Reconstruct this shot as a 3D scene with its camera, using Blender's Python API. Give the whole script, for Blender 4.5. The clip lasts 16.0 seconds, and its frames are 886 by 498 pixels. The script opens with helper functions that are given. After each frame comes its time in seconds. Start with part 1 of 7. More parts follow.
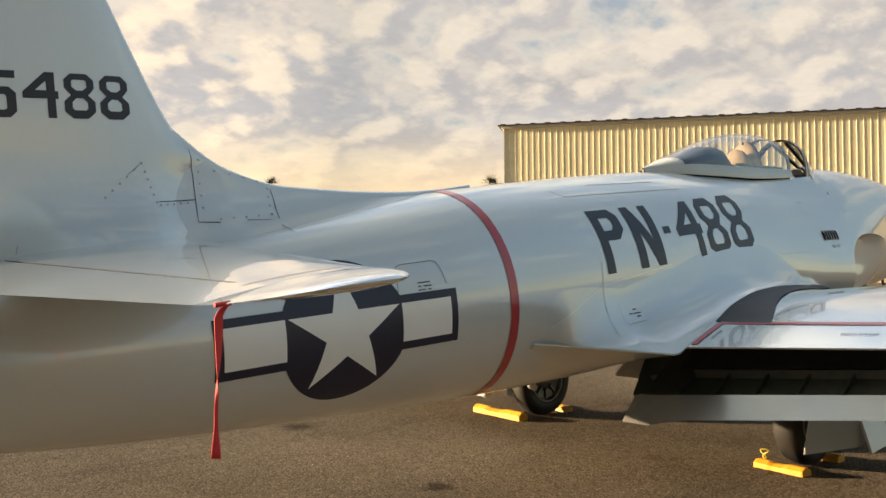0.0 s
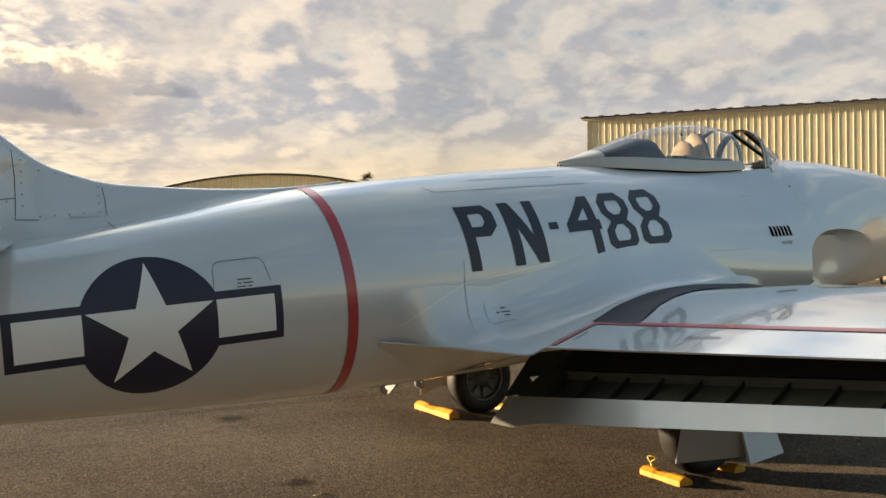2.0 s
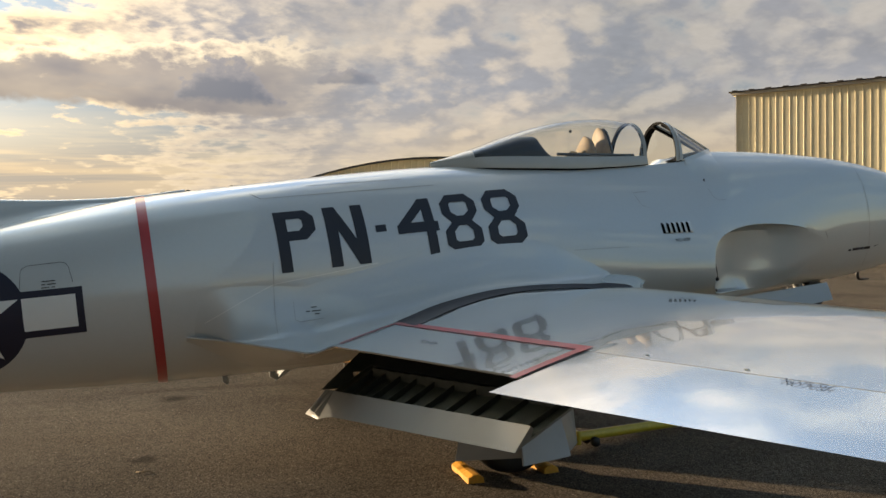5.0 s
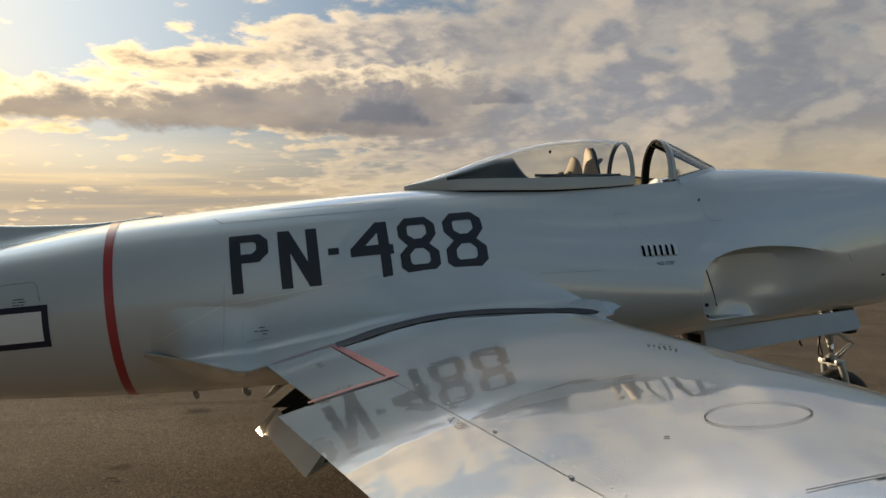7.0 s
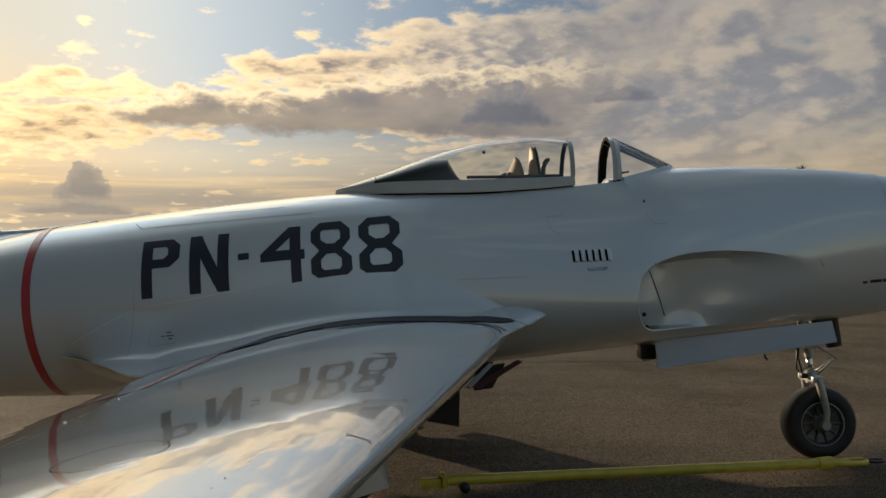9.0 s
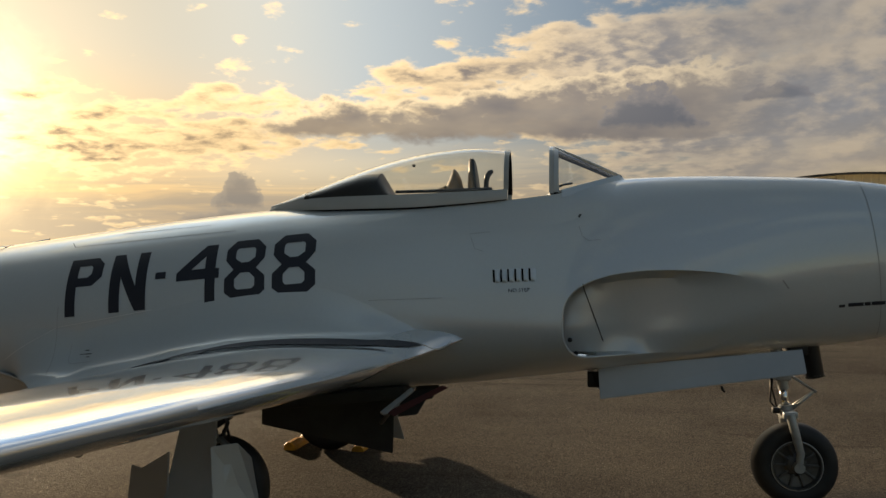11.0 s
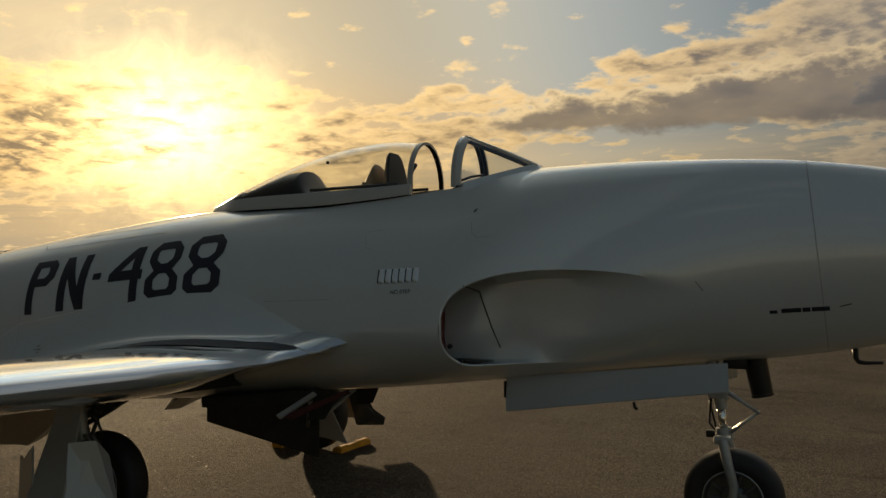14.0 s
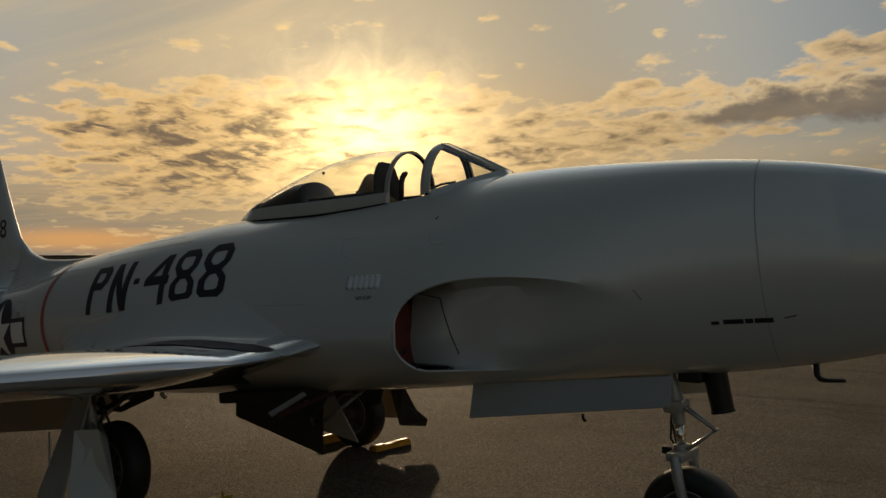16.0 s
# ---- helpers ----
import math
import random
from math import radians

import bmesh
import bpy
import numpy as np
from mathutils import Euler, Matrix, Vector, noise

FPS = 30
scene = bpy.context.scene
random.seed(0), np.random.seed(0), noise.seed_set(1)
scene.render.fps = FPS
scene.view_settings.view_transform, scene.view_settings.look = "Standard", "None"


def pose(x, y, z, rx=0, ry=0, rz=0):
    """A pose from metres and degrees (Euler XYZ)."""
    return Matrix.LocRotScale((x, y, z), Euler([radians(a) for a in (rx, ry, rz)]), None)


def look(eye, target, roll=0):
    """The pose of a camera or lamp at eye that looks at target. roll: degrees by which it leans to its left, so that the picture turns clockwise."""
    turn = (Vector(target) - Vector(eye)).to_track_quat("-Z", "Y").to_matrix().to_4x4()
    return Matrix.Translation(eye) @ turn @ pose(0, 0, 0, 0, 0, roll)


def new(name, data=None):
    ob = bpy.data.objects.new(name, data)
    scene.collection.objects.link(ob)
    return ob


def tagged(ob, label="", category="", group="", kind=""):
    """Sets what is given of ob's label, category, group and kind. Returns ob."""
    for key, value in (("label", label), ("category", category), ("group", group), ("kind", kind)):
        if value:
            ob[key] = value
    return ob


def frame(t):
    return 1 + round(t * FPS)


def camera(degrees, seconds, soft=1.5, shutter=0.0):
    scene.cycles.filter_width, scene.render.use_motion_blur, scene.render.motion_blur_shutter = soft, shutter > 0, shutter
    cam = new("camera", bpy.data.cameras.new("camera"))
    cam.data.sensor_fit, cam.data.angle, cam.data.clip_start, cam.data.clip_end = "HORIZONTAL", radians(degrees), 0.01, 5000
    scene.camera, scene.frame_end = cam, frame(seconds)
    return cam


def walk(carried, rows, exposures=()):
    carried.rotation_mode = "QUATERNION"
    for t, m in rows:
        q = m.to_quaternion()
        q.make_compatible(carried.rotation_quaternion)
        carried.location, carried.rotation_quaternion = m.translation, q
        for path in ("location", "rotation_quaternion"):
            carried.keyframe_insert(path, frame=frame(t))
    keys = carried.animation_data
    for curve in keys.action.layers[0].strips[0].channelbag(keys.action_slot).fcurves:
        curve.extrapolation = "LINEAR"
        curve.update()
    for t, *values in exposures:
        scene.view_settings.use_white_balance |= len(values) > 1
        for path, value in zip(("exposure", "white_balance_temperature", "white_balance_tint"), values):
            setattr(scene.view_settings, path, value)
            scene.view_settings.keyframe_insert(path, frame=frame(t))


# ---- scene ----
cam = camera(56.6, 16.0)
PATH = [
    (0, (-0.568, -3.959, 1.378), (0.713, -2.423, 1.412), -0.4),
    (0.5, (-0.275, -4.162, 1.378), (0.923, -2.56, 1.406), -0.3),
    (1, (0.026, -4.358, 1.375), (1.182, -2.726, 1.399), -0.2),
    (1.5, (0.334, -4.598, 1.381), (1.463, -2.947, 1.403), -0.1),
    (2, (0.664, -4.801, 1.387), (1.742, -3.117, 1.408), -0.2),
    (2.5, (0.958, -5.003, 1.401), (1.971, -3.278, 1.416), -0.1),
    (3, (1.276, -5.216, 1.423), (2.23, -3.459, 1.425), -0.1),
    (3.5, (1.609, -5.385, 1.444), (2.503, -3.596, 1.436), -0.1),
    (4, (1.934, -5.578, 1.454), (2.778, -3.764, 1.44), -0.2),
    (4.2, (2.071, -5.683, 1.471), (2.9, -3.863, 1.454), -0.2),
    (6.3, (3.491, -6.404, 1.546), (3.922, -4.451, 1.539), -0.3),
    (6.5, (3.632, -6.386, 1.548), (4.036, -4.428, 1.551), -0.2),
    (7, (3.966, -6.474, 1.549), (4.311, -4.504, 1.57), -0.2),
    (7.5, (4.326, -6.525, 1.55), (4.607, -4.545, 1.579), -0.1),
    (8, (4.685, -6.493, 1.573), (4.914, -4.507, 1.6), -0.1),
    (8.5, (5.067, -6.474, 1.588), (5.22, -4.48, 1.61), -0.1),
    (9, (5.45, -6.428, 1.58), (5.504, -4.429, 1.603), -0.1),
    (9.5, (5.798, -6.339, 1.598), (5.761, -4.34, 1.621), -0.1),
    (10, (6.192, -6.277, 1.605), (6.07, -4.281, 1.643), -0.1),
    (10.2, (6.347, -6.229, 1.62), (6.198, -4.235, 1.66), -0.1),
    (12.3, (7.85, -5.727, 1.704), (7.319, -3.799, 1.728), -0.3),
    (12.5, (7.959, -5.67, 1.699), (7.395, -3.752, 1.723), -0.4),
    (13, (8.328, -5.556, 1.714), (7.7, -3.657, 1.737), -0.4),
    (13.5, (8.661, -5.357, 1.704), (7.944, -3.49, 1.727), -0.4),
    (14, (8.986, -5.139, 1.697), (8.179, -3.309, 1.723), -0.5),
    (14.5, (9.33, -4.976, 1.707), (8.446, -3.182, 1.734), -0.4),
    (15, (9.608, -4.795, 1.714), (8.638, -3.046, 1.741), -0.6),
    (15.5, (9.923, -4.618, 1.719), (8.83, -2.943, 1.746), -0.6),
    (16, (10.25, -4.482, 1.725), (9.0465, -2.885, 1.756), -0.7),
]
walk(cam, [(t, look(e, g, r)) for t, e, g, r in PATH],
     [(0, 1.92, 6850, 10), (2, 1.71, 6450, 10), (4.2, 1.44, 6200, 10), (7, 0.96, 6250, 10), (9, 0.72, 6200, 10), (10.2, 0.66, 6250, 10), (12.5, 0.46, 6800, 8), (14, 0.08, 6950, 8), (15, -0.14, 6950, 8), (16, -0.34, 6750, 10)])


# ---- world, sun, exposure ----
SUN_AZ, SUN_EL = -42.2, 8.7          # degrees clockwise from +y, degrees up


def build_world():
    w = bpy.data.worlds.new("sunset_sky")
    scene.world = w
    w.use_nodes = True
    nt = w.node_tree
    nt.nodes.clear()

    def node(kind, **kw):
        n = nt.nodes.new(kind)
        for k, v in kw.items():
            if k == "op":
                n.operation = v
            elif k == "blend":
                n.data_type, n.blend_type = "RGBA", v
        return n

    def put(sock, v):
        if isinstance(v, bpy.types.NodeSocket):
            nt.links.new(v, sock)
        else:
            sock.default_value = v

    def m(op, a, b=0.0, c=0.0, clamp=False):
        n = node("ShaderNodeMath", op=op)
        n.use_clamp = clamp
        put(n.inputs[0], a), put(n.inputs[1], b), put(n.inputs[2], c)
        return n.outputs[0]

    def ramp(v, lo, hi, smooth=True):
        n = nt.nodes.new("ShaderNodeMapRange")
        n.interpolation_type = "SMOOTHSTEP" if smooth else "LINEAR"
        n.clamp = True
        put(n.inputs["Value"], v), put(n.inputs["From Min"], lo), put(n.inputs["From Max"], hi)
        return n.outputs[0]

    def mix(f, a, b, blend="MIX"):
        n = node("ShaderNodeMix", blend=blend)
        put(n.inputs[0], f), put(n.inputs[6], a), put(n.inputs[7], b)
        return n.outputs[2]

    def noise_at(vec, scale, detail, rough=0.55, dist=0.0):
        n = nt.nodes.new("ShaderNodeTexNoise")
        put(n.inputs["Vector"], vec)
        n.inputs["Scale"].default_value, n.inputs["Detail"].default_value = scale, detail
        n.inputs["Roughness"].default_value, n.inputs["Distortion"].default_value = rough, dist
        return n.outputs[0]

    co = nt.nodes.new("ShaderNodeTexCoord").outputs["Generated"]
    nor = nt.nodes.new("ShaderNodeVectorMath")
    nor.operation = "NORMALIZE"
    put(nor.inputs[0], co)
    sep = nt.nodes.new("ShaderNodeSeparateXYZ")
    put(sep.inputs[0], nor.outputs[0])
    X, Y, Z = sep.outputs
    sky = nt.nodes.new("ShaderNodeTexSky")
    sky.sky_type, sky.sun_disc = "NISHITA", False
    sky.sun_elevation, sky.sun_rotation = radians(SUN_EL), radians(SUN_AZ)
    sky.air_density, sky.dust_density, sky.ozone_density = 1.2, 2.0, 1.5
    base = mix(1.0, sky.outputs[0], (SKY_GAIN, SKY_GAIN, SKY_GAIN, 1), "MULTIPLY")

    # angle from the sun, as a cosine
    dot = nt.nodes.new("ShaderNodeVectorMath")
    dot.operation = "DOT_PRODUCT"
    el, az = radians(SUN_EL), radians(SUN_AZ)
    put(dot.inputs[0], nor.outputs[0])
    dot.inputs[1].default_value = (math.sin(az) * math.cos(el), math.cos(az) * math.cos(el), math.sin(el))
    toward = dot.outputs["Value"]
    warm = ramp(toward, 0.52, 0.985)           # the sun's side of the sky
    halo = m("POWER", ramp(toward, 0.945, 1.0), 1.6)
    haze = noise_at(nor.outputs[0], 26.0, 5.0, 0.6, 0.6)
    front = ramp(m("MULTIPLY", toward, -1.0), -0.25, 0.95)   # clouds lit from the front, away from the sun
    azd = m("MULTIPLY", m("ARCTAN2", X, Y), 57.2958)
    eld = m("MULTIPLY", m("ARCSINE", Z), 57.2958)

    du, dv = m("MULTIPLY", m("SUBTRACT", azd, SUN_AZ), 0.80), m("MULTIPLY", m("SUBTRACT", eld, SUN_EL), 1.15)
    off = m("ADD", m("SQRT", m("ADD", m("MULTIPLY", du, du), m("MULTIPLY", dv, dv))), m("MULTIPLY", m("SUBTRACT", haze, 0.5), 5.0))
    core = m("POWER", m("SUBTRACT", 1.0, ramp(off, -1.0, 13.0)), 2.8)

    def bank(a0, e0, ra, re, slope=0.0, soft=0.75):
        """A long cloud bank or gap: an ellipse in azimuth and elevation with soft edges."""
        u = m("DIVIDE", m("SUBTRACT", azd, a0), ra)
        v = m("DIVIDE", m("SUBTRACT", m("SUBTRACT", eld, e0), m("MULTIPLY", m("SUBTRACT", azd, a0), slope)), re)
        r = m("SQRT", m("ADD", m("MULTIPLY", u, u), m("MULTIPLY", v, v)))
        return m("SUBTRACT", 1.0, ramp(r, 1.0 - soft, 1.0 + 0.4 * soft))

    def vec(x, y, z=0.0):
        c = nt.nodes.new("ShaderNodeCombineXYZ")
        put(c.inputs[0], x), put(c.inputs[1], y), put(c.inputs[2], z)
        return c.outputs[0]

    def scaled(v, k):
        n = nt.nodes.new("ShaderNodeVectorMath")
        n.operation = "SCALE"
        put(n.inputs[0], v)
        n.inputs["Scale"].default_value = k
        return n.outputs[0]

    def blend2(f, a, b):
        return m("ADD", a, m("MULTIPLY", f, m("SUBTRACT", b, a)))

    west = m("SUBTRACT", 1.0, ramp(azd, -24.0, 8.0))
    low = m("SUBTRACT", 1.0, ramp(eld, 3.5, blend2(ramp(m("MULTIPLY", azd, -1.0), 16.0, 34.0), 10.2, 7.4)))
    high = ramp(eld, 19.0, 30.0)
    # clear air: blue-grey, with a golden veil towards the sun and a pale band on the horizon
    gap_blue = mix(0.40, mix(ramp(azd, 12.0, 40.0), (0.25, 0.325, 0.435, 1), (0.36, 0.395, 0.45, 1)), base)
    gap_blue = mix(m("MULTIPLY", west, 0.92), gap_blue, (0.56, 0.59, 0.57, 1))
    veil = mix(ramp(eld, 6.0, 15.0), (0.86, 0.54, 0.22, 1), (0.62, 0.53, 0.38, 1))
    base = mix(m("MULTIPLY", ramp(toward, 0.86, 0.985), 0.85), gap_blue, veil)
    along = m("ADD", m("MULTIPLY", azd, 0.93), m("MULTIPLY", eld, 0.36))
    across = m("SUBTRACT", m("MULTIPLY", eld, 0.93), m("MULTIPLY", azd, 0.36))
    cirrus = ramp(noise_at(vec(m("MULTIPLY", along, 0.035), m("MULTIPLY", across, 0.30)), 1.0, 6.0, 0.62, 0.4), 0.42, 0.68)
    cirrus = m("MULTIPLY", cirrus, m("MULTIPLY", ramp(m("MULTIPLY", azd, -1.0), 34.0, 50.0), ramp(eld, 8.5, 13.0)))
    base = mix(m("MULTIPLY", cirrus, 0.70), base, (0.86, 0.68, 0.43, 1))
    streak = ramp(noise_at(vec(m("MULTIPLY", azd, 0.055), m("MULTIPLY", m("SUBTRACT", eld, m("MULTIPLY", azd, 0.03)), 0.95), 1.7), 1.0, 5.0, 0.6, 0.5), 0.40, 0.62)
    peach = mix(warm, (0.94, 0.74, 0.46, 1), (0.98, 0.62, 0.24, 1))
    dusk = mix(warm, (0.50, 0.43, 0.34, 1), (0.46, 0.35, 0.22, 1))
    horizon = mix(m("MULTIPLY", streak, 0.85), dusk, peach)
    horizon = mix(ramp(azd, 0.0, 26.0), horizon, mix(m("MULTIPLY", streak, 0.6), (0.74, 0.56, 0.34, 1), (0.92, 0.70, 0.39, 1)))
    dust = m("MULTIPLY", m("SUBTRACT", 1.0, ramp(eld, 2.2, 6.2)), m("SUBTRACT", 1.0, ramp(azd, -6.0, 16.0)))
    horizon = mix(m("MULTIPLY", dust, 0.80), horizon, (0.37, 0.315, 0.245, 1))
    horizon = mix(m("MULTIPLY", bank(-17.0, 7.5, 18.0, 2.6, 0.0, 0.9), 0.92), horizon, (1.02, 0.79, 0.45, 1))
    horizon = mix(m("MULTIPLY", bank(-61.0, 1.7, 7.0, 0.8, 0.0, 0.9), 0.9), horizon, (1.0, 0.50, 0.17, 1))
    base = mix(m("MULTIPLY", low, 0.92), base, horizon)

    # cloud deck: directions dropped onto a plane overhead
    den = m("ADD", m("MAXIMUM", Z, 0.0), 0.18)
    P = vec(m("DIVIDE", X, den), m("DIVIDE", Y, den), 3.1)

    den2 = m("ADD", m("MAXIMUM", Z, 0.0), 0.42)
    Q = vec(m("DIVIDE", X, den2), m("DIVIDE", Y, den2), 1.7)
    to_west = m("MULTIPLY", ramp(m("MULTIPLY", azd, -1.0), -24.0, 0.0), m("SUBTRACT", 1.0, high))

    def billow(v, scale):
        """Rounded heads of cloud, close together."""
        wob = nt.nodes.new("ShaderNodeVectorMath")
        wob.operation = "ADD"
        put(wob.inputs[0], v)
        tw = nt.nodes.new("ShaderNodeTexNoise")
        put(tw.inputs["Vector"], v)
        tw.inputs["Scale"].default_value, tw.inputs["Detail"].default_value = scale * 1.6, 4.0
        put(wob.inputs[1], scaled(tw.outputs["Color"], 0.75 / scale))
        n = nt.nodes.new("ShaderNodeTexVoronoi")
        n.feature = "SMOOTH_F1"
        put(n.inputs["Vector"], wob.outputs[0])
        n.inputs["Scale"].default_value, n.inputs["Smoothness"].default_value = scale, 0.35
        return m("SUBTRACT", 0.93, n.outputs["Distance"])

    def field(v, q):
        """Cloud thickness: broad lumps in the east, small heaps in drifts towards the sun."""
        lumps = noise_at(q, 6.0, 7.0, 0.53, 0.15)
        tufts = noise_at(q, 15.0, 5.0, 0.55, 0.15)
        drifts = noise_at(v, 2.6, 3.0, 0.5, 0.2)
        heaps = noise_at(v, 10.0, 6.0, 0.58, 0.10)
        east = m("ADD", m("ADD", m("MULTIPLY", lumps, 0.52), m("ADD", m("MULTIPLY", tufts, 0.10), m("MULTIPLY", billow(q, 8.5), 0.20))), m("MULTIPLY", big, 0.18))
        wst = m("ADD", m("MULTIPLY", drifts, 0.40), m("ADD", m("MULTIPLY", heaps, 0.42), m("MULTIPLY", billow(v, 8.0), 0.18)))
        return blend2(to_west, east, wst)

    big = noise_at(P, 1.05, 3.0)

    def sunward(v, k, reach):
        """The same place on the deck a little nearer to the sun."""
        sun_p = (math.sin(az) * math.cos(el) / (math.sin(el) + k), math.cos(az) * math.cos(el) / (math.sin(el) + k), 0.0)
        aim, unit, flat, add = (nt.nodes.new("ShaderNodeVectorMath") for _ in range(4))
        aim.operation, unit.operation, flat.operation, add.operation = "SUBTRACT", "NORMALIZE", "MULTIPLY", "ADD"
        aim.inputs[0].default_value, flat.inputs[1].default_value = sun_p, (1, 1, 0)
        put(aim.inputs[1], v), put(flat.inputs[0], aim.outputs[0]), put(unit.inputs[0], flat.outputs[0])
        put(add.inputs[0], v), put(add.inputs[1], scaled(unit.outputs[0], reach))
        return add.outputs[0]

    # where the deck is thinner towards the sun, the cloud catches the light
    n = field(P, Q)
    diff = m("SUBTRACT", n, field(sunward(P, 0.18, 0.030), sunward(Q, 0.42, 0.045)))
    lit = blend2(to_west, ramp(diff, -0.035, 0.085), ramp(diff, -0.075, 0.085))
    deck = ramp(azd, -6.0, 15.0)
    back = ramp(m("MULTIPLY", azd, -1.0), 75.0, 100.0)
    turn = ramp(azd, 75.0, 105.0)
    T = m("SUBTRACT", 0.55, m("MULTIPLY", deck, 0.175))
    T = blend2(high, T, 0.495)
    T = blend2(m("MULTIPLY", m("MAXIMUM", back, turn), 1.0), T, 0.54)
    banks = ((bank(-6.0, 12.2, 15.0, 2.0, 0.10, 0.6), -0.10), (bank(-54.0, 7.8, 14.0, 5.4, 0.06), -0.175), (bank(-41.0, 8.4, 9.0, 4.4), -0.075), (bank(-27.0, 8.8, 13.0, 3.0, 0.05), -0.15),
             (bank(-37.0, 12.0, 10.0, 2.4, 0.0), -0.035), (bank(-3.0, 13.8, 17.0, 2.6, 0.06), -0.095),
             (bank(-16.0, 14.9, 8.0, 1.8), 0.05), (bank(11.0, 17.2, 5.0, 1.5), 0.08), (bank(-24.0, 26.0, 34.0, 8.5), -0.16), (bank(5.0, 9.6, 11.0, 2.6), -0.10))
    for k, wgt in banks:
        T = m("ADD", T, m("MULTIPLY", k, wgt))
    T = m("ADD", T, m("MULTIPLY", m("MULTIPLY", ramp(eld, 11.0, 15.0), ramp(m("MULTIPLY", azd, -1.0), 20.0, 34.0)), 0.04))      # thinner overhead towards the sun
    D = m("SUBTRACT", n, T)
    mask = blend2(deck, ramp(D, -0.02, 0.075), ramp(D, -0.04, 0.08))
    dense = blend2(deck, ramp(D, 0.0, 0.17), ramp(D, -0.02, 0.12))
    bright = mix(warm, (0.96, 0.79, 0.57, 1), (1.30, 0.90, 0.43, 1))
    bright = mix(ramp(azd, -4.0, 16.0), bright, (0.86, 0.70, 0.51, 1))
    bright = mix(ramp(azd, 16.0, 45.0), bright, (0.655, 0.58, 0.48, 1))
    dark = mix(warm, (0.365, 0.355, 0.360, 1), (0.24, 0.172, 0.118, 1))
    tone = m("ADD", 0.80, m("MULTIPLY", noise_at(P, 2.2, 5.0, 0.55, 0.3), 0.40))
    dark = mix(1.0, dark, tone, "MULTIPLY")
    shade_west = m("MULTIPLY", dense, m("SUBTRACT", 1.0, m("MULTIPLY", lit, 0.70)))
    shade_deck = m("MULTIPLY", dense, m("SUBTRACT", 1.0, m("MULTIPLY", lit, 0.72)))
    shade = blend2(deck, shade_west, shade_deck)
    shade = m("MULTIPLY", shade, m("SUBTRACT", 1.0, m("MULTIPLY", high, 0.65)))
    # mackerel ripples west of the sun
    mackerel = bank(-55.5, 7.6, 13.0, 5.6, 0.0, 0.6)
    rib = noise_at(vec(m("ADD", m("MULTIPLY", azd, 0.40), m("MULTIPLY", eld, 0.30)), m("ADD", m("MULTIPLY", eld, 1.45), m("MULTIPLY", azd, 0.20)), 5.2), 1.0, 4.0, 0.55, 0.5)
    shade = m("MAXIMUM", shade, m("MULTIPLY", m("MULTIPLY", mackerel, dense), m("MULTIPLY", ramp(rib, 0.40, 0.56), 1.0)))
    bright = mix(m("MULTIPLY", mackerel, 0.75), bright, (1.32, 0.84, 0.33, 1))
    cloud = mix(shade, bright, dark)
    cloud = mix(1.0, cloud, m("ADD", 0.90, m("MULTIPLY", noise_at(P, 26.0, 4.0, 0.55, 0.2), 0.20)), "MULTIPLY")
    cloud = mix(m("MULTIPLY", low, blend2(ramp(azd, 8.0, 30.0), 0.38, 0.85)), cloud, horizon)
    out = mix(m("MULTIPLY", mask, 0.95), base, cloud)

    # heaped clouds with billowing tops and flat bases
    puff = m("ADD", m("MULTIPLY", noise_at(vec(azd, m("MULTIPLY", eld, 1.4)), 0.75, 6.0, 0.58), 1.5), -0.75)

    def heap(sky_in, a0, base_el, ra, height, dim):
        u = m("DIVIDE", m("SUBTRACT", azd, a0), ra)
        v = m("DIVIDE", m("SUBTRACT", eld, base_el), height)
        dome = m("SUBTRACT", 1.0, m("ADD", m("MULTIPLY", u, u), m("MAXIMUM", v, 0.0)))
        body = m("MULTIPLY", ramp(m("ADD", dome, puff), 0.08, 0.22), ramp(m("ADD", v, m("MULTIPLY", puff, 0.25)), -0.12, 0.10))
        rim = m("SUBTRACT", 1.0, ramp(m("ADD", dome, m("MULTIPLY", puff, 0.75)), 0.12, 0.62))
        tone = mix(m("MULTIPLY", rim, 0.34), mix(warm, (0.19, 0.20, 0.235, 1), (0.27, 0.235, 0.195, 1)), mix(warm, (0.60, 0.51, 0.46, 1), (0.66, 0.52, 0.34, 1)))
        return mix(m("MULTIPLY", body, dim), sky_in, tone)

    def wedge(sky_in):
        """The long grey bank that widens away from the sun: a level base, a lumpy sunlit crest."""
        broad = m("SUBTRACT", noise_at(vec(m("MULTIPLY", azd, 0.22), m("MULTIPLY", eld, 0.5), 2.3), 1.0, 3.0, 0.5), 0.5)
        lump = m("SUBTRACT", noise_at(vec(m("MULTIPLY", azd, 0.62), m("MULTIPLY", eld, 1.15), 7.7), 1.0, 6.0, 0.56, 0.2), 0.5)
        crest = m("ADD", 9.0, m("ADD", m("MULTIPLY", ramp(azd, -25.0, -15.0), 2.4), m("MULTIPLY", ramp(azd, -15.0, 7.0), 1.8)))
        foot = m("SUBTRACT", 8.45, m("MULTIPLY", ramp(azd, 0.0, 10.0), 0.3))
        above = m("ADD", m("SUBTRACT", crest, eld), m("ADD", m("MULTIPLY", broad, 1.8), m("MULTIPLY", lump, 2.4)))
        below = m("ADD", m("SUBTRACT", eld, foot), m("ADD", m("MULTIPLY", broad, 0.8), m("MULTIPLY", lump, 1.3)))
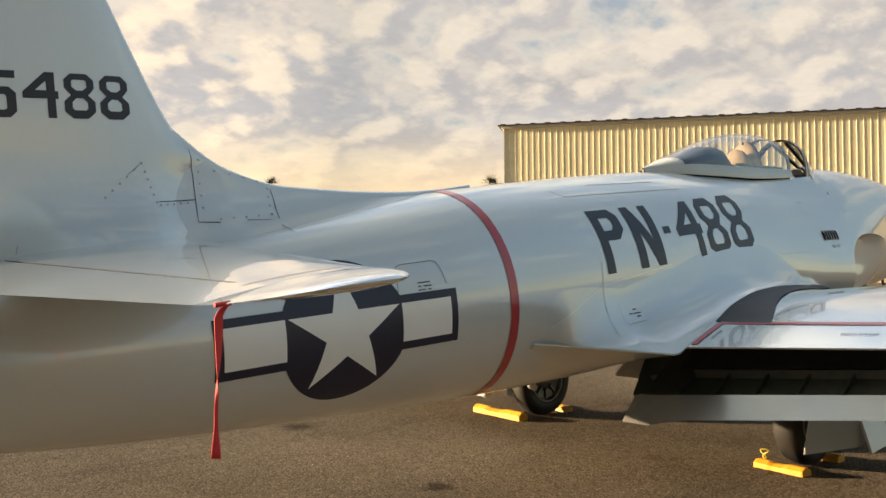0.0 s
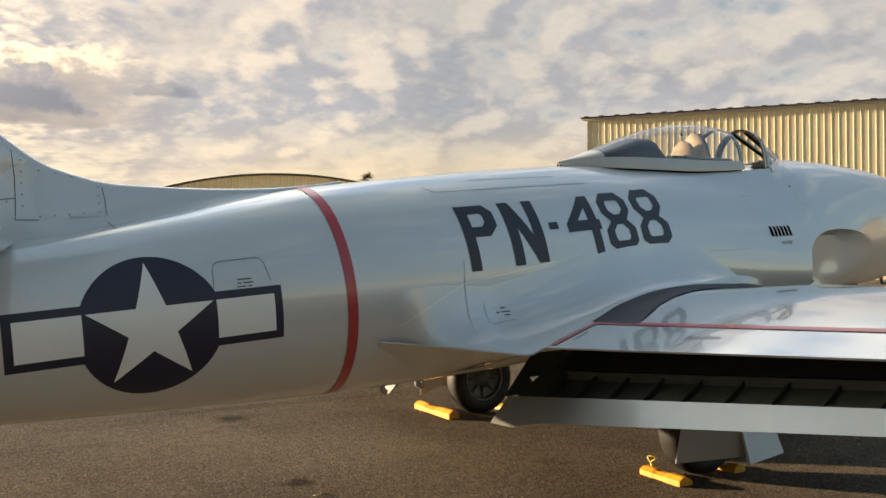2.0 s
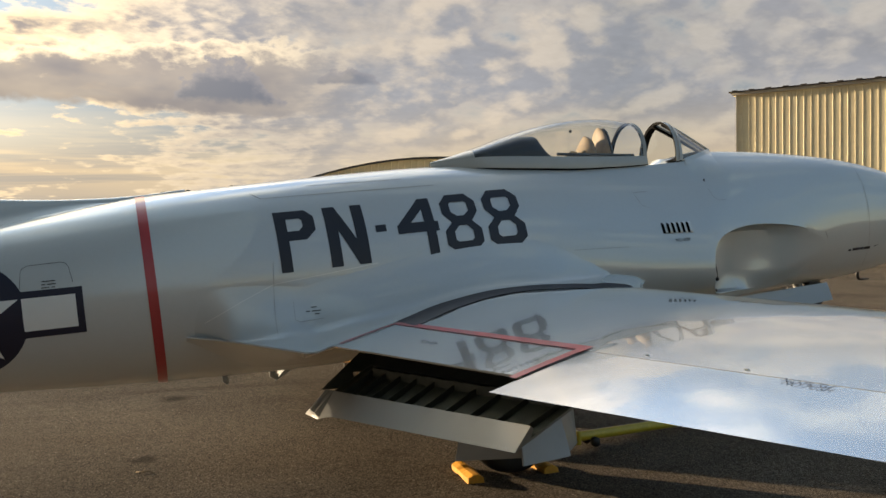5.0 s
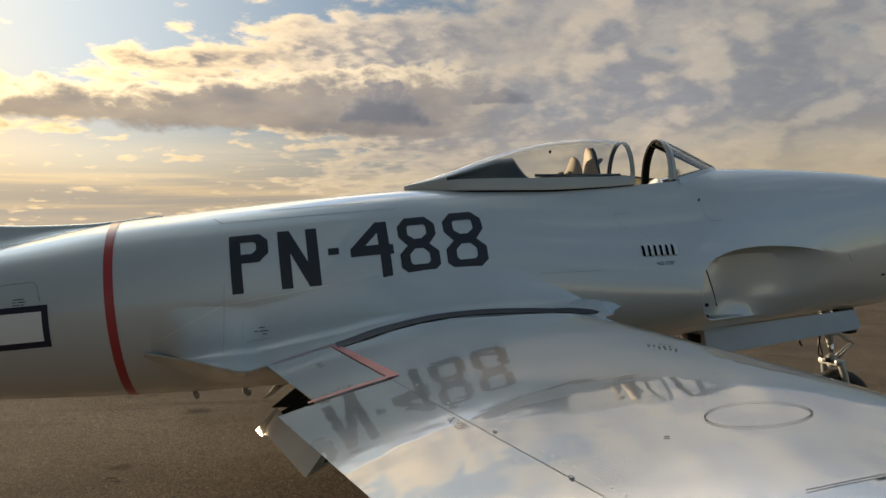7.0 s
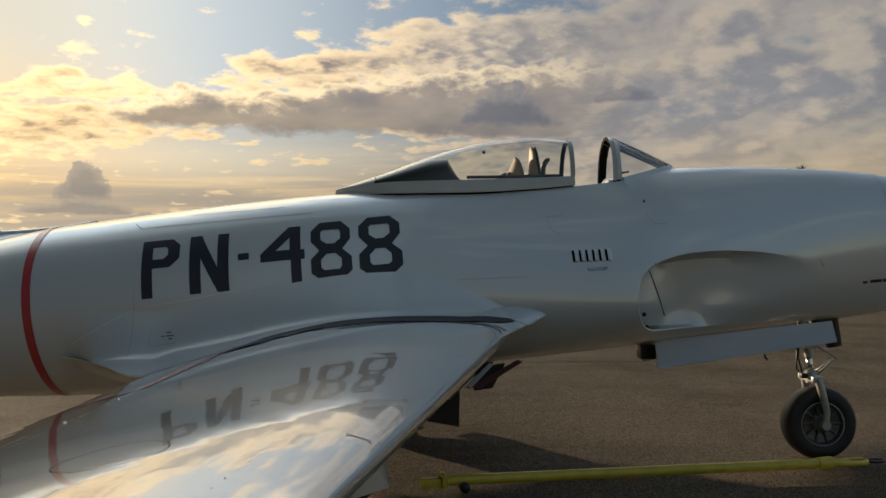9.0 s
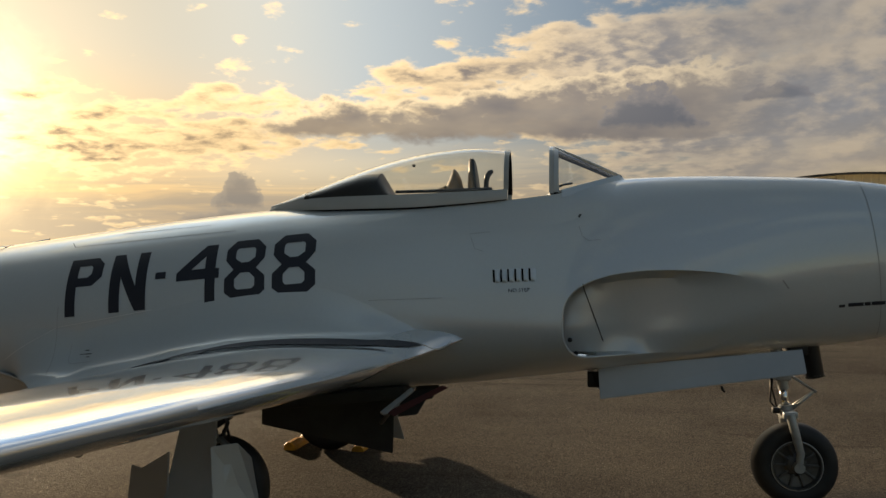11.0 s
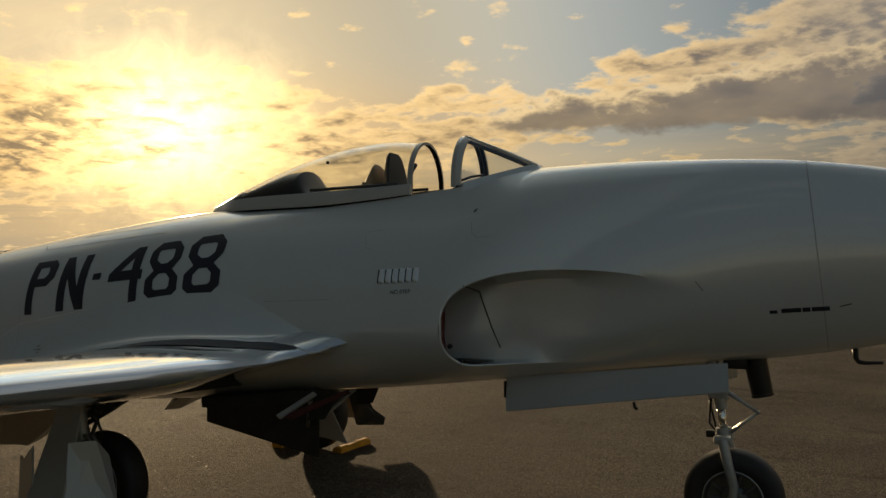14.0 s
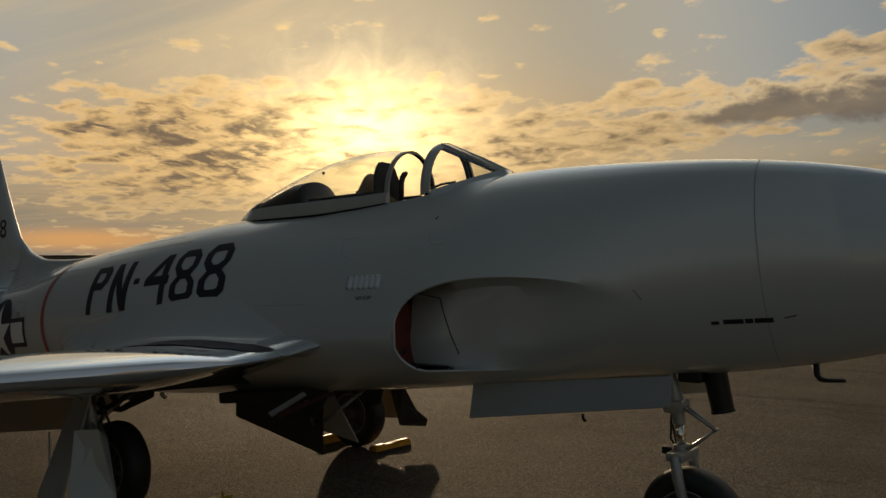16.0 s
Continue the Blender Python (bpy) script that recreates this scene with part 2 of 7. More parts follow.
        ends = m("MULTIPLY", ramp(azd, -22.5, -19.0), m("SUBTRACT", 1.0, ramp(azd, 8.0, 16.0)))
        body = m("MULTIPLY", m("MULTIPLY", ramp(above, -0.05, 0.40), ramp(below, -0.10, 0.55)), ends)
        deep = m("MULTIPLY", ramp(m("ADD", above, m("MULTIPLY", lump, 1.5)), 0.15, 1.45), m("ADD", 0.86, m("MULTIPLY", broad, 0.5)))
        return mix(m("MULTIPLY", body, 0.96), sky_in, mix(deep, mix(warm, (0.98, 0.80, 0.56, 1), (1.12, 0.83, 0.46, 1)), mix(warm, (0.285, 0.262, 0.262, 1), (0.225, 0.185, 0.155, 1))))

    out = wedge(out)
    out = heap(out, 5.9, 9.3, 3.9, 3.0, 0.94)
    out = heap(out, 14.2, 10.6, 2.4, 1.2, 0.6)
    out = heap(out, -22.0, 3.9, 1.9, 2.9, 0.85)
    out = heap(out, -22.2, 2.9, 4.4, 1.0, 0.75)
    # opposite the sun the clouds are lit from the front; aside of it they are dull
    dull = m("ADD", SKY_DULL, m("MULTIPLY", front, SKY_FRONT))
    east_side = m("MULTIPLY", ramp(azd, 5.0, 45.0), m("SUBTRACT", 1.0, ramp(azd, 68.0, 105.0)))
    seen = m("MULTIPLY", m("MAXIMUM", ramp(toward, 0.0, 0.40), east_side), m("SUBTRACT", 1.0, m("MULTIPLY", ramp(eld, 54.0, 76.0), 0.8)))
    # further gains on unseen sky, high up and behind, set to light wing and body
    level = m("ADD", m("MULTIPLY", seen, m("ADD", blend2(ramp(m("MULTIPLY", azd, -1.0), 62.0, 88.0), blend2(west, blend2(ramp(azd, -8.0, 14.0), 1.14, 0.98), SKY_WEST), 0.50), m("MULTIPLY", m("MULTIPLY", high, m("MULTIPLY", m("SUBTRACT", 1.0, ramp(eld, 48.0, 62.0)), m("SUBTRACT", 1.0, ramp(m("MULTIPLY", azd, -1.0), 42.0, 70.0)))), blend2(ramp(azd, 10.0, 50.0), 2.1, 0.65)))), m("MULTIPLY", m("SUBTRACT", 1.0, seen), dull))
    wsw = m("MULTIPLY", ramp(m("MULTIPLY", azd, -1.0), 68.0, 90.0), m("SUBTRACT", 1.0, ramp(m("MULTIPLY", azd, -1.0), 150.0, 178.0)))
    level = m("MULTIPLY", level, m("SUBTRACT", 1.0, m("MULTIPLY", wsw, 0.66)))
    level = m("MULTIPLY", level, m("ADD", 1.0, m("MULTIPLY", m("SUBTRACT", 1.0, ramp(azd, -42.0, -12.0)), m("MULTIPLY", ramp(toward, 0.55, 0.9), 0.32))))
    level = m("MULTIPLY", level, m("ADD", 1.0, m("MULTIPLY", m("MULTIPLY", X, 0.50), ramp(m("MULTIPLY", Y, -1.0), 0.0, 0.6))))      # brighter towards the south-east
    level = m("MULTIPLY", level, m("ADD", 1.0, m("MULTIPLY", m("MULTIPLY", ramp(azd, -34.0, -18.0), m("SUBTRACT", 1.0, ramp(azd, 0.0, 14.0))), m("MULTIPLY", ramp(eld, 8.0, 12.0), 0.24))))
    level = m("MULTIPLY", level, m("ADD", 1.0, m("MULTIPLY", m("MULTIPLY", ramp(azd, -6.0, 6.0), m("SUBTRACT", 1.0, ramp(azd, 22.0, 34.0))), 0.06)))
    south_east = m("MULTIPLY", ramp(X, 0.32, 0.66), ramp(m("MULTIPLY", Y, -1.0), -0.15, 0.25))
    level = m("MULTIPLY", level, m("ADD", 1.0, m("MULTIPLY", south_east, 0.12)))
    out = mix(1.0, out, level, "MULTIPLY")
    out = mix(south_east, out, mix(1.0, out, (0.90, 1.0, 1.03, 1), "MULTIPLY"))
    out = mix(m("SUBTRACT", 1.0, seen), out, mix(1.0, out, (0.86, 1.0, 1.10, 1), "MULTIPLY"))
    out = mix(m("MULTIPLY", ramp(eld, 20.0, 40.0), 0.8), out, mix(1.0, out, (0.86, 1.0, 1.16, 1), "MULTIPLY"))       # bluer overhead
    # the sun behind thin broken cloud
    glow = mix(halo, (0, 0, 0, 1), (0.56, 0.37, 0.14, 1))
    glow = mix(1.0, glow, mix(core, (0, 0, 0, 1), (6.8, 4.9, 2.1, 1)), "ADD")
    out = mix(1.0, out, mix(m("MULTIPLY", shade, 0.75), glow, (0, 0, 0, 1)), "ADD")
    bg = nt.nodes.new("ShaderNodeBackground")
    put(bg.inputs[0], out)
    bg.inputs[1].default_value = WORLD_GAIN
    o = nt.nodes.new("ShaderNodeOutputWorld")
    nt.links.new(bg.outputs[0], o.inputs[0])


SKY_GAIN, WORLD_GAIN = 0.10, 0.41
SKY_DULL, SKY_FRONT, SKY_WEST = 0.50, 0.34, 1.6
build_world()
sun = new("sun", bpy.data.lights.new("sun", "SUN"))
sun.data.energy, sun.data.angle, sun.data.color = 4.5, radians(1.0), (1.0, 0.74, 0.46)
sun.matrix_world = look((0, 0, 0), (-math.sin(radians(SUN_AZ)) * math.cos(radians(SUN_EL)),
                                    -math.cos(radians(SUN_AZ)) * math.cos(radians(SUN_EL)), -math.sin(radians(SUN_EL))))
scene.view_settings.exposure = 0.0


# ---- materials ----
def material(name, colour, rough=0.5, metal=0.0, coat=0.0, coat_rough=0.05, var=0.0, scale=6.0, bump=0.0, bump_scale=80.0,
             rough_var=0.0, fine=0.0, fine_scale=150.0, bump_detail=5.0, coat_ior=1.5):
    mt = bpy.data.materials.new(name)
    mt.use_nodes = True
    nt = mt.node_tree
    p = nt.nodes["Principled BSDF"]
    p.inputs["Base Color"].default_value = (*colour, 1)
    p.inputs["Roughness"].default_value, p.inputs["Metallic"].default_value = rough, metal
    p.inputs["Coat Weight"].default_value, p.inputs["Coat Roughness"].default_value = coat, coat_rough
    p.inputs["Coat IOR"].default_value = coat_ior
    geo = nt.nodes.new("ShaderNodeNewGeometry")

    def nz(s, d=5.0):
        n = nt.nodes.new("ShaderNodeTexNoise")
        n.inputs["Scale"].default_value, n.inputs["Detail"].default_value = s, d
        nt.links.new(geo.outputs["Position"], n.inputs["Vector"])
        return n.outputs[0]

    def rng(v, lo, hi):
        n = nt.nodes.new("ShaderNodeMapRange")
        n.inputs["From Min"].default_value, n.inputs["From Max"].default_value = 0.3, 0.7
        n.inputs["To Min"].default_value, n.inputs["To Max"].default_value = lo, hi
        nt.links.new(v, n.inputs["Value"])
        return n.outputs[0]

    if var or fine:
        f = rng(nz(scale), 1 - var, 1 + var)
        if fine:
            mu = nt.nodes.new("ShaderNodeMath")
            mu.operation = "MULTIPLY"
            nt.links.new(f, mu.inputs[0])
            nt.links.new(rng(nz(fine_scale, 3.0), 1 - fine, 1 + fine), mu.inputs[1])
            f = mu.outputs[0]
        mx = nt.nodes.new("ShaderNodeVectorMath")
        mx.operation = "SCALE"
        mx.inputs[0].default_value = colour
        nt.links.new(f, mx.inputs["Scale"])
        nt.links.new(mx.outputs[0], p.inputs["Base Color"])
    if rough_var:
        nt.links.new(rng(nz(scale * 1.7), max(0.02, rough - rough_var), rough + rough_var), p.inputs["Roughness"])
    if bump:
        b = nt.nodes.new("ShaderNodeBump")
        b.inputs["Strength"].default_value, b.inputs["Distance"].default_value = bump, 0.01
        nt.links.new(nz(bump_scale, bump_detail), b.inputs["Height"])
        nt.links.new(b.outputs[0], p.inputs["Normal"])
        if coat:
            nt.links.new(b.outputs[0], p.inputs["Coat Normal"])
    return mt


SILVER = material("silver_grey_gloss_paint", (0.56, 0.588, 0.585), 0.36, 0.15, 1.0, 0.03, var=0.025, scale=0.9, bump=0.014, bump_scale=2.2, bump_detail=1.5, coat_ior=1.85, rough_var=0.03, fine=0.012, fine_scale=40)
WING_PAINT = material("polished_wing_paint", (0.69, 0.715, 0.73), 0.15, 0.65, 1.0, 0.02, var=0.03, scale=1.0, bump=0.16, bump_scale=4.2, bump_detail=1.8, coat_ior=1.65, rough_var=0.04, fine=0.015, fine_scale=40)
NAVY = material("navy_letter_paint", (0.010, 0.012, 0.022), 0.50, 0, 0.16, 0.05, var=0.15, scale=4)
INSIGNIA_BLUE = material("insignia_blue_paint", (0.008, 0.010, 0.032), 0.50, 0, 0.16, 0.05, var=0.15, scale=4)
WHITE = material("insignia_white_paint", (0.80, 0.80, 0.77), 0.40, 0, 0.5, 0.05, var=0.04, scale=3)
RED = material("red_stripe_paint", (0.42, 0.035, 0.04), 0.35, 0, 0.6, 0.08, var=0.12, scale=5)
WALKWAY = material("dark_walkway_coating", (0.030, 0.031, 0.040), 0.60, 0, 0, var=0.2, scale=8, bump=0.2, bump_scale=300)
LINE = material("panel_gap", (0.05, 0.05, 0.05), 0.7)
SEAM = material("filled_panel_seam", (0.30, 0.30, 0.30), 0.5)
RUBBER = material("black_tyre_rubber", (0.012, 0.012, 0.012), 0.62, var=0.3, scale=14, bump=0.1, bump_scale=120)
WHEEL = material("dark_wheel_alloy", (0.10, 0.10, 0.097), 0.42, 0.6, var=0.2, scale=20)
STEEL = material("grey_strut_paint", (0.36, 0.37, 0.36), 0.38, 0.35, var=0.15, scale=18)
CHROME = material("oleo_chrome", (0.75, 0.74, 0.70), 0.12, 1.0)
# near-black: shade filled in at wheel bays and flap hinge, also some doors
DARK = material("near_black_fill", (0.020, 0.021, 0.018), 0.7, var=0.3, scale=10)
# flap skin: an even grey, much darker than the wing's silver
FLAP_GREY = material("flap_skin_grey", (0.23, 0.235, 0.232), 0.38, 0.2, 0.4, 0.08, var=0.06, scale=3)
GREEN = material("dull_green_primer", (0.036, 0.040, 0.027), 0.55, 0, 0, var=0.25, scale=12)
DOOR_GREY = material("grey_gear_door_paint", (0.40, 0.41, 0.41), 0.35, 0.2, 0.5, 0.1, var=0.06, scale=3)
YELLOW = material("yellow_chock_paint", (0.62, 0.30, 0.02), 0.55, var=0.2, scale=14, fine=0.12, fine_scale=120, bump=0.2, bump_scale=60)
TOW_YELLOW = material("yellow_tow_bar_paint", (0.52, 0.40, 0.03), 0.42, 0, 0.2, 0.2, var=0.15, scale=9, fine=0.08, fine_scale=90)
RIBBON = material("red_ribbon_cloth", (0.55, 0.030, 0.035), 0.7, var=0.12, scale=12, bump=0.15, bump_scale=200)
PLUG = material("red_intake_plug_cloth", (0.23, 0.05, 0.035), 0.85, var=0.2, scale=9, bump=0.2, bump_scale=60)
SEAT = material("tan_seat_leather", (0.22, 0.16, 0.09), 0.6, var=0.2, scale=20)
STRAP = material("olive_harness_webbing", (0.11, 0.095, 0.06), 0.8, var=0.25, scale=40, bump=0.2, bump_scale=250)
BLACK = material("black_anodised_metal", (0.012, 0.012, 0.013), 0.42, 0.3)
CANOPY_GREY = material("canopy_frame_paint", (0.46, 0.46, 0.43), 0.35, 0.1, 0.6, 0.1, var=0.06, scale=4)
BOW_GREY = material("canopy_bow_metal", (0.38, 0.38, 0.35), 0.45, 0.2, var=0.1, scale=12)
MATTE_BLACK = material("matt_black_paint", (0.010, 0.010, 0.010), 0.9)
MATTE_BLACK.node_tree.nodes["Principled BSDF"].inputs["Specular IOR Level"].default_value = 0.08
PALE_SEAM = material("pale_crease_line", (0.70, 0.70, 0.68), 0.3, 0.5)
DULL_RED = material("dull_red_primer", (0.07, 0.014, 0.011), 0.7, var=0.2, scale=12)
TWIG_BARK = material("dry_twig_bark", (0.30, 0.22, 0.13), 0.8, var=0.2, scale=40)
TWIG = (2.66, -0.38)
HANGAR_TAN = material("tan_painted_sheet_metal", (0.86, 0.77, 0.52), 0.72, 0.0, 0.0, 0.3, var=0.06, scale=0.7, fine=0.03, fine_scale=5)
HANGAR_TRIM = material("dark_bronze_trim", (0.07, 0.065, 0.06), 0.5, var=0.15, scale=2)
HANGAR_WHITE = material("pale_eave_trim", (0.62, 0.59, 0.52), 0.5, var=0.08, scale=1)
PALM_LEAF = material("palm_frond_green", (0.035, 0.045, 0.018), 0.6, var=0.3, scale=3)
PALM_BARK = material("palm_trunk_bark", (0.13, 0.10, 0.07), 0.85, var=0.3, scale=3)
BUSH_LEAF = material("dusty_shrub_green", (0.05, 0.055, 0.028), 0.7, var=0.3, scale=1.5)
FAR_WALL = material("far_low_building", (0.30, 0.25, 0.20), 0.7, var=0.1, scale=0.4)


def glass_material():
    mt = bpy.data.materials.new("clear_canopy_acrylic")
    mt.use_nodes = True
    nt = mt.node_tree
    nt.nodes.clear()
    o = nt.nodes.new("ShaderNodeOutputMaterial")
    t = nt.nodes.new("ShaderNodeBsdfTransparent")
    t.inputs[0].default_value = (0.90, 0.91, 0.90, 1)
    g = nt.nodes.new("ShaderNodeBsdfGlossy")
    g.inputs["Roughness"].default_value = 0.03
    lw = nt.nodes.new("ShaderNodeLayerWeight")
    lw.inputs[0].default_value = 0.5
    pw = nt.nodes.new("ShaderNodeMath")
    pw.operation = "POWER"
    pw.inputs[1].default_value = 2.3
    nt.links.new(lw.outputs["Facing"], pw.inputs[0])
    fr = nt.nodes.new("ShaderNodeMath")
    fr.operation = "MULTIPLY_ADD"
    fr.inputs[1].default_value, fr.inputs[2].default_value = 0.62, 0.06
    nt.links.new(pw.outputs[0], fr.inputs[0])
    mx = nt.nodes.new("ShaderNodeMixShader")
    nt.links.new(fr.outputs[0], mx.inputs[0])
    nt.links.new(t.outputs[0], mx.inputs[1])
    nt.links.new(g.outputs[0], mx.inputs[2])
    nt.links.new(mx.outputs[0], o.inputs[0])
    return mt


GLASS = glass_material()


def asphalt_material():
    mt = bpy.data.materials.new("worn_brown_asphalt")
    mt.use_nodes = True
    nt = mt.node_tree
    p = nt.nodes["Principled BSDF"]
    geo = nt.nodes.new("ShaderNodeNewGeometry").outputs["Position"]

    def nz(s, d, r=0.6):
        n = nt.nodes.new("ShaderNodeTexNoise")
        n.inputs["Scale"].default_value, n.inputs["Detail"].default_value, n.inputs["Roughness"].default_value = s, d, r
        nt.links.new(geo, n.inputs["Vector"])
        return n.outputs[0]

    def cr(v, stops):
        n = nt.nodes.new("ShaderNodeValToRGB")
        el = n.color_ramp.elements
        while len(el) < len(stops):
            el.new(0.5)
        for e, (pos, c) in zip(el, stops):
            e.position, e.color = pos, (*c, 1)
        nt.links.new(v, n.inputs[0])
        return n.outputs[0]

    def mul(a, b, f=1.0, blend="MULTIPLY"):
        n = nt.nodes.new("ShaderNodeMix")
        n.data_type, n.blend_type = "RGBA", blend
        n.inputs[0].default_value = f
        nt.links.new(a, n.inputs[6])
        nt.links.new(b, n.inputs[7])
        return n.outputs[2]

    vor = nt.nodes.new("ShaderNodeTexVoronoi")
    vor.inputs["Scale"].default_value = 125
    nt.links.new(geo, vor.inputs["Vector"])
    stone = cr(vor.outputs["Color"], [(0.12, (0.058, 0.050, 0.041)), (0.50, (0.160, 0.135, 0.106)), (0.85, (0.280, 0.238, 0.188)), (0.97, (0.48, 0.42, 0.34))])
    large = cr(nz(0.45, 6), [(0.30, (0.68, 0.66, 0.64)), (0.5, (0.95, 0.94, 0.92)), (0.7, (1.18, 1.16, 1.12))])
    stain = cr(nz(1.1, 3, 0.5), [(0.22, (0.45, 0.43, 0.42)), (0.33, (1.0, 1.0, 1.0))])
    mp = nt.nodes.new("ShaderNodeMapping")               # faint drag marks along the apron
    mp.inputs["Scale"].default_value, mp.inputs["Rotation"].default_value = (0.22, 3.2, 1.0), (0, 0, 0.12)
    nt.links.new(geo, mp.inputs["Vector"])
    tr = nt.nodes.new("ShaderNodeTexNoise")
    tr.inputs["Scale"].default_value, tr.inputs["Detail"].default_value, tr.inputs["Roughness"].default_value = 1.0, 5.0, 0.62
    nt.links.new(mp.outputs[0], tr.inputs["Vector"])
    marks = cr(tr.outputs[0], [(0.30, (0.70, 0.69, 0.68)), (0.42, (0.97, 0.97, 0.97)), (0.62, (1.0, 1.0, 1.0)), (0.72, (1.16, 1.14, 1.11))])
    col = mul(mul(mul(stone, large), stain), marks)
    for x, y, rad in ((2.96, 2.2, 0.20), (2.66, -0.03, 0.13)):        # old oil drips
        d = nt.nodes.new("ShaderNodeVectorMath")
        d.operation = "DISTANCE"
        d.inputs[1].default_value = (x, y, 0.0)
        nt.links.new(geo, d.inputs[0])
        sc = nt.nodes.new("ShaderNodeMath")
        sc.operation = "MULTIPLY_ADD"
        sc.inputs[1].default_value = 0.5 / rad
        nt.links.new(d.outputs["Value"], sc.inputs[0])
        nt.links.new(nz(11, 3), sc.inputs[2])
        col = mul(col, cr(sc.outputs[0], [(0.66, (0.40, 0.40, 0.41)), (0.98, (1.0, 1.0, 1.0))]))
    nt.links.new(col, p.inputs["Base Color"])
    rr = nt.nodes.new("ShaderNodeMapRange")             # a few polished stones among dull ones
    rr.inputs["From Min"].default_value, rr.inputs["From Max"].default_value = 0.92, 0.99
    rr.inputs["To Min"].default_value, rr.inputs["To Max"].default_value = 0.92, 0.24
    sp = nt.nodes.new("ShaderNodeMapRange")
    sp.inputs["From Min"].default_value, sp.inputs["From Max"].default_value = 0.92, 0.99
    sp.inputs["To Min"].default_value, sp.inputs["To Max"].default_value = 0.06, 0.60
    nt.links.new(vor.outputs["Color"], sp.inputs["Value"])
    nt.links.new(sp.outputs[0], p.inputs["Specular IOR Level"])
    p.inputs["Diffuse Roughness"].default_value = 0.6
    nt.links.new(vor.outputs["Color"], rr.inputs["Value"])
    nt.links.new(rr.outputs[0], p.inputs["Roughness"])
    b = nt.nodes.new("ShaderNodeBump")
    b.inputs["Strength"].default_value, b.inputs["Distance"].default_value = 1.0, 0.016
    nt.links.new(vor.outputs["Distance"], b.inputs["Height"])
    b.invert = True
    b2 = nt.nodes.new("ShaderNodeBump")
    b2.inputs["Strength"].default_value, b2.inputs["Distance"].default_value = 0.4, 0.02
    nt.links.new(nz(9, 4), b2.inputs["Height"])
    nt.links.new(b.outputs[0], b2.inputs["Normal"])
    nt.links.new(b2.outputs[0], p.inputs["Normal"])
    return mt


ASPHALT = asphalt_material()


# ---- building helpers ----
def mesh(name, verts, faces, mats, smooth=True, slots=None):
    me = bpy.data.meshes.new(name)
    me.from_pydata([tuple(v) for v in verts], [], faces)
    for mt in (mats if isinstance(mats, (list, tuple)) else [mats]):
        me.materials.append(mt)
    if slots:
        me.polygons.foreach_set("material_index", slots)
    if smooth:
        me.polygons.foreach_set("use_smooth", [True] * len(me.polygons))
        if smooth is not True:
            me.set_sharp_from_angle(angle=radians(smooth))
    me.update()
    return me


def thing(name, label, category, group="", kind="", at=(0, 0, 0)):
    ob = new(name)
    ob.location = at
    return tagged(ob, label, category, group, kind)


def part(name, me, parent, label=""):
    ob = new(name, me)
    ob.parent = parent
    if parent is not None:
        base = Vector((0, 0, 0))
        o = parent
        while o is not None:
            base += o.location
            o = o.parent
        ob.location = -base
    return tagged(ob, label)


def grid(rows, closed=False):
    """Faces of a grid of equal rows of points; returns verts, faces."""
    n = len(rows[0])
    verts = [v for r in rows for v in r]
    faces = []
    for i in range(len(rows) - 1):
        for j in range(n if closed else n - 1):
            k = (j + 1) % n
            faces.append((i * n + j, i * n + k, (i + 1) * n + k, (i + 1) * n + j))
    return verts, faces


def join(*pieces):
    verts, faces = [], []
    for v, f in pieces:
        o = len(verts)
        verts += list(v)
        faces += [tuple(i + o for i in q) for q in f]
    return verts, faces


def box(cx, cy, cz, sx, sy, sz, rot=None, bevel=0.0):
    bm = bmesh.new()
    bmesh.ops.create_cube(bm, size=1)
    bmesh.ops.scale(bm, vec=(sx, sy, sz), verts=bm.verts)
    if bevel:
        bmesh.ops.bevel(bm, geom=bm.edges[:], offset=bevel, segments=2, affect="EDGES", profile=0.6)
    mtx = Matrix.Translation((cx, cy, cz)) @ (rot if rot else Matrix.Identity(4))
    bmesh.ops.transform(bm, matrix=mtx, verts=bm.verts)
    bm.verts.index_update()
    v = [tuple(q.co) for q in bm.verts]
    f = [tuple(q.index for q in p.verts) for p in bm.faces]
    bm.free()
    return v, f


def tube(path, radius, n=10, caps=True):
    """A round bar along a list of points; radius may be a list."""
    path = [Vector(p) for p in path]
    rad = radius if isinstance(radius, (list, tuple)) else [radius] * len(path)
    rows, ref = [], None
    for i, p in enumerate(path):
        d = (path[min(i + 1, len(path) - 1)] - path[max(i - 1, 0)]).normalized()
        if ref is None:
            ref = d.orthogonal().normalized()
        ref = (ref - d * ref.dot(d)).normalized()
        s = d.cross(ref)
        rows.append([p + (ref * math.cos(a) + s * math.sin(a)) * rad[i] for a in [2 * math.pi * k / n for k in range(n)]])
    v, f = grid(rows, closed=True)
    if caps:
        f = f + [tuple(range(n))[::-1], tuple(range((len(rows) - 1) * n, len(rows) * n))]
    return v, f


def ring(profile, centre, axis_y=True, n=40):
    """Turns a profile of (radius, side) pairs round the y axis at centre."""
    rows = []
    for k in range(n + 1):
        a = 2 * math.pi * k / n
        rows.append([(centre[0] + r * math.cos(a), centre[1] + s, centre[2] + r * math.sin(a)) for r, s in profile])
    return grid(rows)


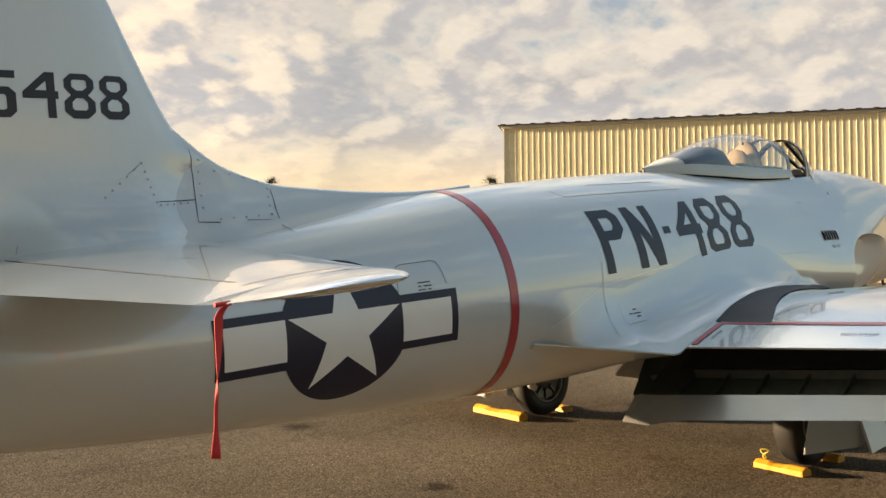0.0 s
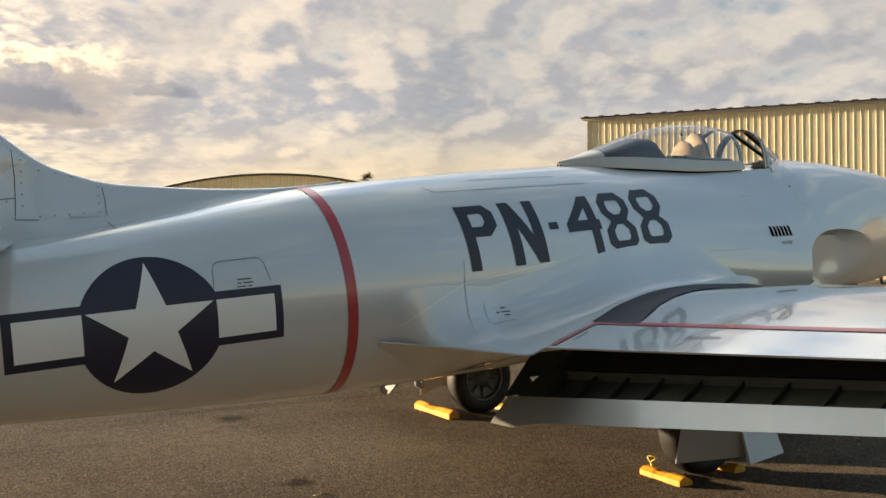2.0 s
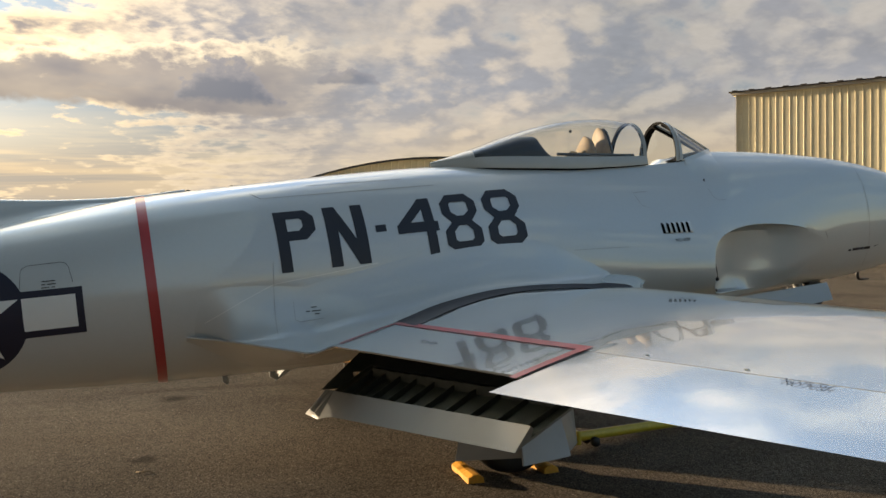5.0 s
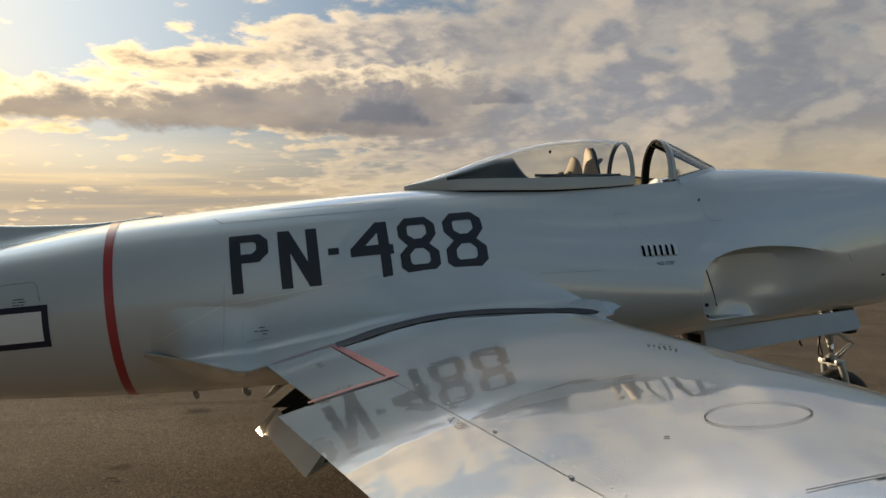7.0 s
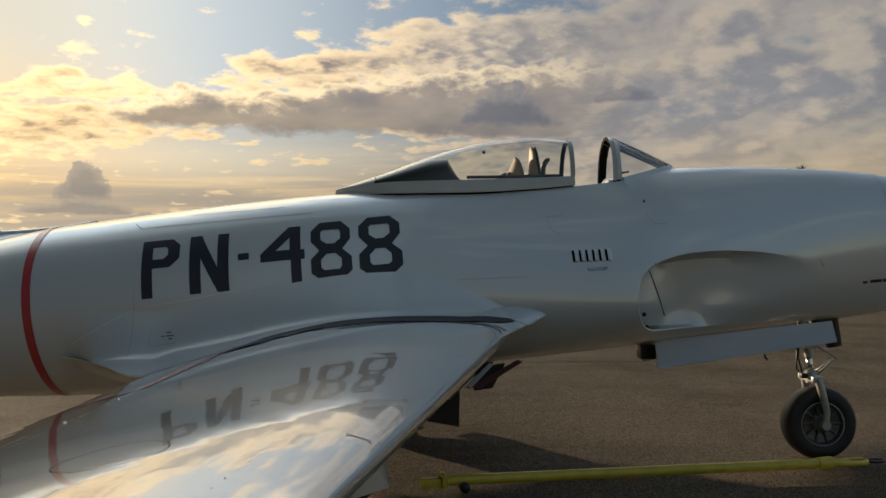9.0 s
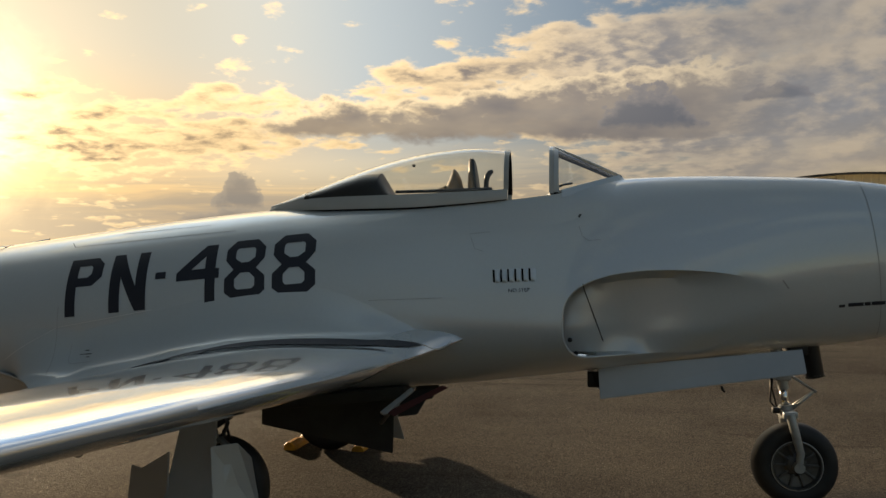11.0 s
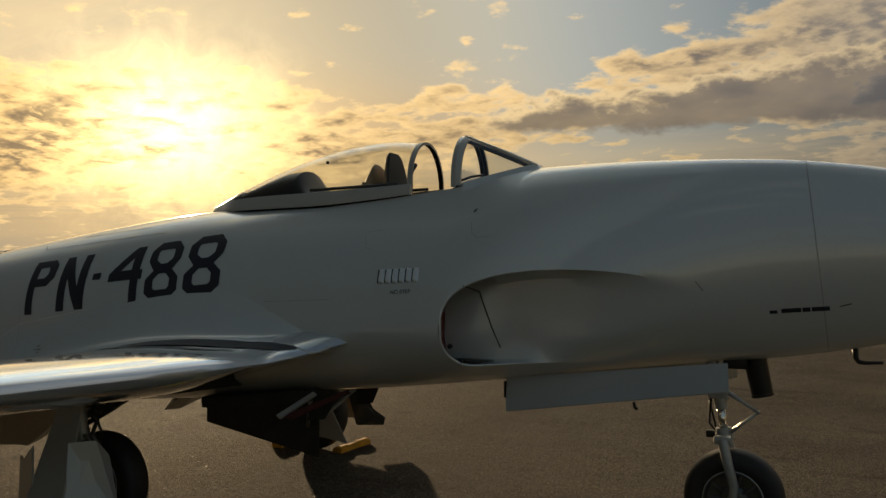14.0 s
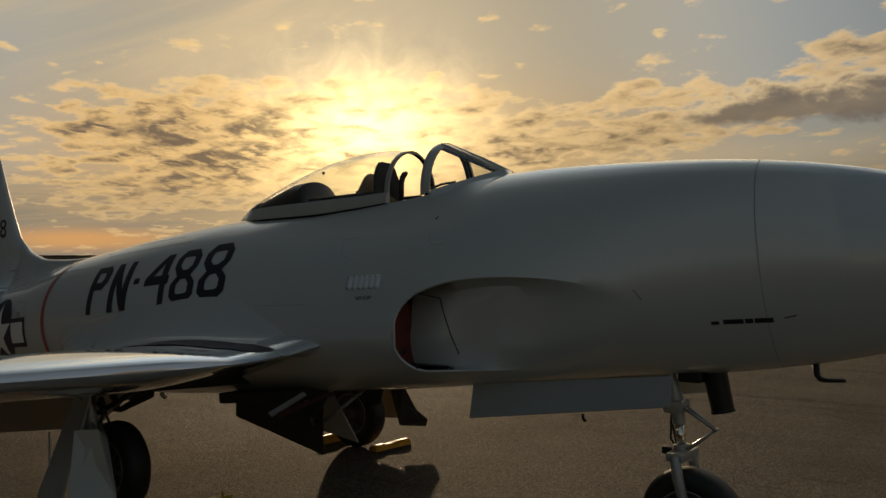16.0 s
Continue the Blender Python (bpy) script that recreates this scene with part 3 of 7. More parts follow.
def pchip(xs, ys):
    xs, ys = np.array(xs, float), np.array(ys, float)
    h, d = np.diff(xs), np.diff(ys) / np.diff(xs)
    g = np.zeros(len(xs))
    for i in range(1, len(xs) - 1):
        if d[i - 1] * d[i] > 0:
            w1, w2 = 2 * h[i] + h[i - 1], h[i] + 2 * h[i - 1]
            g[i] = (w1 + w2) / (w1 / d[i - 1] + w2 / d[i])
    g[0], g[-1] = d[0], d[-1]

    def f(x):
        x = min(max(float(x), xs[0]), xs[-1])
        i = min(int(np.searchsorted(xs, x, side="right")) - 1, len(xs) - 2)
        t = (x - xs[i]) / h[i]
        return float((2 * t**3 - 3 * t**2 + 1) * ys[i] + (t**3 - 2 * t**2 + t) * h[i] * g[i]
                     + (-2 * t**3 + 3 * t**2) * ys[i + 1] + (t**3 - t**2) * h[i] * g[i + 1])
    return f


def smooth01(a, b, x):
    t = min(max((x - a) / (b - a), 0.0), 1.0)
    return t * t * (3 - 2 * t)


# ---- ground and distance ----
def ground():
    v, f = [(-900, -900, 0), (900, -900, 0), (900, 900, 0), (-900, 900, 0)], [(0, 1, 2, 3)]
    ob = new("ground", mesh("ground", v, f, ASPHALT, False))
    tagged(ob, "brown speckled worn asphalt apron with oil stains", "apron", kind="structure")


ground()


# ---- the aircraft: shape of the body ----
SX = [-0.12, 0.24, 0.8, 1.3, 1.8, 2.3, 2.66, 3.1, 3.5, 4.15, 4.75, 5.4, 6.4, 7.01, 7.43, 7.9, 8.45, 8.8, 9.2, 9.57, 9.9, 10.15, 10.28, 10.32]
TOP = pchip(SX, [1.20, 1.35, 1.465, 1.55, 1.645, 1.75, 1.822, 1.885, 1.938, 2.018, 2.078, 2.115, 2.165, 2.215, 2.288, 2.298, 2.285, 2.265, 2.218, 2.145, 2.04, 1.92, 1.82, 1.70])
BOT = pchip(SX, [0.66, 0.575, 0.545, 0.535, 0.530, 0.530, 0.535, 0.545, 0.562, 0.600, 0.655, 0.720, 0.82, 0.892, 0.95, 1.005, 1.075, 1.11, 1.175, 1.258, 1.37, 1.50, 1.60, 1.69])
HALF = pchip(SX, [0.27, 0.385, 0.465, 0.515, 0.557, 0.612, 0.642, 0.662, 0.675, 0.685, 0.675, 0.66, 0.66, 0.675, 0.60, 0.50, 0.375, 0.315, 0.272, 0.235, 0.19, 0.13, 0.065, 0.0])
MID = pchip(SX, [0.93, 0.96, 1.005, 1.045, 1.087, 1.145, 1.178, 1.21, 1.245, 1.28, 1.30, 1.32, 1.28, 1.27, 1.38, 1.48, 1.60, 1.66, 1.69, 1.70, 1.70, 1.70, 1.70, 1.695])
POW_A = pchip([-0.12, 4.75, 5.4, 6.4, 7.01, 7.9, 8.45, 8.8, 10.32], [2, 2, 1.9, 1.6, 1.5, 1.6, 1.9, 2, 2])
POW_B = pchip([-0.12, 4.75, 5.4, 6.4, 7.01, 7.9, 8.45, 8.8, 10.32], [0.5, 0.5, 0.51, 0.54, 0.55, 0.54, 0.51, 0.5, 0.5])


def width_at(x, z):
    """Half width of the body's outer skin at height z."""
    zm = MID(x)
    if z >= zm:
        q = min((z - zm) / (TOP(x) - zm + 1e-9), 1.0)
        return HALF(x) * (1 - q ** POW_A(x)) ** POW_B(x)
    q = min((zm - z) / (zm - BOT(x) + 1e-9), 1.0)
    return HALF(x) * math.sqrt(1 - q * q)


LIP, END, MEET = 6.98, 8.44, 8.48      # where the air intake opens, where its trough runs out and its edges meet
ZMEET = 1.40


def intake_top(x):
    if x <= LIP:
        return 1.28
    u = min((x - LIP) / 0.69, 1.0)
    z = 1.28 + 0.355 * (1 - (1 - u) ** 2.2) ** 0.333
    return z if x < 7.62 else z + (ZMEET - z) * (1 - math.sqrt(max(0.0, 1 - min((x - 7.62) / (MEET - 7.62), 1.0) ** 2.3)))


def intake_bottom(x):
    if x <= LIP:
        return 1.28
    u = min((x - LIP) / 0.16, 1.0)
    z = 1.28 - 0.225 * (1 - (1 - u) ** 2.2) ** 0.4 + 0.05 * max(x - 7.15, 0)
    return z if x < 7.9 else z + (ZMEET - z) * smooth01(7.9, MEET, x)


def split_height(x):
    """The height along which the upper and the lower skin meet."""
    if x >= MEET:
        return ZMEET + (MID(x) - ZMEET) * smooth01(MEET, 9.3, x)
    return MID(x) + (1.28 - MID(x)) * smooth01(5.8, 6.6, x)


def trough_depth(x):
    return 0.235 * (1 - smooth01(6.95, END, x)) ** 0.9 + 0.05 * (1 - smooth01(6.98, 7.5, x))


DISH = (0.0, 0.42, 0.80, 1.0, 1.0, 0.94, 0.80, 0.60, 0.36, 0.14, 0.0)     # how the hollow runs out in front


def arc(x, z0, z1, n):
    """Points of the section between two heights, spaced by angle: (half width, z)."""
    zm, hu, hd = MID(x), TOP(x) - MID(x), MID(x) - BOT(x)

    def ang(z):
        d = z - zm
        return math.asin(max(-1.0, min(1.0, d / (hu if d > 0 else hd + 1e-9))))
    a0, a1 = ang(z0), ang(z1)
    out = []
    for k in range(n + 1):
        s = math.sin(a0 + (a1 - a0) * k / n)
        z = zm + (hu if s > 0 else hd) * s
        w = HALF(x) * ((1 - abs(s) ** POW_A(x)) ** POW_B(x) if s > 0 else math.sqrt(max(0, 1 - s * s)))
        out.append((w, z))
    return out


def fuselage_mesh():
    xs = list(np.arange(-0.12, 6.9, 0.11)) + list(np.linspace(6.9, LIP, 4)) + [LIP + 0.004, LIP + 0.012, LIP + 0.025, LIP + 0.045, LIP + 0.075]
    xs += list(np.linspace(LIP + 0.11, 7.4, 6)) + list(np.arange(7.46, 8.3, 0.06)) + [8.33, 8.37, 8.40, 8.43, 8.45, 8.465, 8.475] + list(np.arange(8.5, 9.6, 0.08)) + [9.66, 9.78, 9.9, 10.0, 10.08, 10.15, 10.2, 10.24, 10.27, 10.29, 10.305, 10.315, 10.3195]
    pieces = []
    for side in (-1, 1):
        up, lo = [], []
        for x in xs:
            if LIP < x < MEET:
                zt, zb = intake_top(x), intake_bottom(x)
            else:
                zt = zb = split_height(x)
            cut = 2.10 if 5.80 < x < 6.90 else 9.0             # the cockpit is sunk between its sills
            up.append([(x, side * w, min(z, cut)) for w, z in arc(x, TOP(x), zt, 22)])
            lo.append([(x, side * w, z) for w, z in arc(x, zb, BOT(x), 18)])
        pieces += [grid(up), grid(lo)]
        # the trough ahead of the intake, and its upper and lower walls
        tr, wall_t, wall_b = [], [], []
        for x in [q for q in xs if LIP - 0.15 <= q <= MEET + 0.02]:
            zt = max(intake_top(x), intake_top(7.25)) if x < 7.25 else intake_top(x)
            zb = min(intake_bottom(x), intake_bottom(7.13)) if x < 7.13 else intake_bottom(x)
            if x > MEET:
                zt = zb = split_height(x)
            d = trough_depth(x)
            row = []
            turn_in, run_out = smooth01(7.12, 7.36, x), smooth01(7.75, 8.25, x)
            for k in range(11):
                z = zt + (zb - zt) * k / 10
                edge = min(k, 10 - k) / 5.0
                duct = width_at(x, z) - d * (0.86 + 0.14 * edge)
                # a wall that leans in downward, over an upturned shelf
                wall = width_at(x, zt) - d * (0.45 if k == 0 else 0.88) - 0.06 * (zt - z)
                if k >= 9:
                    z = zb + (0.022 if k == 9 else 0.0)
                    skin = width_at(x, zb)
                    wall = skin if k == 10 else 0.35 * skin + 0.65 * min(wall, skin)
                wall = min(wall, width_at(x, z))
                wall += (width_at(x, z) - d * DISH[k] - wall) * (run_out if k < 6 else max(run_out, smooth01(7.38, 7.85, x) * (k - 5) / 5))
                row.append((x, side * max(duct + (wall - duct) * turn_in, 0.05), z))
            tr.append(row)
            if x > 7.25:
                wall_t.append([(x, side * width_at(x, zt), zt), row[0]])
                wall_b.append([(x, side * width_at(x, zb), zb), row[-1]])
            elif x > 7.13:
                wall_b.append([(x, side * width_at(x, zb), zb), row[-1]])
        pieces += [grid(tr), grid(wall_t), grid(wall_b)]
    v, f = join(*pieces)
    bm = bmesh.new()
    bv = [bm.verts.new(p) for p in v]
    for q in f:
        if len(set(q)) > 2:
            bm.faces.new([bv[i] for i in q])
    bmesh.ops.remove_doubles(bm, verts=bm.verts, dist=0.0012)
    bmesh.ops.dissolve_degenerate(bm, edges=bm.edges, dist=0.0003)
    bmesh.ops.recalc_face_normals(bm, faces=bm.faces)
    me = bpy.data.meshes.new("fuselage")
    for p in bm.faces:
        p.smooth = True
    bm.to_mesh(me)
    bm.free()
    me.materials.append(SILVER)
    me.set_sharp_from_angle(angle=radians(38))
    return me


jet = thing("jet_aircraft", "silver-grey 1940s jet fighter parked on the apron, flaps down", "aircraft", at=(5.0, 0, 0))
fuselage = part("fuselage", fuselage_mesh(), jet, "glossy silver-grey round fuselage")


# ---- wings ----
def le(y):
    g = max(0.0, (1.12 - max(y, 0.62)) / 0.40) ** 2       # the root is drawn forward
    return 6.035 - 0.174 * (y - 1) + 0.17 * g, 1.075 + 0.029 * (y - 1) + 0.074 * g


def te(y):
    return 3.538 + 0.158 * (y - 1), 0.785 + 0.0655 * (y - 1)


ROOT_LIFT = pchip([0, 0.02, 0.08, 0.14, 0.23, 0.36, 0.51, 0.62, 0.73, 1.0], [0.012, 0.024, -0.012, -0.053, -0.042, -0.012, 0.016, 0.018, 0.0, 0.0])


def foil(c):
    """Half thickness and camber of the wing section at the fraction c of the chord."""
    t = 0.66 * (0.2969 * math.sqrt(max(c, 0)) - 0.126 * c - 0.3516 * c**2 + 0.2843 * c**3 - 0.1015 * c**4)
    return t, 0.062 * c * (1 - c)


def wing_point(c, y, upper=True, off=0.0):
    (xl, zl), (xt, zt) = le(y), te(y)
    ch = xl - xt
    t, cam = foil(c)
    if y < 1.6:                           # the nose sharpens towards the root
        t *= 1 - (1 - smooth01(0.85, 1.6, y)) * (1 - min(1.0, max(c, 0.0) / 0.12) ** 0.6)
    if not upper and y < 1.6:
        t *= 1 - (1 - smooth01(0.80, 1.6, y)) * (1 - min(1.0, max(c, 0.0) / 0.40) ** 0.8)
    h = cam + (t if upper else -t)
    if upper and y < 1.7:                 # the top flattens towards the root
        off += ROOT_LIFT(min(max(c, 0.0), 1.0)) * (1 - smooth01(0.86, 1.7, y))
    return (xl - c * ch, zl + c * (zt - zl) + h * ch + off)


def wing_top(x, y):
    (xl, _), (xt, _) = le(y), te(y)
    return wing_point(min(max((xl - x) / (xl - xt), 0.0), 1.0), y)[1]


FLAP_OUT, TIP = 3.17, 5.85


def nose_cs(c0):
    return [c0 * (k / 16.0) ** 2 for k in range(16, -1, -1)]


def wing_mesh(side):
    ys_in = list(np.linspace(0.45, 1.30, 24)) + list(np.linspace(1.45, FLAP_OUT, 11))
    ys_out = list(np.linspace(FLAP_OUT, TIP - 0.22, 12))
    rows = []
    for y in ys_in:                     # open at the back, above the flap
        r = [wing_point(c, y) for c in nose_cs(0.915)]
        r += [wing_point(c, y, False) for c in nose_cs(0.68)[::-1][1:]]
        r += [wing_point(0.68, y, True, -0.02)]
        r += [wing_point(c, y, True, -0.012) for c in (0.76, 0.84, 0.912)]
        rows.append([(x, side * y, z) for x, z in r])
    a = grid(rows, closed=True)
    rows = []
    for y in ys_out:                    # ends at the aileron's hinge
        cut = 0.748
        r = [wing_point(c, y) for c in nose_cs(cut)] + [wing_point(c, y, False) for c in nose_cs(cut)[::-1][1:]]
        rows.append([(x, side * y, z) for x, z in r])
    for k in range(1, 6):               # rounded tip
        y = TIP - 0.22 + 0.22 * math.sin(k / 5 * math.pi / 2)
        s = math.cos(k / 5 * math.pi / 2) * 0.92 + 0.08
        yy = TIP - 0.22
        r = []
        base = [wing_point(c, yy) for c in nose_cs(0.748)] + [wing_point(c, yy, False) for c in nose_cs(0.748)[::-1][1:]]
        mx, mz = sum(p[0] for p in base) / len(base), sum(p[1] for p in base) / len(base) + 0.014
        rows.append([(mx + (x - mx) * (0.5 + 0.5 * s), side * y, mz + (z - mz) * s) for x, z in base])
    b = grid(rows, closed=True)
    n = len(rows[0])
    cap = [tuple(len(a[0]) + i for i in range(n)), tuple(len(a[0]) + (len(rows) - 1) * n + i for i in range(n))]
    v, f = join(a, b)
    return mesh("wing", v, f + cap, WING_PAINT, 32)


def aileron_mesh(side):
    rows = []
    for y in np.linspace(FLAP_OUT + 0.015, TIP - 0.23, 10):
        cs = [0.7490 + (1 - 0.7490) * k / 6 for k in range(7)]
        r = [wing_point(c, y, True, -0.0015) for c in cs] + [wing_point(c, y, False, 0.0015) for c in cs[::-1][1:]]
        rows.append([(x, side * y, z) for x, z in r])
    v, f = grid(rows, closed=True)
    n = len(rows[0])
    return mesh("aileron", v, f + [tuple(range(n)), tuple(range(len(v) - n, len(v)))], WING_PAINT, 32)


def flap_hinge(y):
    return wing_point(0.69, y, False)


def flap_edge(y):
    return 3.753 + 0.1085 * (y - 1), 0.407 + 0.127 * (y - 1)


def flap_lip(y):
    return 3.842 + 0.1 * (y - 1), 0.553 + 0.106 * (y - 1)


def flap(side, wing):
    ys = [0.65, 0.73, 0.81, 0.92] + [1.05 + (3.19 - 1.05) * k / 10 for k in range(11)]
    rows = []
    for y in ys:
        h, e, l = flap_hinge(y), flap_edge(y), flap_lip(y)
        flare = 1 - smooth01(0.81, 1.0, y)         # the inner corner hangs lower
        e = (e[0] - 0.015 * flare - 0.035 * (1 - smooth01(0.65, 0.81, y)), e[1] - 0.030 * flare + 0.03 * (1 - smooth01(0.65, 0.81, y)))
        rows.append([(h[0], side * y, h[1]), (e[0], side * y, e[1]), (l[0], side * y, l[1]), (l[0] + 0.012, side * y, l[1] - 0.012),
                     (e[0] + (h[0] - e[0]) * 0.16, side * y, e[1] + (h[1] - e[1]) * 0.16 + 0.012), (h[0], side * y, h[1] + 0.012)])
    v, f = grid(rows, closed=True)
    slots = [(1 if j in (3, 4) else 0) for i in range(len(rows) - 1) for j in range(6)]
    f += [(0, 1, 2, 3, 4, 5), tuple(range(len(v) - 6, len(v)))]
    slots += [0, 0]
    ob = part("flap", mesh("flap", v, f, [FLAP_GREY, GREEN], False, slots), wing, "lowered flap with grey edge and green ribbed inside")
    # end plate at the root, with a small cut-out
    p0, p1, p3 = Vector((3.774, 0.65, 0.515)), Vector((4.095, 0.53, 0.755)), Vector((4.10, 0.70, 0.53))
    tri = [(0.30, 0.40), (0.74, 0.40), (0.56, 0.15)]
    rim = [(0, 0), (1.0, 0), (1.6, 0.6), (0.9, 1.0), (0, 1.0)]
    v2, f2 = [], []
    for off in (0.0, 0.006):
        v2 += [p0 + (p3 - p0) * a + (p1 - p0) * b + Vector((0, off, 0)) for a, b in rim + tri]
    ring_of = [(0, 1, 7), (1, 6, 7), (1, 2, 6), (2, 3, 6), (3, 4, 5), (3, 5, 6), (4, 0, 5), (0, 7, 5)]
    f2 = ring_of + [tuple(8 + i for i in q[::-1]) for q in ring_of]
    part("end_plate", mesh("end_plate", [(q.x, side * q.y, q.z) for q in v2], f2, GREEN, False), ob, "dark flap end plate with a cut-out")
    for k in range(10):
        y = 0.92 + k * (3.12 - 0.92) / 9
        h, e, l = flap_hinge(y), flap_edge(y), flap_lip(y)
        q = []
        for dy in (-0.006, 0.006):
            q += [(h[0], side * (y + dy), h[1] + 0.012), (l[0] + 0.01, side * (y + dy), l[1] - 0.014 - 0.05), (l[0] + 0.012, side * (y + dy), l[1] - 0.012),
                  (l[0] + 0.5 * (h[0] - l[0]), side * (y + dy), l[1] + 0.5 * (h[1] - l[1]) + 0.005), (h[0], side * (y + dy), h[1] + 0.055)]
        me = mesh("rib", q, [(0, 1, 2, 3, 4), (9, 8, 7, 6, 5)] + [(i, 5 + i, 5 + (i + 1) % 5, (i + 1) % 5) for i in range(5)], GREEN, False)
        part("rib", me, ob)
    for c, drop in ((0.52, 0.05),):                        # a stringer along the flap, across the ribs
        rows = []
        for y in np.linspace(0.92, 3.12, 9):
            h, l = flap_hinge(y), flap_lip(y)
            x, z = h[0] + c * (l[0] - h[0]), h[1] + c * (l[1] - h[1]) + 0.010
            rows.append([(x, side * y, z), (x - 0.012, side * y, z + 0.004), (x - 0.012, side * y, z - drop), (x, side * y, z - drop)])
        v, f = grid(rows, closed=True)
        part("stringer", mesh("stringer", v, f, GREEN, False), ob)
    # near-black sheet over the upper ribs stands in for the shade there
    rows = []
    for y in np.linspace(0.80, 3.14, 9):
        h, l = flap_hinge(y), flap_lip(y)
        a, b = Vector((h[0] + 0.50 * (l[0] - h[0]), h[1] + 0.50 * (l[1] - h[1]) + 0.018)), Vector((h[0] + 0.01, h[1] + 0.075))
        rows.append([(a.x, side * y, a.y), (a.x + 0.006, side * y, a.y - 0.008), (b.x + 0.006, side * y, b.y - 0.008), (b.x, side * y, b.y)])
    v, f = grid(rows, closed=True)
    verts, faces = [], []
    for k in range(84):                                   # rivets along the lower edge
        y = 1.10 + k * 0.0245
        e, l = flap_edge(y), flap_lip(y)
        d = Vector((l[0] - e[0], 0, l[1] - e[1])).normalized()
        c = Vector((e[0], side * y, e[1])) + d * 0.016 + Vector((-d.z, 0, d.x)) * 0.0012
        o = len(verts)
        verts += [tuple(c + d * 0.0024 * math.cos(a) + Vector((0, 0.0024 * math.sin(a), 0))) for a in [2 * math.pi * q / 6 for q in range(6)]]
        faces.append(tuple(range(o, o + 6)))
    tagged(part("rivet_row", mesh("rivet_row", verts, faces, SEAM, False), ob), kind="stuff")
    part("rib_shade_sheet", mesh("rib_shade_sheet", v, f, DARK, False), ob, "near-black sheet for the shade over the flap's upper ribs")


FILLET_MAIN = pchip([3.585, 4.17, 4.6, 5.2, 5.8, 6.08, 6.21, 6.27], [1.10, 0.992, 0.91, 0.852, 0.832, 0.828, 0.795, 0.69])
FILLET_TAIL = pchip([2.80, 2.95, 3.10, 3.27, 3.45, 3.585], [-0.006, 0.02, 0.085, 0.215, 0.42, 0.57])


def FILLET_Y(x):
    return FILLET_MAIN(x) if x >= 3.585 else width_at(x, fillet_z(x)) + FILLET_TAIL(x)


def fillet_z(x):
    if x < 3.6:
        return 0.832 + (3.6 - x) * 0.11
    y = FILLET_Y(x)
    return wing_top(min(x, le(y)[0] - 0.004), y) + 0.004


def fillet_mesh(side):
    up, lo = [], []
    for x in list(np.linspace(2.92, 3.585, 20)) + list(np.linspace(3.66, 5.96, 26)) + list(np.linspace(6.0, 6.27, 14)):
        ye, ze = FILLET_Y(x), fillet_z(x)
        rise = 0.415 * (1 - 0.985 * smooth01(5.3, 6.30, x))
        z0 = ze + rise
        p0 = Vector((width_at(x, z0) - 0.003, z0))
        slope = (width_at(x, z0 + 0.02) - width_at(x, z0 - 0.02)) / 0.04
        z1 = ze + 0.10 * rise
        p1 = Vector((p0.x - slope * (z0 - z1) * 0.85, z1))
        p2 = Vector((ye, ze))
        up.append([(x, side * q.x, q.y) for q in [p0 * (1 - t)**2 + p1 * 2 * t * (1 - t) + p2 * t * t for t in [k / 16 for k in range(17)]]])
        fair = smooth01(2.92, 3.22, x)                     # lies down on the body towards its rear end
        up[-1] = [(x, side * ((width_at(x, z) - 0.004) * (1 - fair) + abs(y) * fair), z) for _, y, z in up[-1]]
        zl = ze - 0.010
        drop = 0.24 * (1 - 0.97 * smooth01(5.6, 6.30, x))
        p0 = Vector((max(width_at(x, zl - drop) - 0.006, 0.05), zl - drop))
        p1 = Vector((p0.x + 0.45 * (ye - p0.x) + 0.02, zl - 0.35 * drop))
        pts = [Vector((ye, zl)) * (1 - t)**2 + p1 * 2 * t * (1 - t) + p0 * t * t for t in [k / 10 for k in range(11)]]
        lo.append([(x, side * ye, ze)] + [(x, side * q.x, q.y) for q in pts])
    v, f = join(grid(up), grid(lo))
    return mesh("wing_fillet", v, f, SILVER, 40)


for s in (-1, 1):
    wing = part("wing", wing_mesh(s), jet, "polished silver-grey straight wing reflecting the sky")
    part("aileron", aileron_mesh(s), wing)
    flap(s, wing)
    part("wing_fillet", fillet_mesh(s), jet)


# ---- tail ----
FIN_LE = pchip([1.79, 1.81, 1.87, 1.99, 2.25, 2.62, 3.2, 3.42], [2.05, 1.62, 1.28, 1.05, 0.88, 0.69, 0.39, 0.22])
DORSAL = pchip([-0.3, 1.0, 1.28, 1.62, 1.97, 2.37, 2.66, 2.95], [3.4, 2.05, 1.87, 1.80, 1.795, 1.808, 1.835, 1.88])


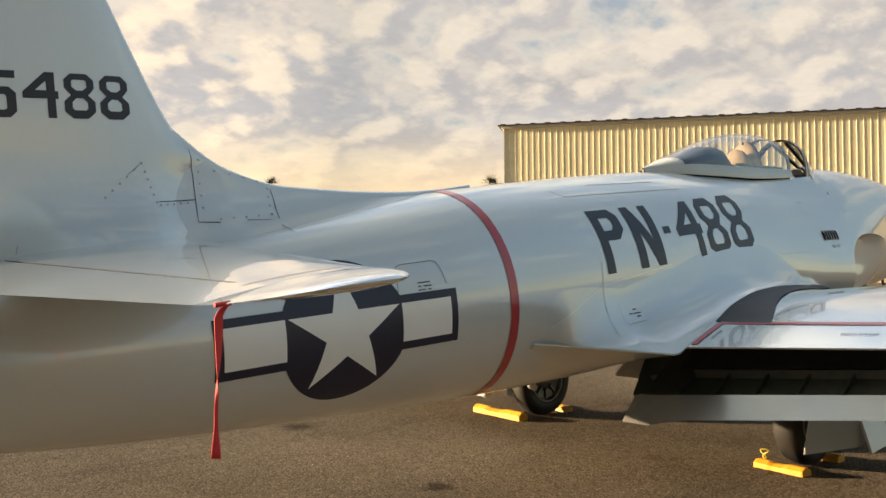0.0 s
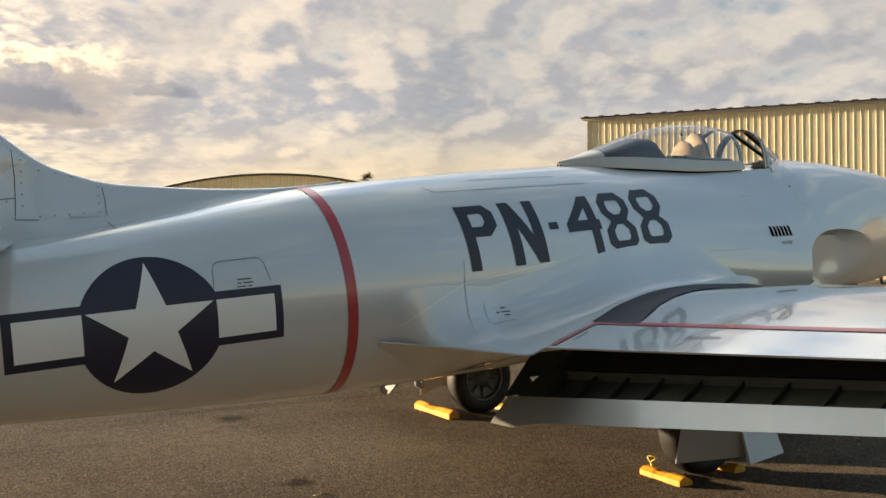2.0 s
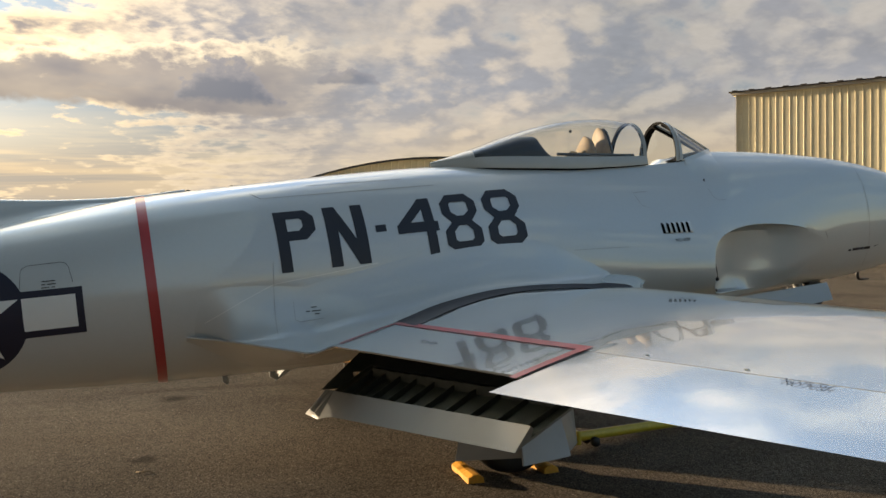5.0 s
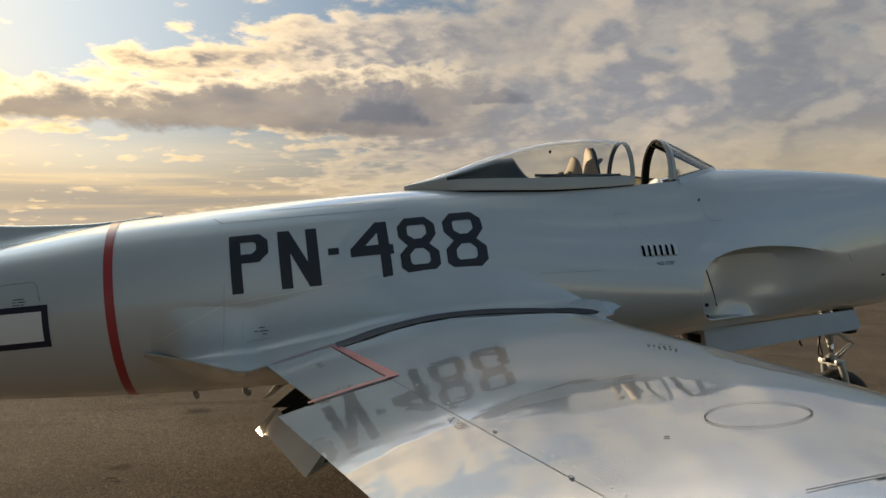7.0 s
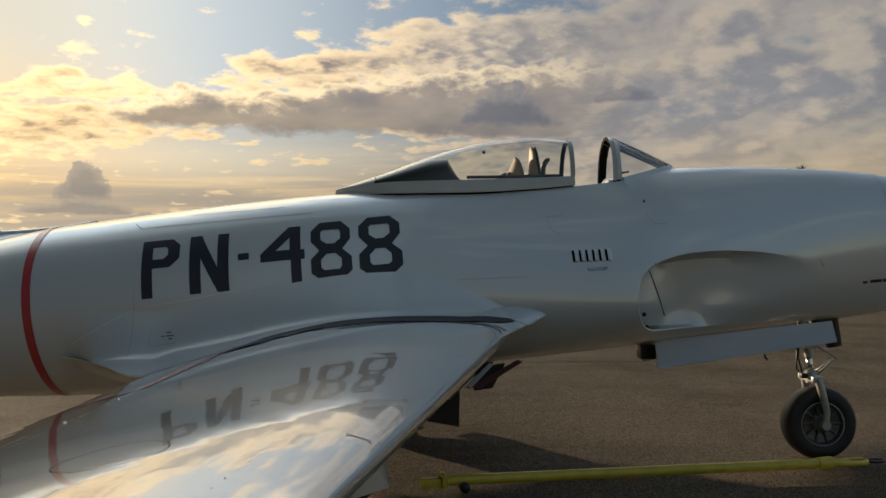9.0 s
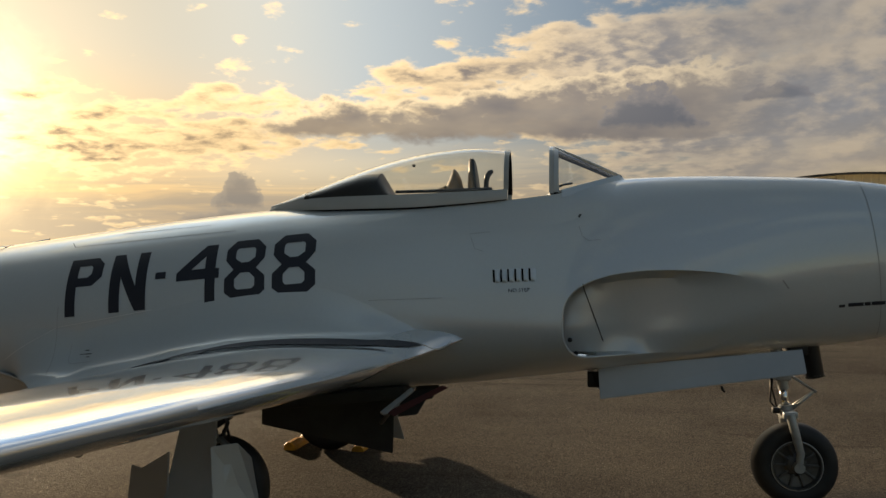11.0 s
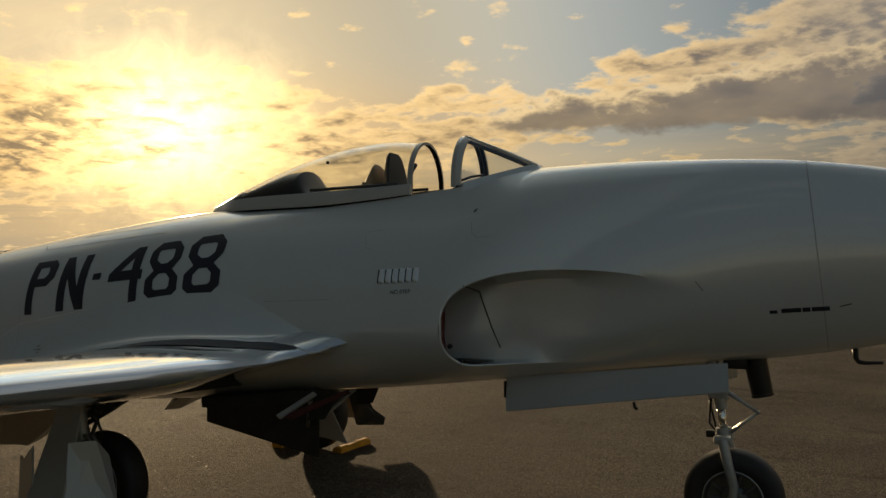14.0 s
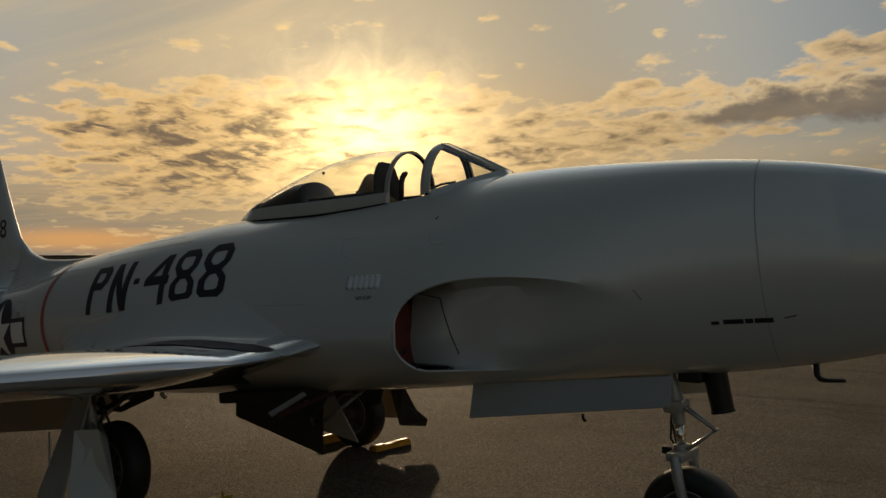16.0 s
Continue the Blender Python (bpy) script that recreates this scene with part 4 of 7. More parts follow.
def fin_mesh():
    rows = []
    xt = -0.20
    xs = list(np.linspace(0.66, 2.95, 46))
    # dorsal part: columns along the spine, from the shoulder up to a rounded ridge
    for x in xs:
        fade = 1 - smooth01(2.3, 2.95, x)
        zf = TOP(x) - 0.05 - 0.13 * fade
        zr = max(DORSAL(x), TOP(x) + 0.002)
        w0, ridge = width_at(x, zf), 0.045 * (0.35 + 0.65 * fade) * (0.42 + 0.58 * smooth01(0.95, 1.30, x))
        p0, p1, p2 = Vector((w0 - 0.003, zf)), Vector((ridge * 1.6, TOP(x) - 0.01)), Vector((ridge, max(zr - 0.03, TOP(x) - 0.004)))
        col = [p0 * (1 - t)**2 + p1 * 2 * t * (1 - t) + p2 * t * t for t in [k / 12 for k in range(13)]]
        col += [Vector((ridge * math.cos(a), p2.y + (zr - p2.y) * math.sin(a))) for a in (0.5, 1.0, math.pi / 2)]
        inside = 0.72 + 0.28 * smooth01(0.70, 1.22, x)          # its rear end lies inside the fin
        rows.append([(x, q.x * (inside if q.y > TOP(x) - 0.12 else 1.0 - 0.02 * (1 - inside)), q.y) for q in col])
    pieces = []
    for s in (-1, 1):
        pieces.append(grid([[(x, s * w, z) for x, w, z in c] for c in rows]))
    # upright part: levels up the fin
    zs = [1.22, 1.30, 1.36, 1.42, 1.48, 1.54, 1.60, 1.66, 1.72, 1.78, 1.84, 1.9, 1.96, 2.04, 2.14, 2.28, 2.45, 2.65, 2.9, 3.15, 3.32, 3.4, 3.42]
    rows = []
    for z in zs:
        xl = FIN_LE(z) if z > 1.87 else 1.28
        ch = xl - xt
        col = []
        for k in range(25):
            c = (k / 24) ** 1.6
            t = 5 * 0.10 * (0.2969 * math.sqrt(c) - 0.126 * c - 0.3516 * c**2 + 0.2843 * c**3 - 0.1036 * c**4) * min(ch, 1.15)
            x = xl - c * ch
            sink = 1 - smooth01(0.80, 1.26, x) if z < 1.87 else 1.0     # runs into the spine fairing
            flare = sink * 0.20 * math.exp(-max(z - 1.44 - 0.11 * (x - 0.2), 0) / 0.10) * smooth01(-0.2, 0.5, x)
            t = t * (1 if z < 3.3 else math.sqrt(max(0.0, (3.43 - z) / 0.13)))
            if z < 1.9:
                t = max(t, 0.05 * sink) if c < 0.5 else t
                t *= 0.25 + 0.75 * sink
            col.append((x, t + flare, z))
        rows.append(col)
    for s in (-1, 1):
        pieces.append(grid([[(x, s * w, z) for x, w, z in c] for c in rows]))
    v, f = join(*pieces)
    return mesh("fin", v, f, SILVER, 50)


fin = part("fin", fin_mesh(), jet, "tall silver-grey tail fin with swept fairing")


def stab_le(y):
    return 1.06 - 0.165 * (y - 0.3)


def stab_te(y):
    return -0.226 + 0.242 * (y - 0.3)


def stab_point(c, y, up):
    xl, xt = stab_le(y), stab_te(y)
    ch = xl - xt
    t = 0.5 * (0.2969 * math.sqrt(max(c, 0)) - 0.126 * c - 0.3516 * c**2 + 0.2843 * c**3 - 0.1036 * c**4)
    z = 1.300 - 0.009 * (y - 0.3) + 0.128 * (1 - c) * ch + (t if up else -t) * ch
    return xl - c * ch, z


def stab_mesh(side, c0, c1, y0, y1):
    rows = []
    for y in np.linspace(y0, y1, 10):
        cs = [c0 + (c1 - c0) * (k / 14) ** (1.8 if c0 == 0 else 1.0) for k in range(15)]
        r = [stab_point(c, y, True) for c in cs[::-1]] + [stab_point(c, y, False) for c in (cs[1:] if c0 == 0 else cs)]
        rows.append([(x, side * y, z) for x, z in r])
    v, f = grid(rows, closed=True)
    n = len(rows[0])
    return mesh("tailplane", v, f + [tuple(range(n)), tuple(range(len(v) - n, len(v)))], WING_PAINT, 40)


def stab_tip(side, y1, reach):
    """The rounded tip: the whole section drawn in towards a point ahead of its middle."""
    cs = [(k / 16) ** 1.7 for k in range(17)]
    base = [stab_point(c, y1, True) for c in cs[::-1]] + [stab_point(c, y1, False) for c in cs[1:]]
    xc, zc = stab_point(0.30, y1, True)[0], sum(p[1] for p in base) / len(base) + 0.012
    rows = []
    for k in range(11):
        a = k / 10 * math.pi / 2
        q, th = 0.06 + 0.94 * math.cos(a) ** 0.8, 0.05 + 0.95 * math.cos(a)
        rows.append([(xc + (x - xc) * q, side * (y1 + reach * math.sin(a)), zc + (z - zc) * th) for x, z in base])
    v, f = grid(rows, closed=True)
    n = len(rows[0])
    return mesh("tip", v, f + [tuple(range(n)), tuple(range(len(v) - n, len(v)))], WING_PAINT, 60)


def stab_gap(pts, width):
    """A dark gap on top of the tailplane along points (chord fraction, y)."""
    out = []
    for c, y, dc, dy in pts:
        for q in (-0.5, 0.5):
            x, z = stab_point(c + q * dc, y + q * dy, True)
            out.append((x, y + q * dy, z + 0.0012))
    return out, [(2 * i, 2 * i + 1, 2 * i + 3, 2 * i + 2) for i in range(len(pts) - 1)]


for s in (-1, 1):
    tp = part("tailplane", stab_mesh(s, 0.0, 0.6625, 0.12, 2.115), jet, "silver-grey tailplane with rounded tip")
    part("elevator", stab_mesh(s, 0.663, 1.0, 0.26, 2.115), tp)
    part("tip", stab_tip(s, 2.115, 0.225), tp, "rounded tailplane tip")
    v, f = stab_gap([(0.663, y, 0.007, 0) for y in np.linspace(0.26, 1.98, 12)], 0)
    part("hinge_gap", mesh("hinge_gap", [(x, s * y, z) for x, y, z in v], f, LINE), tp)
    v, f = stab_gap([(0.70 - 0.5 * k / 6, 2.04 + 0.03 * k / 6, 0, 0.006) for k in range(7)], 0)
    part("tip_gap", mesh("tip_gap", [(x, s * y, z) for x, y, z in v], f, LINE), tp)
    v, f = tube([(stab_te(0.26) + 0.05, s * 0.25, 1.30), (stab_te(0.26) + 0.05, s * 0.20, 1.30)], 0.015)
    part("trim_horn", mesh("trim_horn", v, f, STEEL), tp)

v, f = join(tube([(-0.19, 0, 0.925), (-0.10, 0, 0.928), (0.2, 0, 0.94)], [0.245, 0.262, 0.27], 32, False), tube([(-0.19, 0, 0.925), (0.3, 0, 0.94)], [0.235, 0.22], 32, True))
part("exhaust_pipe", mesh("exhaust_pipe", v, f, BLACK), jet, "dark metal exhaust pipe")


# ---- painted markings, laid on the skin ----
from mathutils.geometry import tessellate_polygon


def flat_polygon(loops, step=0.045):
    """Triangles of a polygon with holes, cut down to short edges: verts (2D), faces."""
    loops = [[Vector((p[0], p[1], 0)) for p in lp] for lp in loops]
    tris = tessellate_polygon(loops)
    pts = [p for lp in loops for p in lp]
    bm = bmesh.new()
    bv = [bm.verts.new(p) for p in pts]
    for t in tris:
        try:
            bm.faces.new([bv[i] for i in t])
        except ValueError:
            pass
    for _ in range(6):
        long = [e for e in bm.edges if e.calc_length() > step]
        if not long:
            break
        bmesh.ops.subdivide_edges(bm, edges=long, cuts=1)
        bmesh.ops.triangulate(bm, faces=bm.faces)
    bm.verts.index_update()
    v = [(q.co.x, q.co.y) for q in bm.verts]
    f = [tuple(q.index for q in p.verts) for p in bm.faces]
    bm.free()
    return v, f


def side_decal(name, loops, mt, origin, tilt, parent, label="", lift=0.003, skin=width_at, side=-1):
    """A painted shape on the body's side: local (along, up) metres about origin (x, z)."""
    v, f = flat_polygon(loops)
    c, s = math.cos(radians(tilt)), math.sin(radians(tilt))
    out = []
    for a, b in v:
        x, z = origin[0] + a * c - b * s, origin[1] + a * s + b * c
        out.append((x, side * (skin(x, z) + lift), z))
    faces = []
    for q in f:                                  # every face looks outward
        a, b, c = (Vector(out[i]) for i in q)
        faces.append(q if (b - a).cross(c - a).y * side > 0 else q[::-1])
    me = mesh(name, out, faces, mt)
    return part(name, me, parent, label)


def fin_skin(x, z):
    xl = FIN_LE(z)
    ch = xl + 0.20
    c = min(max((xl - x) / ch, 0), 1)
    t = 5 * 0.10 * (0.2969 * math.sqrt(c) - 0.126 * c - 0.3516 * c**2 + 0.2843 * c**3 - 0.1036 * c**4) * min(ch, 1.15)
    return t + 0.20 * math.exp(-max(z - 1.44 - 0.11 * (x - 0.2), 0) / 0.10) * smooth01(-0.2, 0.5, x)


def glyph(ch, s=0.185):
    """Block letters in a box 0.62 wide and 1 high, with cut corners: a list of loops (outer first)."""
    w, k = 0.64, 0.13
    if ch == "8":
        outer = [(0.165, 0), (w - 0.165, 0), (w, 0.15), (w, 0.38), (w - 0.14, 0.52), (w - 0.01, 0.68), (w - 0.01, 0.86), (w - 0.15, 1), (0.15, 1), (0.01, 0.86), (0.01, 0.68), (0.14, 0.52), (0, 0.38), (0, 0.15)]
        low = [(0.205, 0.185), (w - 0.205, 0.185), (w - 0.16, 0.23), (w - 0.16, 0.36), (w - 0.25, 0.455), (0.25, 0.455), (0.16, 0.36), (0.16, 0.23)]
        top = [(0.26, 0.625), (w - 0.26, 0.625), (w - 0.165, 0.70), (w - 0.165, 0.83), (w - 0.195, 0.865), (0.195, 0.865), (0.165, 0.83), (0.165, 0.70)]
        return [outer, low, top]
    if ch == "4":
        outer = [(0.475, 0), (0.64, 0), (0.64, 0.42), (0.70, 0.42), (0.70, 0.59), (0.64, 0.59), (0.64, 1), (0.45, 1), (0, 0.56), (0, 0.425), (0.475, 0.425)]
        return [outer, [(0.465, 0.60), (0.245, 0.60), (0.465, 0.81)]]
    if ch == "P":
        outer = [(0, 0), (s, 0), (s, 0.51), (w - 0.165, 0.51), (w, 0.66), (w, 0.885), (w - 0.13, 1), (0, 1)]
        return [outer, [(s, 0.665), (0.37, 0.665), (0.44, 0.73), (0.44, 0.83), (0.40, 0.87), (s, 0.87)]]
    if ch == "N":
        return [[(0, 0), (s, 0), (s, 0.60), (w - 0.19, 0), (w, 0), (w, 1), (w - s, 1), (w - s, 0.43), (0.19, 1), (0, 1)]]
    if ch == "5":
        return [[(0, k), (k, 0), (w - k, 0), (w, k), (w, 0.52), (w - k, 0.65), (s, 0.65), (s, 0.84), (w, 0.84), (w, 1), (0, 1), (0, 0.49), (w - s - 0.04, 0.49), (w - s, 0.45), (w - s, 0.20), (w - s - 0.04, 0.16), (0.22, 0.16), (s, 0.20), (s, 0.24), (0, 0.24)]]
    return [[(0, 0.505), (0.19, 0.505), (0.19, 0.62), (0, 0.62)]]


def letters(text, starts, sizes, widen, origin, tilt, skin=width_at, parent=None, mt=None, lift=0.003):
    for ch, a, wd, size in zip(text, starts, widen, sizes):
        loops = [[(a + x * size * wd, y * size) for x, y in lp] for lp in glyph(ch)]
        nm = {"8": "numeral_eight", "4": "numeral_four", "5": "numeral_five", "P": "letter_p", "N": "letter_n"}.get(ch, "dash")
        side_decal(nm, loops, mt or NAVY, origin, tilt, parent, "dark navy painted character", lift, skin)


letters("PN-488", [0.0, 0.335, 0.675, 0.832, 1.182, 1.520], [0.402, 0.405, 0.405, 0.408, 0.418, 0.425], [1.03, 1.06, 1.0, 1.08, 1.07, 1.12], (3.518, 1.300), 5.55, parent=fuselage)
letters("5488", [0.0, 0.158, 0.327, 0.482], [0.203] * 4, [1.02] * 4, (0.166, 2.012), 4.5, skin=fin_skin, parent=fin)

# national insignia
C, T = (1.662, 1.045), 5.15
R, BORDER, BAR, HIGH = 0.352, 0.042, 0.665, 0.142
circle = [(R * math.cos(2 * math.pi * k / 64), R * math.sin(2 * math.pi * k / 64)) for k in range(64)]
side_decal("insignia_disc", [circle], INSIGNIA_BLUE, C, T, fuselage, "dark blue insignia disc", 0.003)
edge = math.sqrt(R * R - HIGH * HIGH) - 0.012
for d in (-1, 1):
    side_decal("insignia_bar_border", [[(d * edge, -HIGH), (d * BAR, -HIGH), (d * BAR, HIGH), (d * edge, HIGH)]], INSIGNIA_BLUE, C, T, fuselage, "dark blue bar border", 0.0045)
    hi = HIGH - BORDER
    e2 = math.sqrt(R * R - hi * hi) - 0.016
    side_decal("insignia_bar", [[(d * e2, -hi), (d * (BAR - BORDER), -hi), (d * (BAR - BORDER), hi), (d * e2, hi)]], WHITE, C, T, fuselage, "white insignia bar", 0.006)
rs = R - 0.030
star = []
for k in range(10):
    a, r = radians(90 + 36 * k), rs if k % 2 == 0 else rs * 0.382
    star.append((r * math.cos(a), r * math.sin(a)))
rim = [tuple(Vector(star[i]).lerp(Vector(star[(i + 1) % 10]), u / 5)) for i in range(10) for u in range(5)]
rows = []
for k in range(9):
    row = []
    for a, b in rim:
        a, b = a * max(k, 0.02) / 8, b * max(k, 0.02) / 8
        x, z = C[0] + a * math.cos(radians(T)) - b * math.sin(radians(T)), C[1] + a * math.sin(radians(T)) + b * math.cos(radians(T))
        row.append((x, -(width_at(x, z) + 0.0075), z))
    rows.append(row)
v, f = grid(rows, closed=True)
part("insignia_star", mesh("insignia_star", v, f, WHITE), fuselage, "white five-pointed star")


def hoop(name, x_top, tilt_deg, width, mt, lift, parent, label=""):
    """A painted band round the body, square to its tilted axis."""
    verts, faces, n = [], [], 56
    tan = math.tan(radians(tilt_deg))
    zt = TOP(x_top)
    for k in range(n + 1):
        a = math.pi / 2 + 2 * math.pi * k / n
        for d in (0, width):
            x = x_top + d
            for _ in range(3):
                s = math.sin(a)
                z = MID(x) + (TOP(x) - MID(x) if s > 0 else MID(x) - BOT(x)) * s
                x = x_top + d + (zt - z) * tan
            c = math.cos(a)
            s = math.sin(a)
            w = HALF(x) * ((1 - abs(s) ** POW_A(x)) ** POW_B(x) if s > 0 else math.sqrt(max(0, 1 - s * s)))
            verts.append((x, (w + lift) * (1 if c > 0 else -1), z + lift * s))
    for k in range(n):
        faces.append((2 * k, 2 * k + 1, 2 * k + 3, 2 * k + 2))
    return part(name, mesh(name, verts, faces, mt), parent, label)


hoop("red_band", 2.617, 6.4, 0.062, RED, 0.0035, fuselage, "painted red warning band")
hoop("panel_seam", 8.99, 5.5, 0.004, SEAM, 0.002, fuselage)


def side_line(pts, width=0.004, mt=LINE, skin=width_at, parent=fuselage, name="panel_line", lift=0.0025):
    """A narrow gap between panels along points (x, z) on the side."""
    dense = []
    for (xa, za), (xb, zb) in zip(pts[:-1], pts[1:]):
        n = max(1, int(math.hypot(xb - xa, zb - za) / 0.04))
        dense += [(xa + (xb - xa) * k / n, za + (zb - za) * k / n) for k in range(n)]
    dense.append(pts[-1])
    verts, faces = [], []
    for i, (x, z) in enumerate(dense):
        xa, za = dense[max(i - 1, 0)]
        xb, zb = dense[min(i + 1, len(dense) - 1)]
        l = math.hypot(xb - xa, zb - za) or 1
        nx, nz = -(zb - za) / l * width / 2, (xb - xa) / l * width / 2
        for s in (-1, 1):
            px, pz = x + s * nx, z + s * nz
            verts.append((px, -(skin(px, pz) + lift), pz))
        if i:
            faces.append((2 * i - 2, 2 * i - 1, 2 * i + 1, 2 * i))
    return part(name, mesh(name, verts, faces, mt), parent)


# hatches and seams of the side
side_line([(1.965, 1.23), (1.965, 1.33), (1.975, 1.355), (2.0, 1.370), (2.19, 1.392), (2.215, 1.387), (2.235, 1.36), (2.26, 1.27)], 0.0028)
side_line([(3.36, 1.835), (3.42, 1.80)], 0.004)
side_line([(3.42, 1.80), (3.9, 1.845), (4.67, 1.915)], 0.0035, SEAM)
side_line([(3.75, 1.90), (4.45, 1.96)], 0.003, SEAM)
side_line([(7.035, 2.062), (7.155, 2.066)], 0.0025, SEAM)
side_line([(7.082, 2.045), (7.10, 2.035), (7.112, 2.012), (7.10, 1.992)], 0.016, name="canopy_latch")
side_line([(7.10, 1.93), (7.12, 1.86), (7.16, 1.83), (7.24, 1.835)], 0.003, SEAM)
side_line([(6.36, 1.88), (6.50, 1.895)], 0.003, SEAM)
side_line([(6.37, 1.86), (6.40, 1.78), (6.46, 1.76)], 0.003, SEAM)
side_line([(8.42, 1.565), (8.46, 1.51)], 0.010, SEAM)
side_line([(5.7, 1.43), (6.2, 1.45)], 0.003, SEAM)
def louvre(x0, z0):
    """A pressed louvre: closed and faired in front, black faces for its shaded open rear."""
    h, n = 0.045, 8
    scoop, mouth = [], []
    for i in range(6):
        u = i / 5
        row = []
        for k in range(n + 1):
            v = -1 + 2 * k / n
            x, z = x0 + 0.006 + 0.034 * u - 0.003 * v, z0 + h * v
            up = 0.015 * math.sqrt(max(0.0, 1 - v ** 4)) * math.cos(u * math.pi / 2) ** 0.7
            row.append((x, -(width_at(x, z) + 0.0015 + up), z))
        scoop.append(row)
    for x, y, z in scoop[0]:
        mouth.append([(x + 0.003, y, z), (x + 0.003, -(width_at(x, z) - 0.002), z)])
    v, f = grid(scoop)
    ob = part("louvre", mesh("louvre", v, f, SILVER), fuselage, "pressed louvre, open to the rear")
    w, g = grid(mouth)
    part("mouth", mesh("mouth", w, g, MATTE_BLACK, False), ob, "black face for the shaded louvre mouth")
    # black patch on the skin for the shade inside the opening
    slot = [(x0 - 0.010 + 0.003, z0 - h * 0.92), (x0 + 0.009 + 0.003, z0 - h * 0.92), (x0 + 0.009 - 0.003, z0 + h * 0.92), (x0 - 0.010 - 0.003, z0 + h * 0.92)]
    side_decal("slot", [slot], MATTE_BLACK, (0, 0), 0, ob, "", 0.0012)


for q in range(6):                    # cooling louvres behind the cockpit
    louvre(6.540 + q * 0.047, 1.594 + 0.045 * q * 0.047)


def bars(x, z, widths, h, tilt, parent=fuselage, skin=width_at, mt=NAVY, gap=0.012):
    """Small writing that cannot be read, as plain bars."""
    for w in widths:
        side_decal("stencil_bar", [[(0, 0), (w, 0), (w, h), (0, h)]], mt, (x, z), tilt, parent, "", 0.0025, skin)
        x, z = x + (w + gap) * math.cos(radians(tilt)), z + (w + gap) * math.sin(radians(tilt))


for k, ws in enumerate(((0.075,), (0.02, 0.05), (0.045, 0.02))):
    bars(2.085, 1.272 - k * 0.019, ws, 0.006, 5, mt=LINE)
bars(8.80, 1.383, (0.04,), 0.018, 4)
bars(8.86, 1.388, (0.10, 0.04, 0.09), 0.024, 4, gap=0.006)
bars(9.15, 1.425, (0.06,), 0.006, 14)


def lettering(text, size, m, parent, mt=NAVY, name="stencil_words", skin=None):
    cu = bpy.data.curves.new("words", "FONT")
    cu.body, cu.size, cu.align_x = text, size, "CENTER"
    tmp = bpy.data.objects.new("words", cu)
    me = bpy.data.meshes.new_from_object(tmp)
    bpy.data.objects.remove(tmp)
    me.transform(m)
    if skin:
        for q in me.vertices:
            q.co.z = skin(q.co.x, -q.co.y) + 0.003
    me.materials.clear()
    me.materials.append(mt)
    return part(name, me, parent, "small dark stencilled words")


def on_side(x, z, turn):
    """A frame that lies on the body's right side, its x axis along the body."""
    e = 0.01
    wx, wz = (width_at(x + e, z) - width_at(x - e, z)) / (2 * e), (width_at(x, z + e) - width_at(x, z - e)) / (2 * e)
    n = Vector((-wx, -1, -wz)).normalized()
    a = Vector((math.cos(radians(turn)), 0, math.sin(radians(turn))))
    a = (a - n * a.dot(n)).normalized()
    m3 = Matrix((a, n.cross(a), n)).transposed().to_4x4()
    return Matrix.Translation(Vector((x, -width_at(x, z), z)) + n * 0.004) @ m3


lettering("NO STEP", 0.036, on_side(6.705, 1.490, 3), fuselage)

# walkway and red outline on the wing
def wing_decal(name, loops, mt, parent, label="", lift=0.003, side=-1):
    v, f = flat_polygon(loops, 0.07)
    out = [(x, side * y, wing_top(x, y) + lift) for x, y in v]
    return part(name, mesh(name, out, f, mt), parent, label)


right_wing = [o for o in jet.children if o.name.startswith("wing") and "fillet" not in o.name][0]
strip = [(x, FILLET_Y(x) + 0.004) for x in np.linspace(4.20, 6.10, 22)]
wide = pchip([4.20, 4.35, 4.7, 5.2, 5.7, 5.95, 6.10], [0.378, 0.345, 0.26, 0.18, 0.135, 0.115, 0.0])
strip += [(x, FILLET_Y(x) + 0.004 + wide(x)) for x in np.linspace(6.10, 4.20, 22)]
wing_decal("walkway_strip", [strip], WALKWAY, right_wing, "dark walkway strip along the wing root", 0.005)


def stripe(a, b, w, name="red_outline", mt=RED, lift=0.004):
    a, b = Vector(a), Vector(b)
    n = Vector((-(b - a).y, (b - a).x)).normalized() * w / 2
    return wing_decal(name, [[tuple(a + n), tuple(b + n), tuple(b - n), tuple(a - n)]], mt, right_wing, "painted red no-step outline", lift)


stripe((4.185, 1.035), (4.345, 3.155), 0.045)
stripe((4.17, 1.045), (3.80, 1.09), 0.040)
stripe((4.34, 3.13), (4.00, 3.148), 0.055, lift=0.005)


def on_wing(x, y, turn):
    e = 0.02
    dzx = (wing_top(x + e, y) - wing_top(x - e, y)) / (2 * e)
    dzy = (wing_top(x, y + e) - wing_top(x, y - e)) / (2 * e)
    n = Vector((-dzx, dzy, 1)).normalized()
    a = Vector((math.cos(radians(turn)), math.sin(radians(turn)), 0))
    a = (a - n * a.dot(n)).normalized()
    m3 = Matrix((a, n.cross(a), n)).transposed().to_4x4()
    return Matrix.Translation(Vector((x, -y, wing_top(x, y))) + n * 0.0025) @ m3


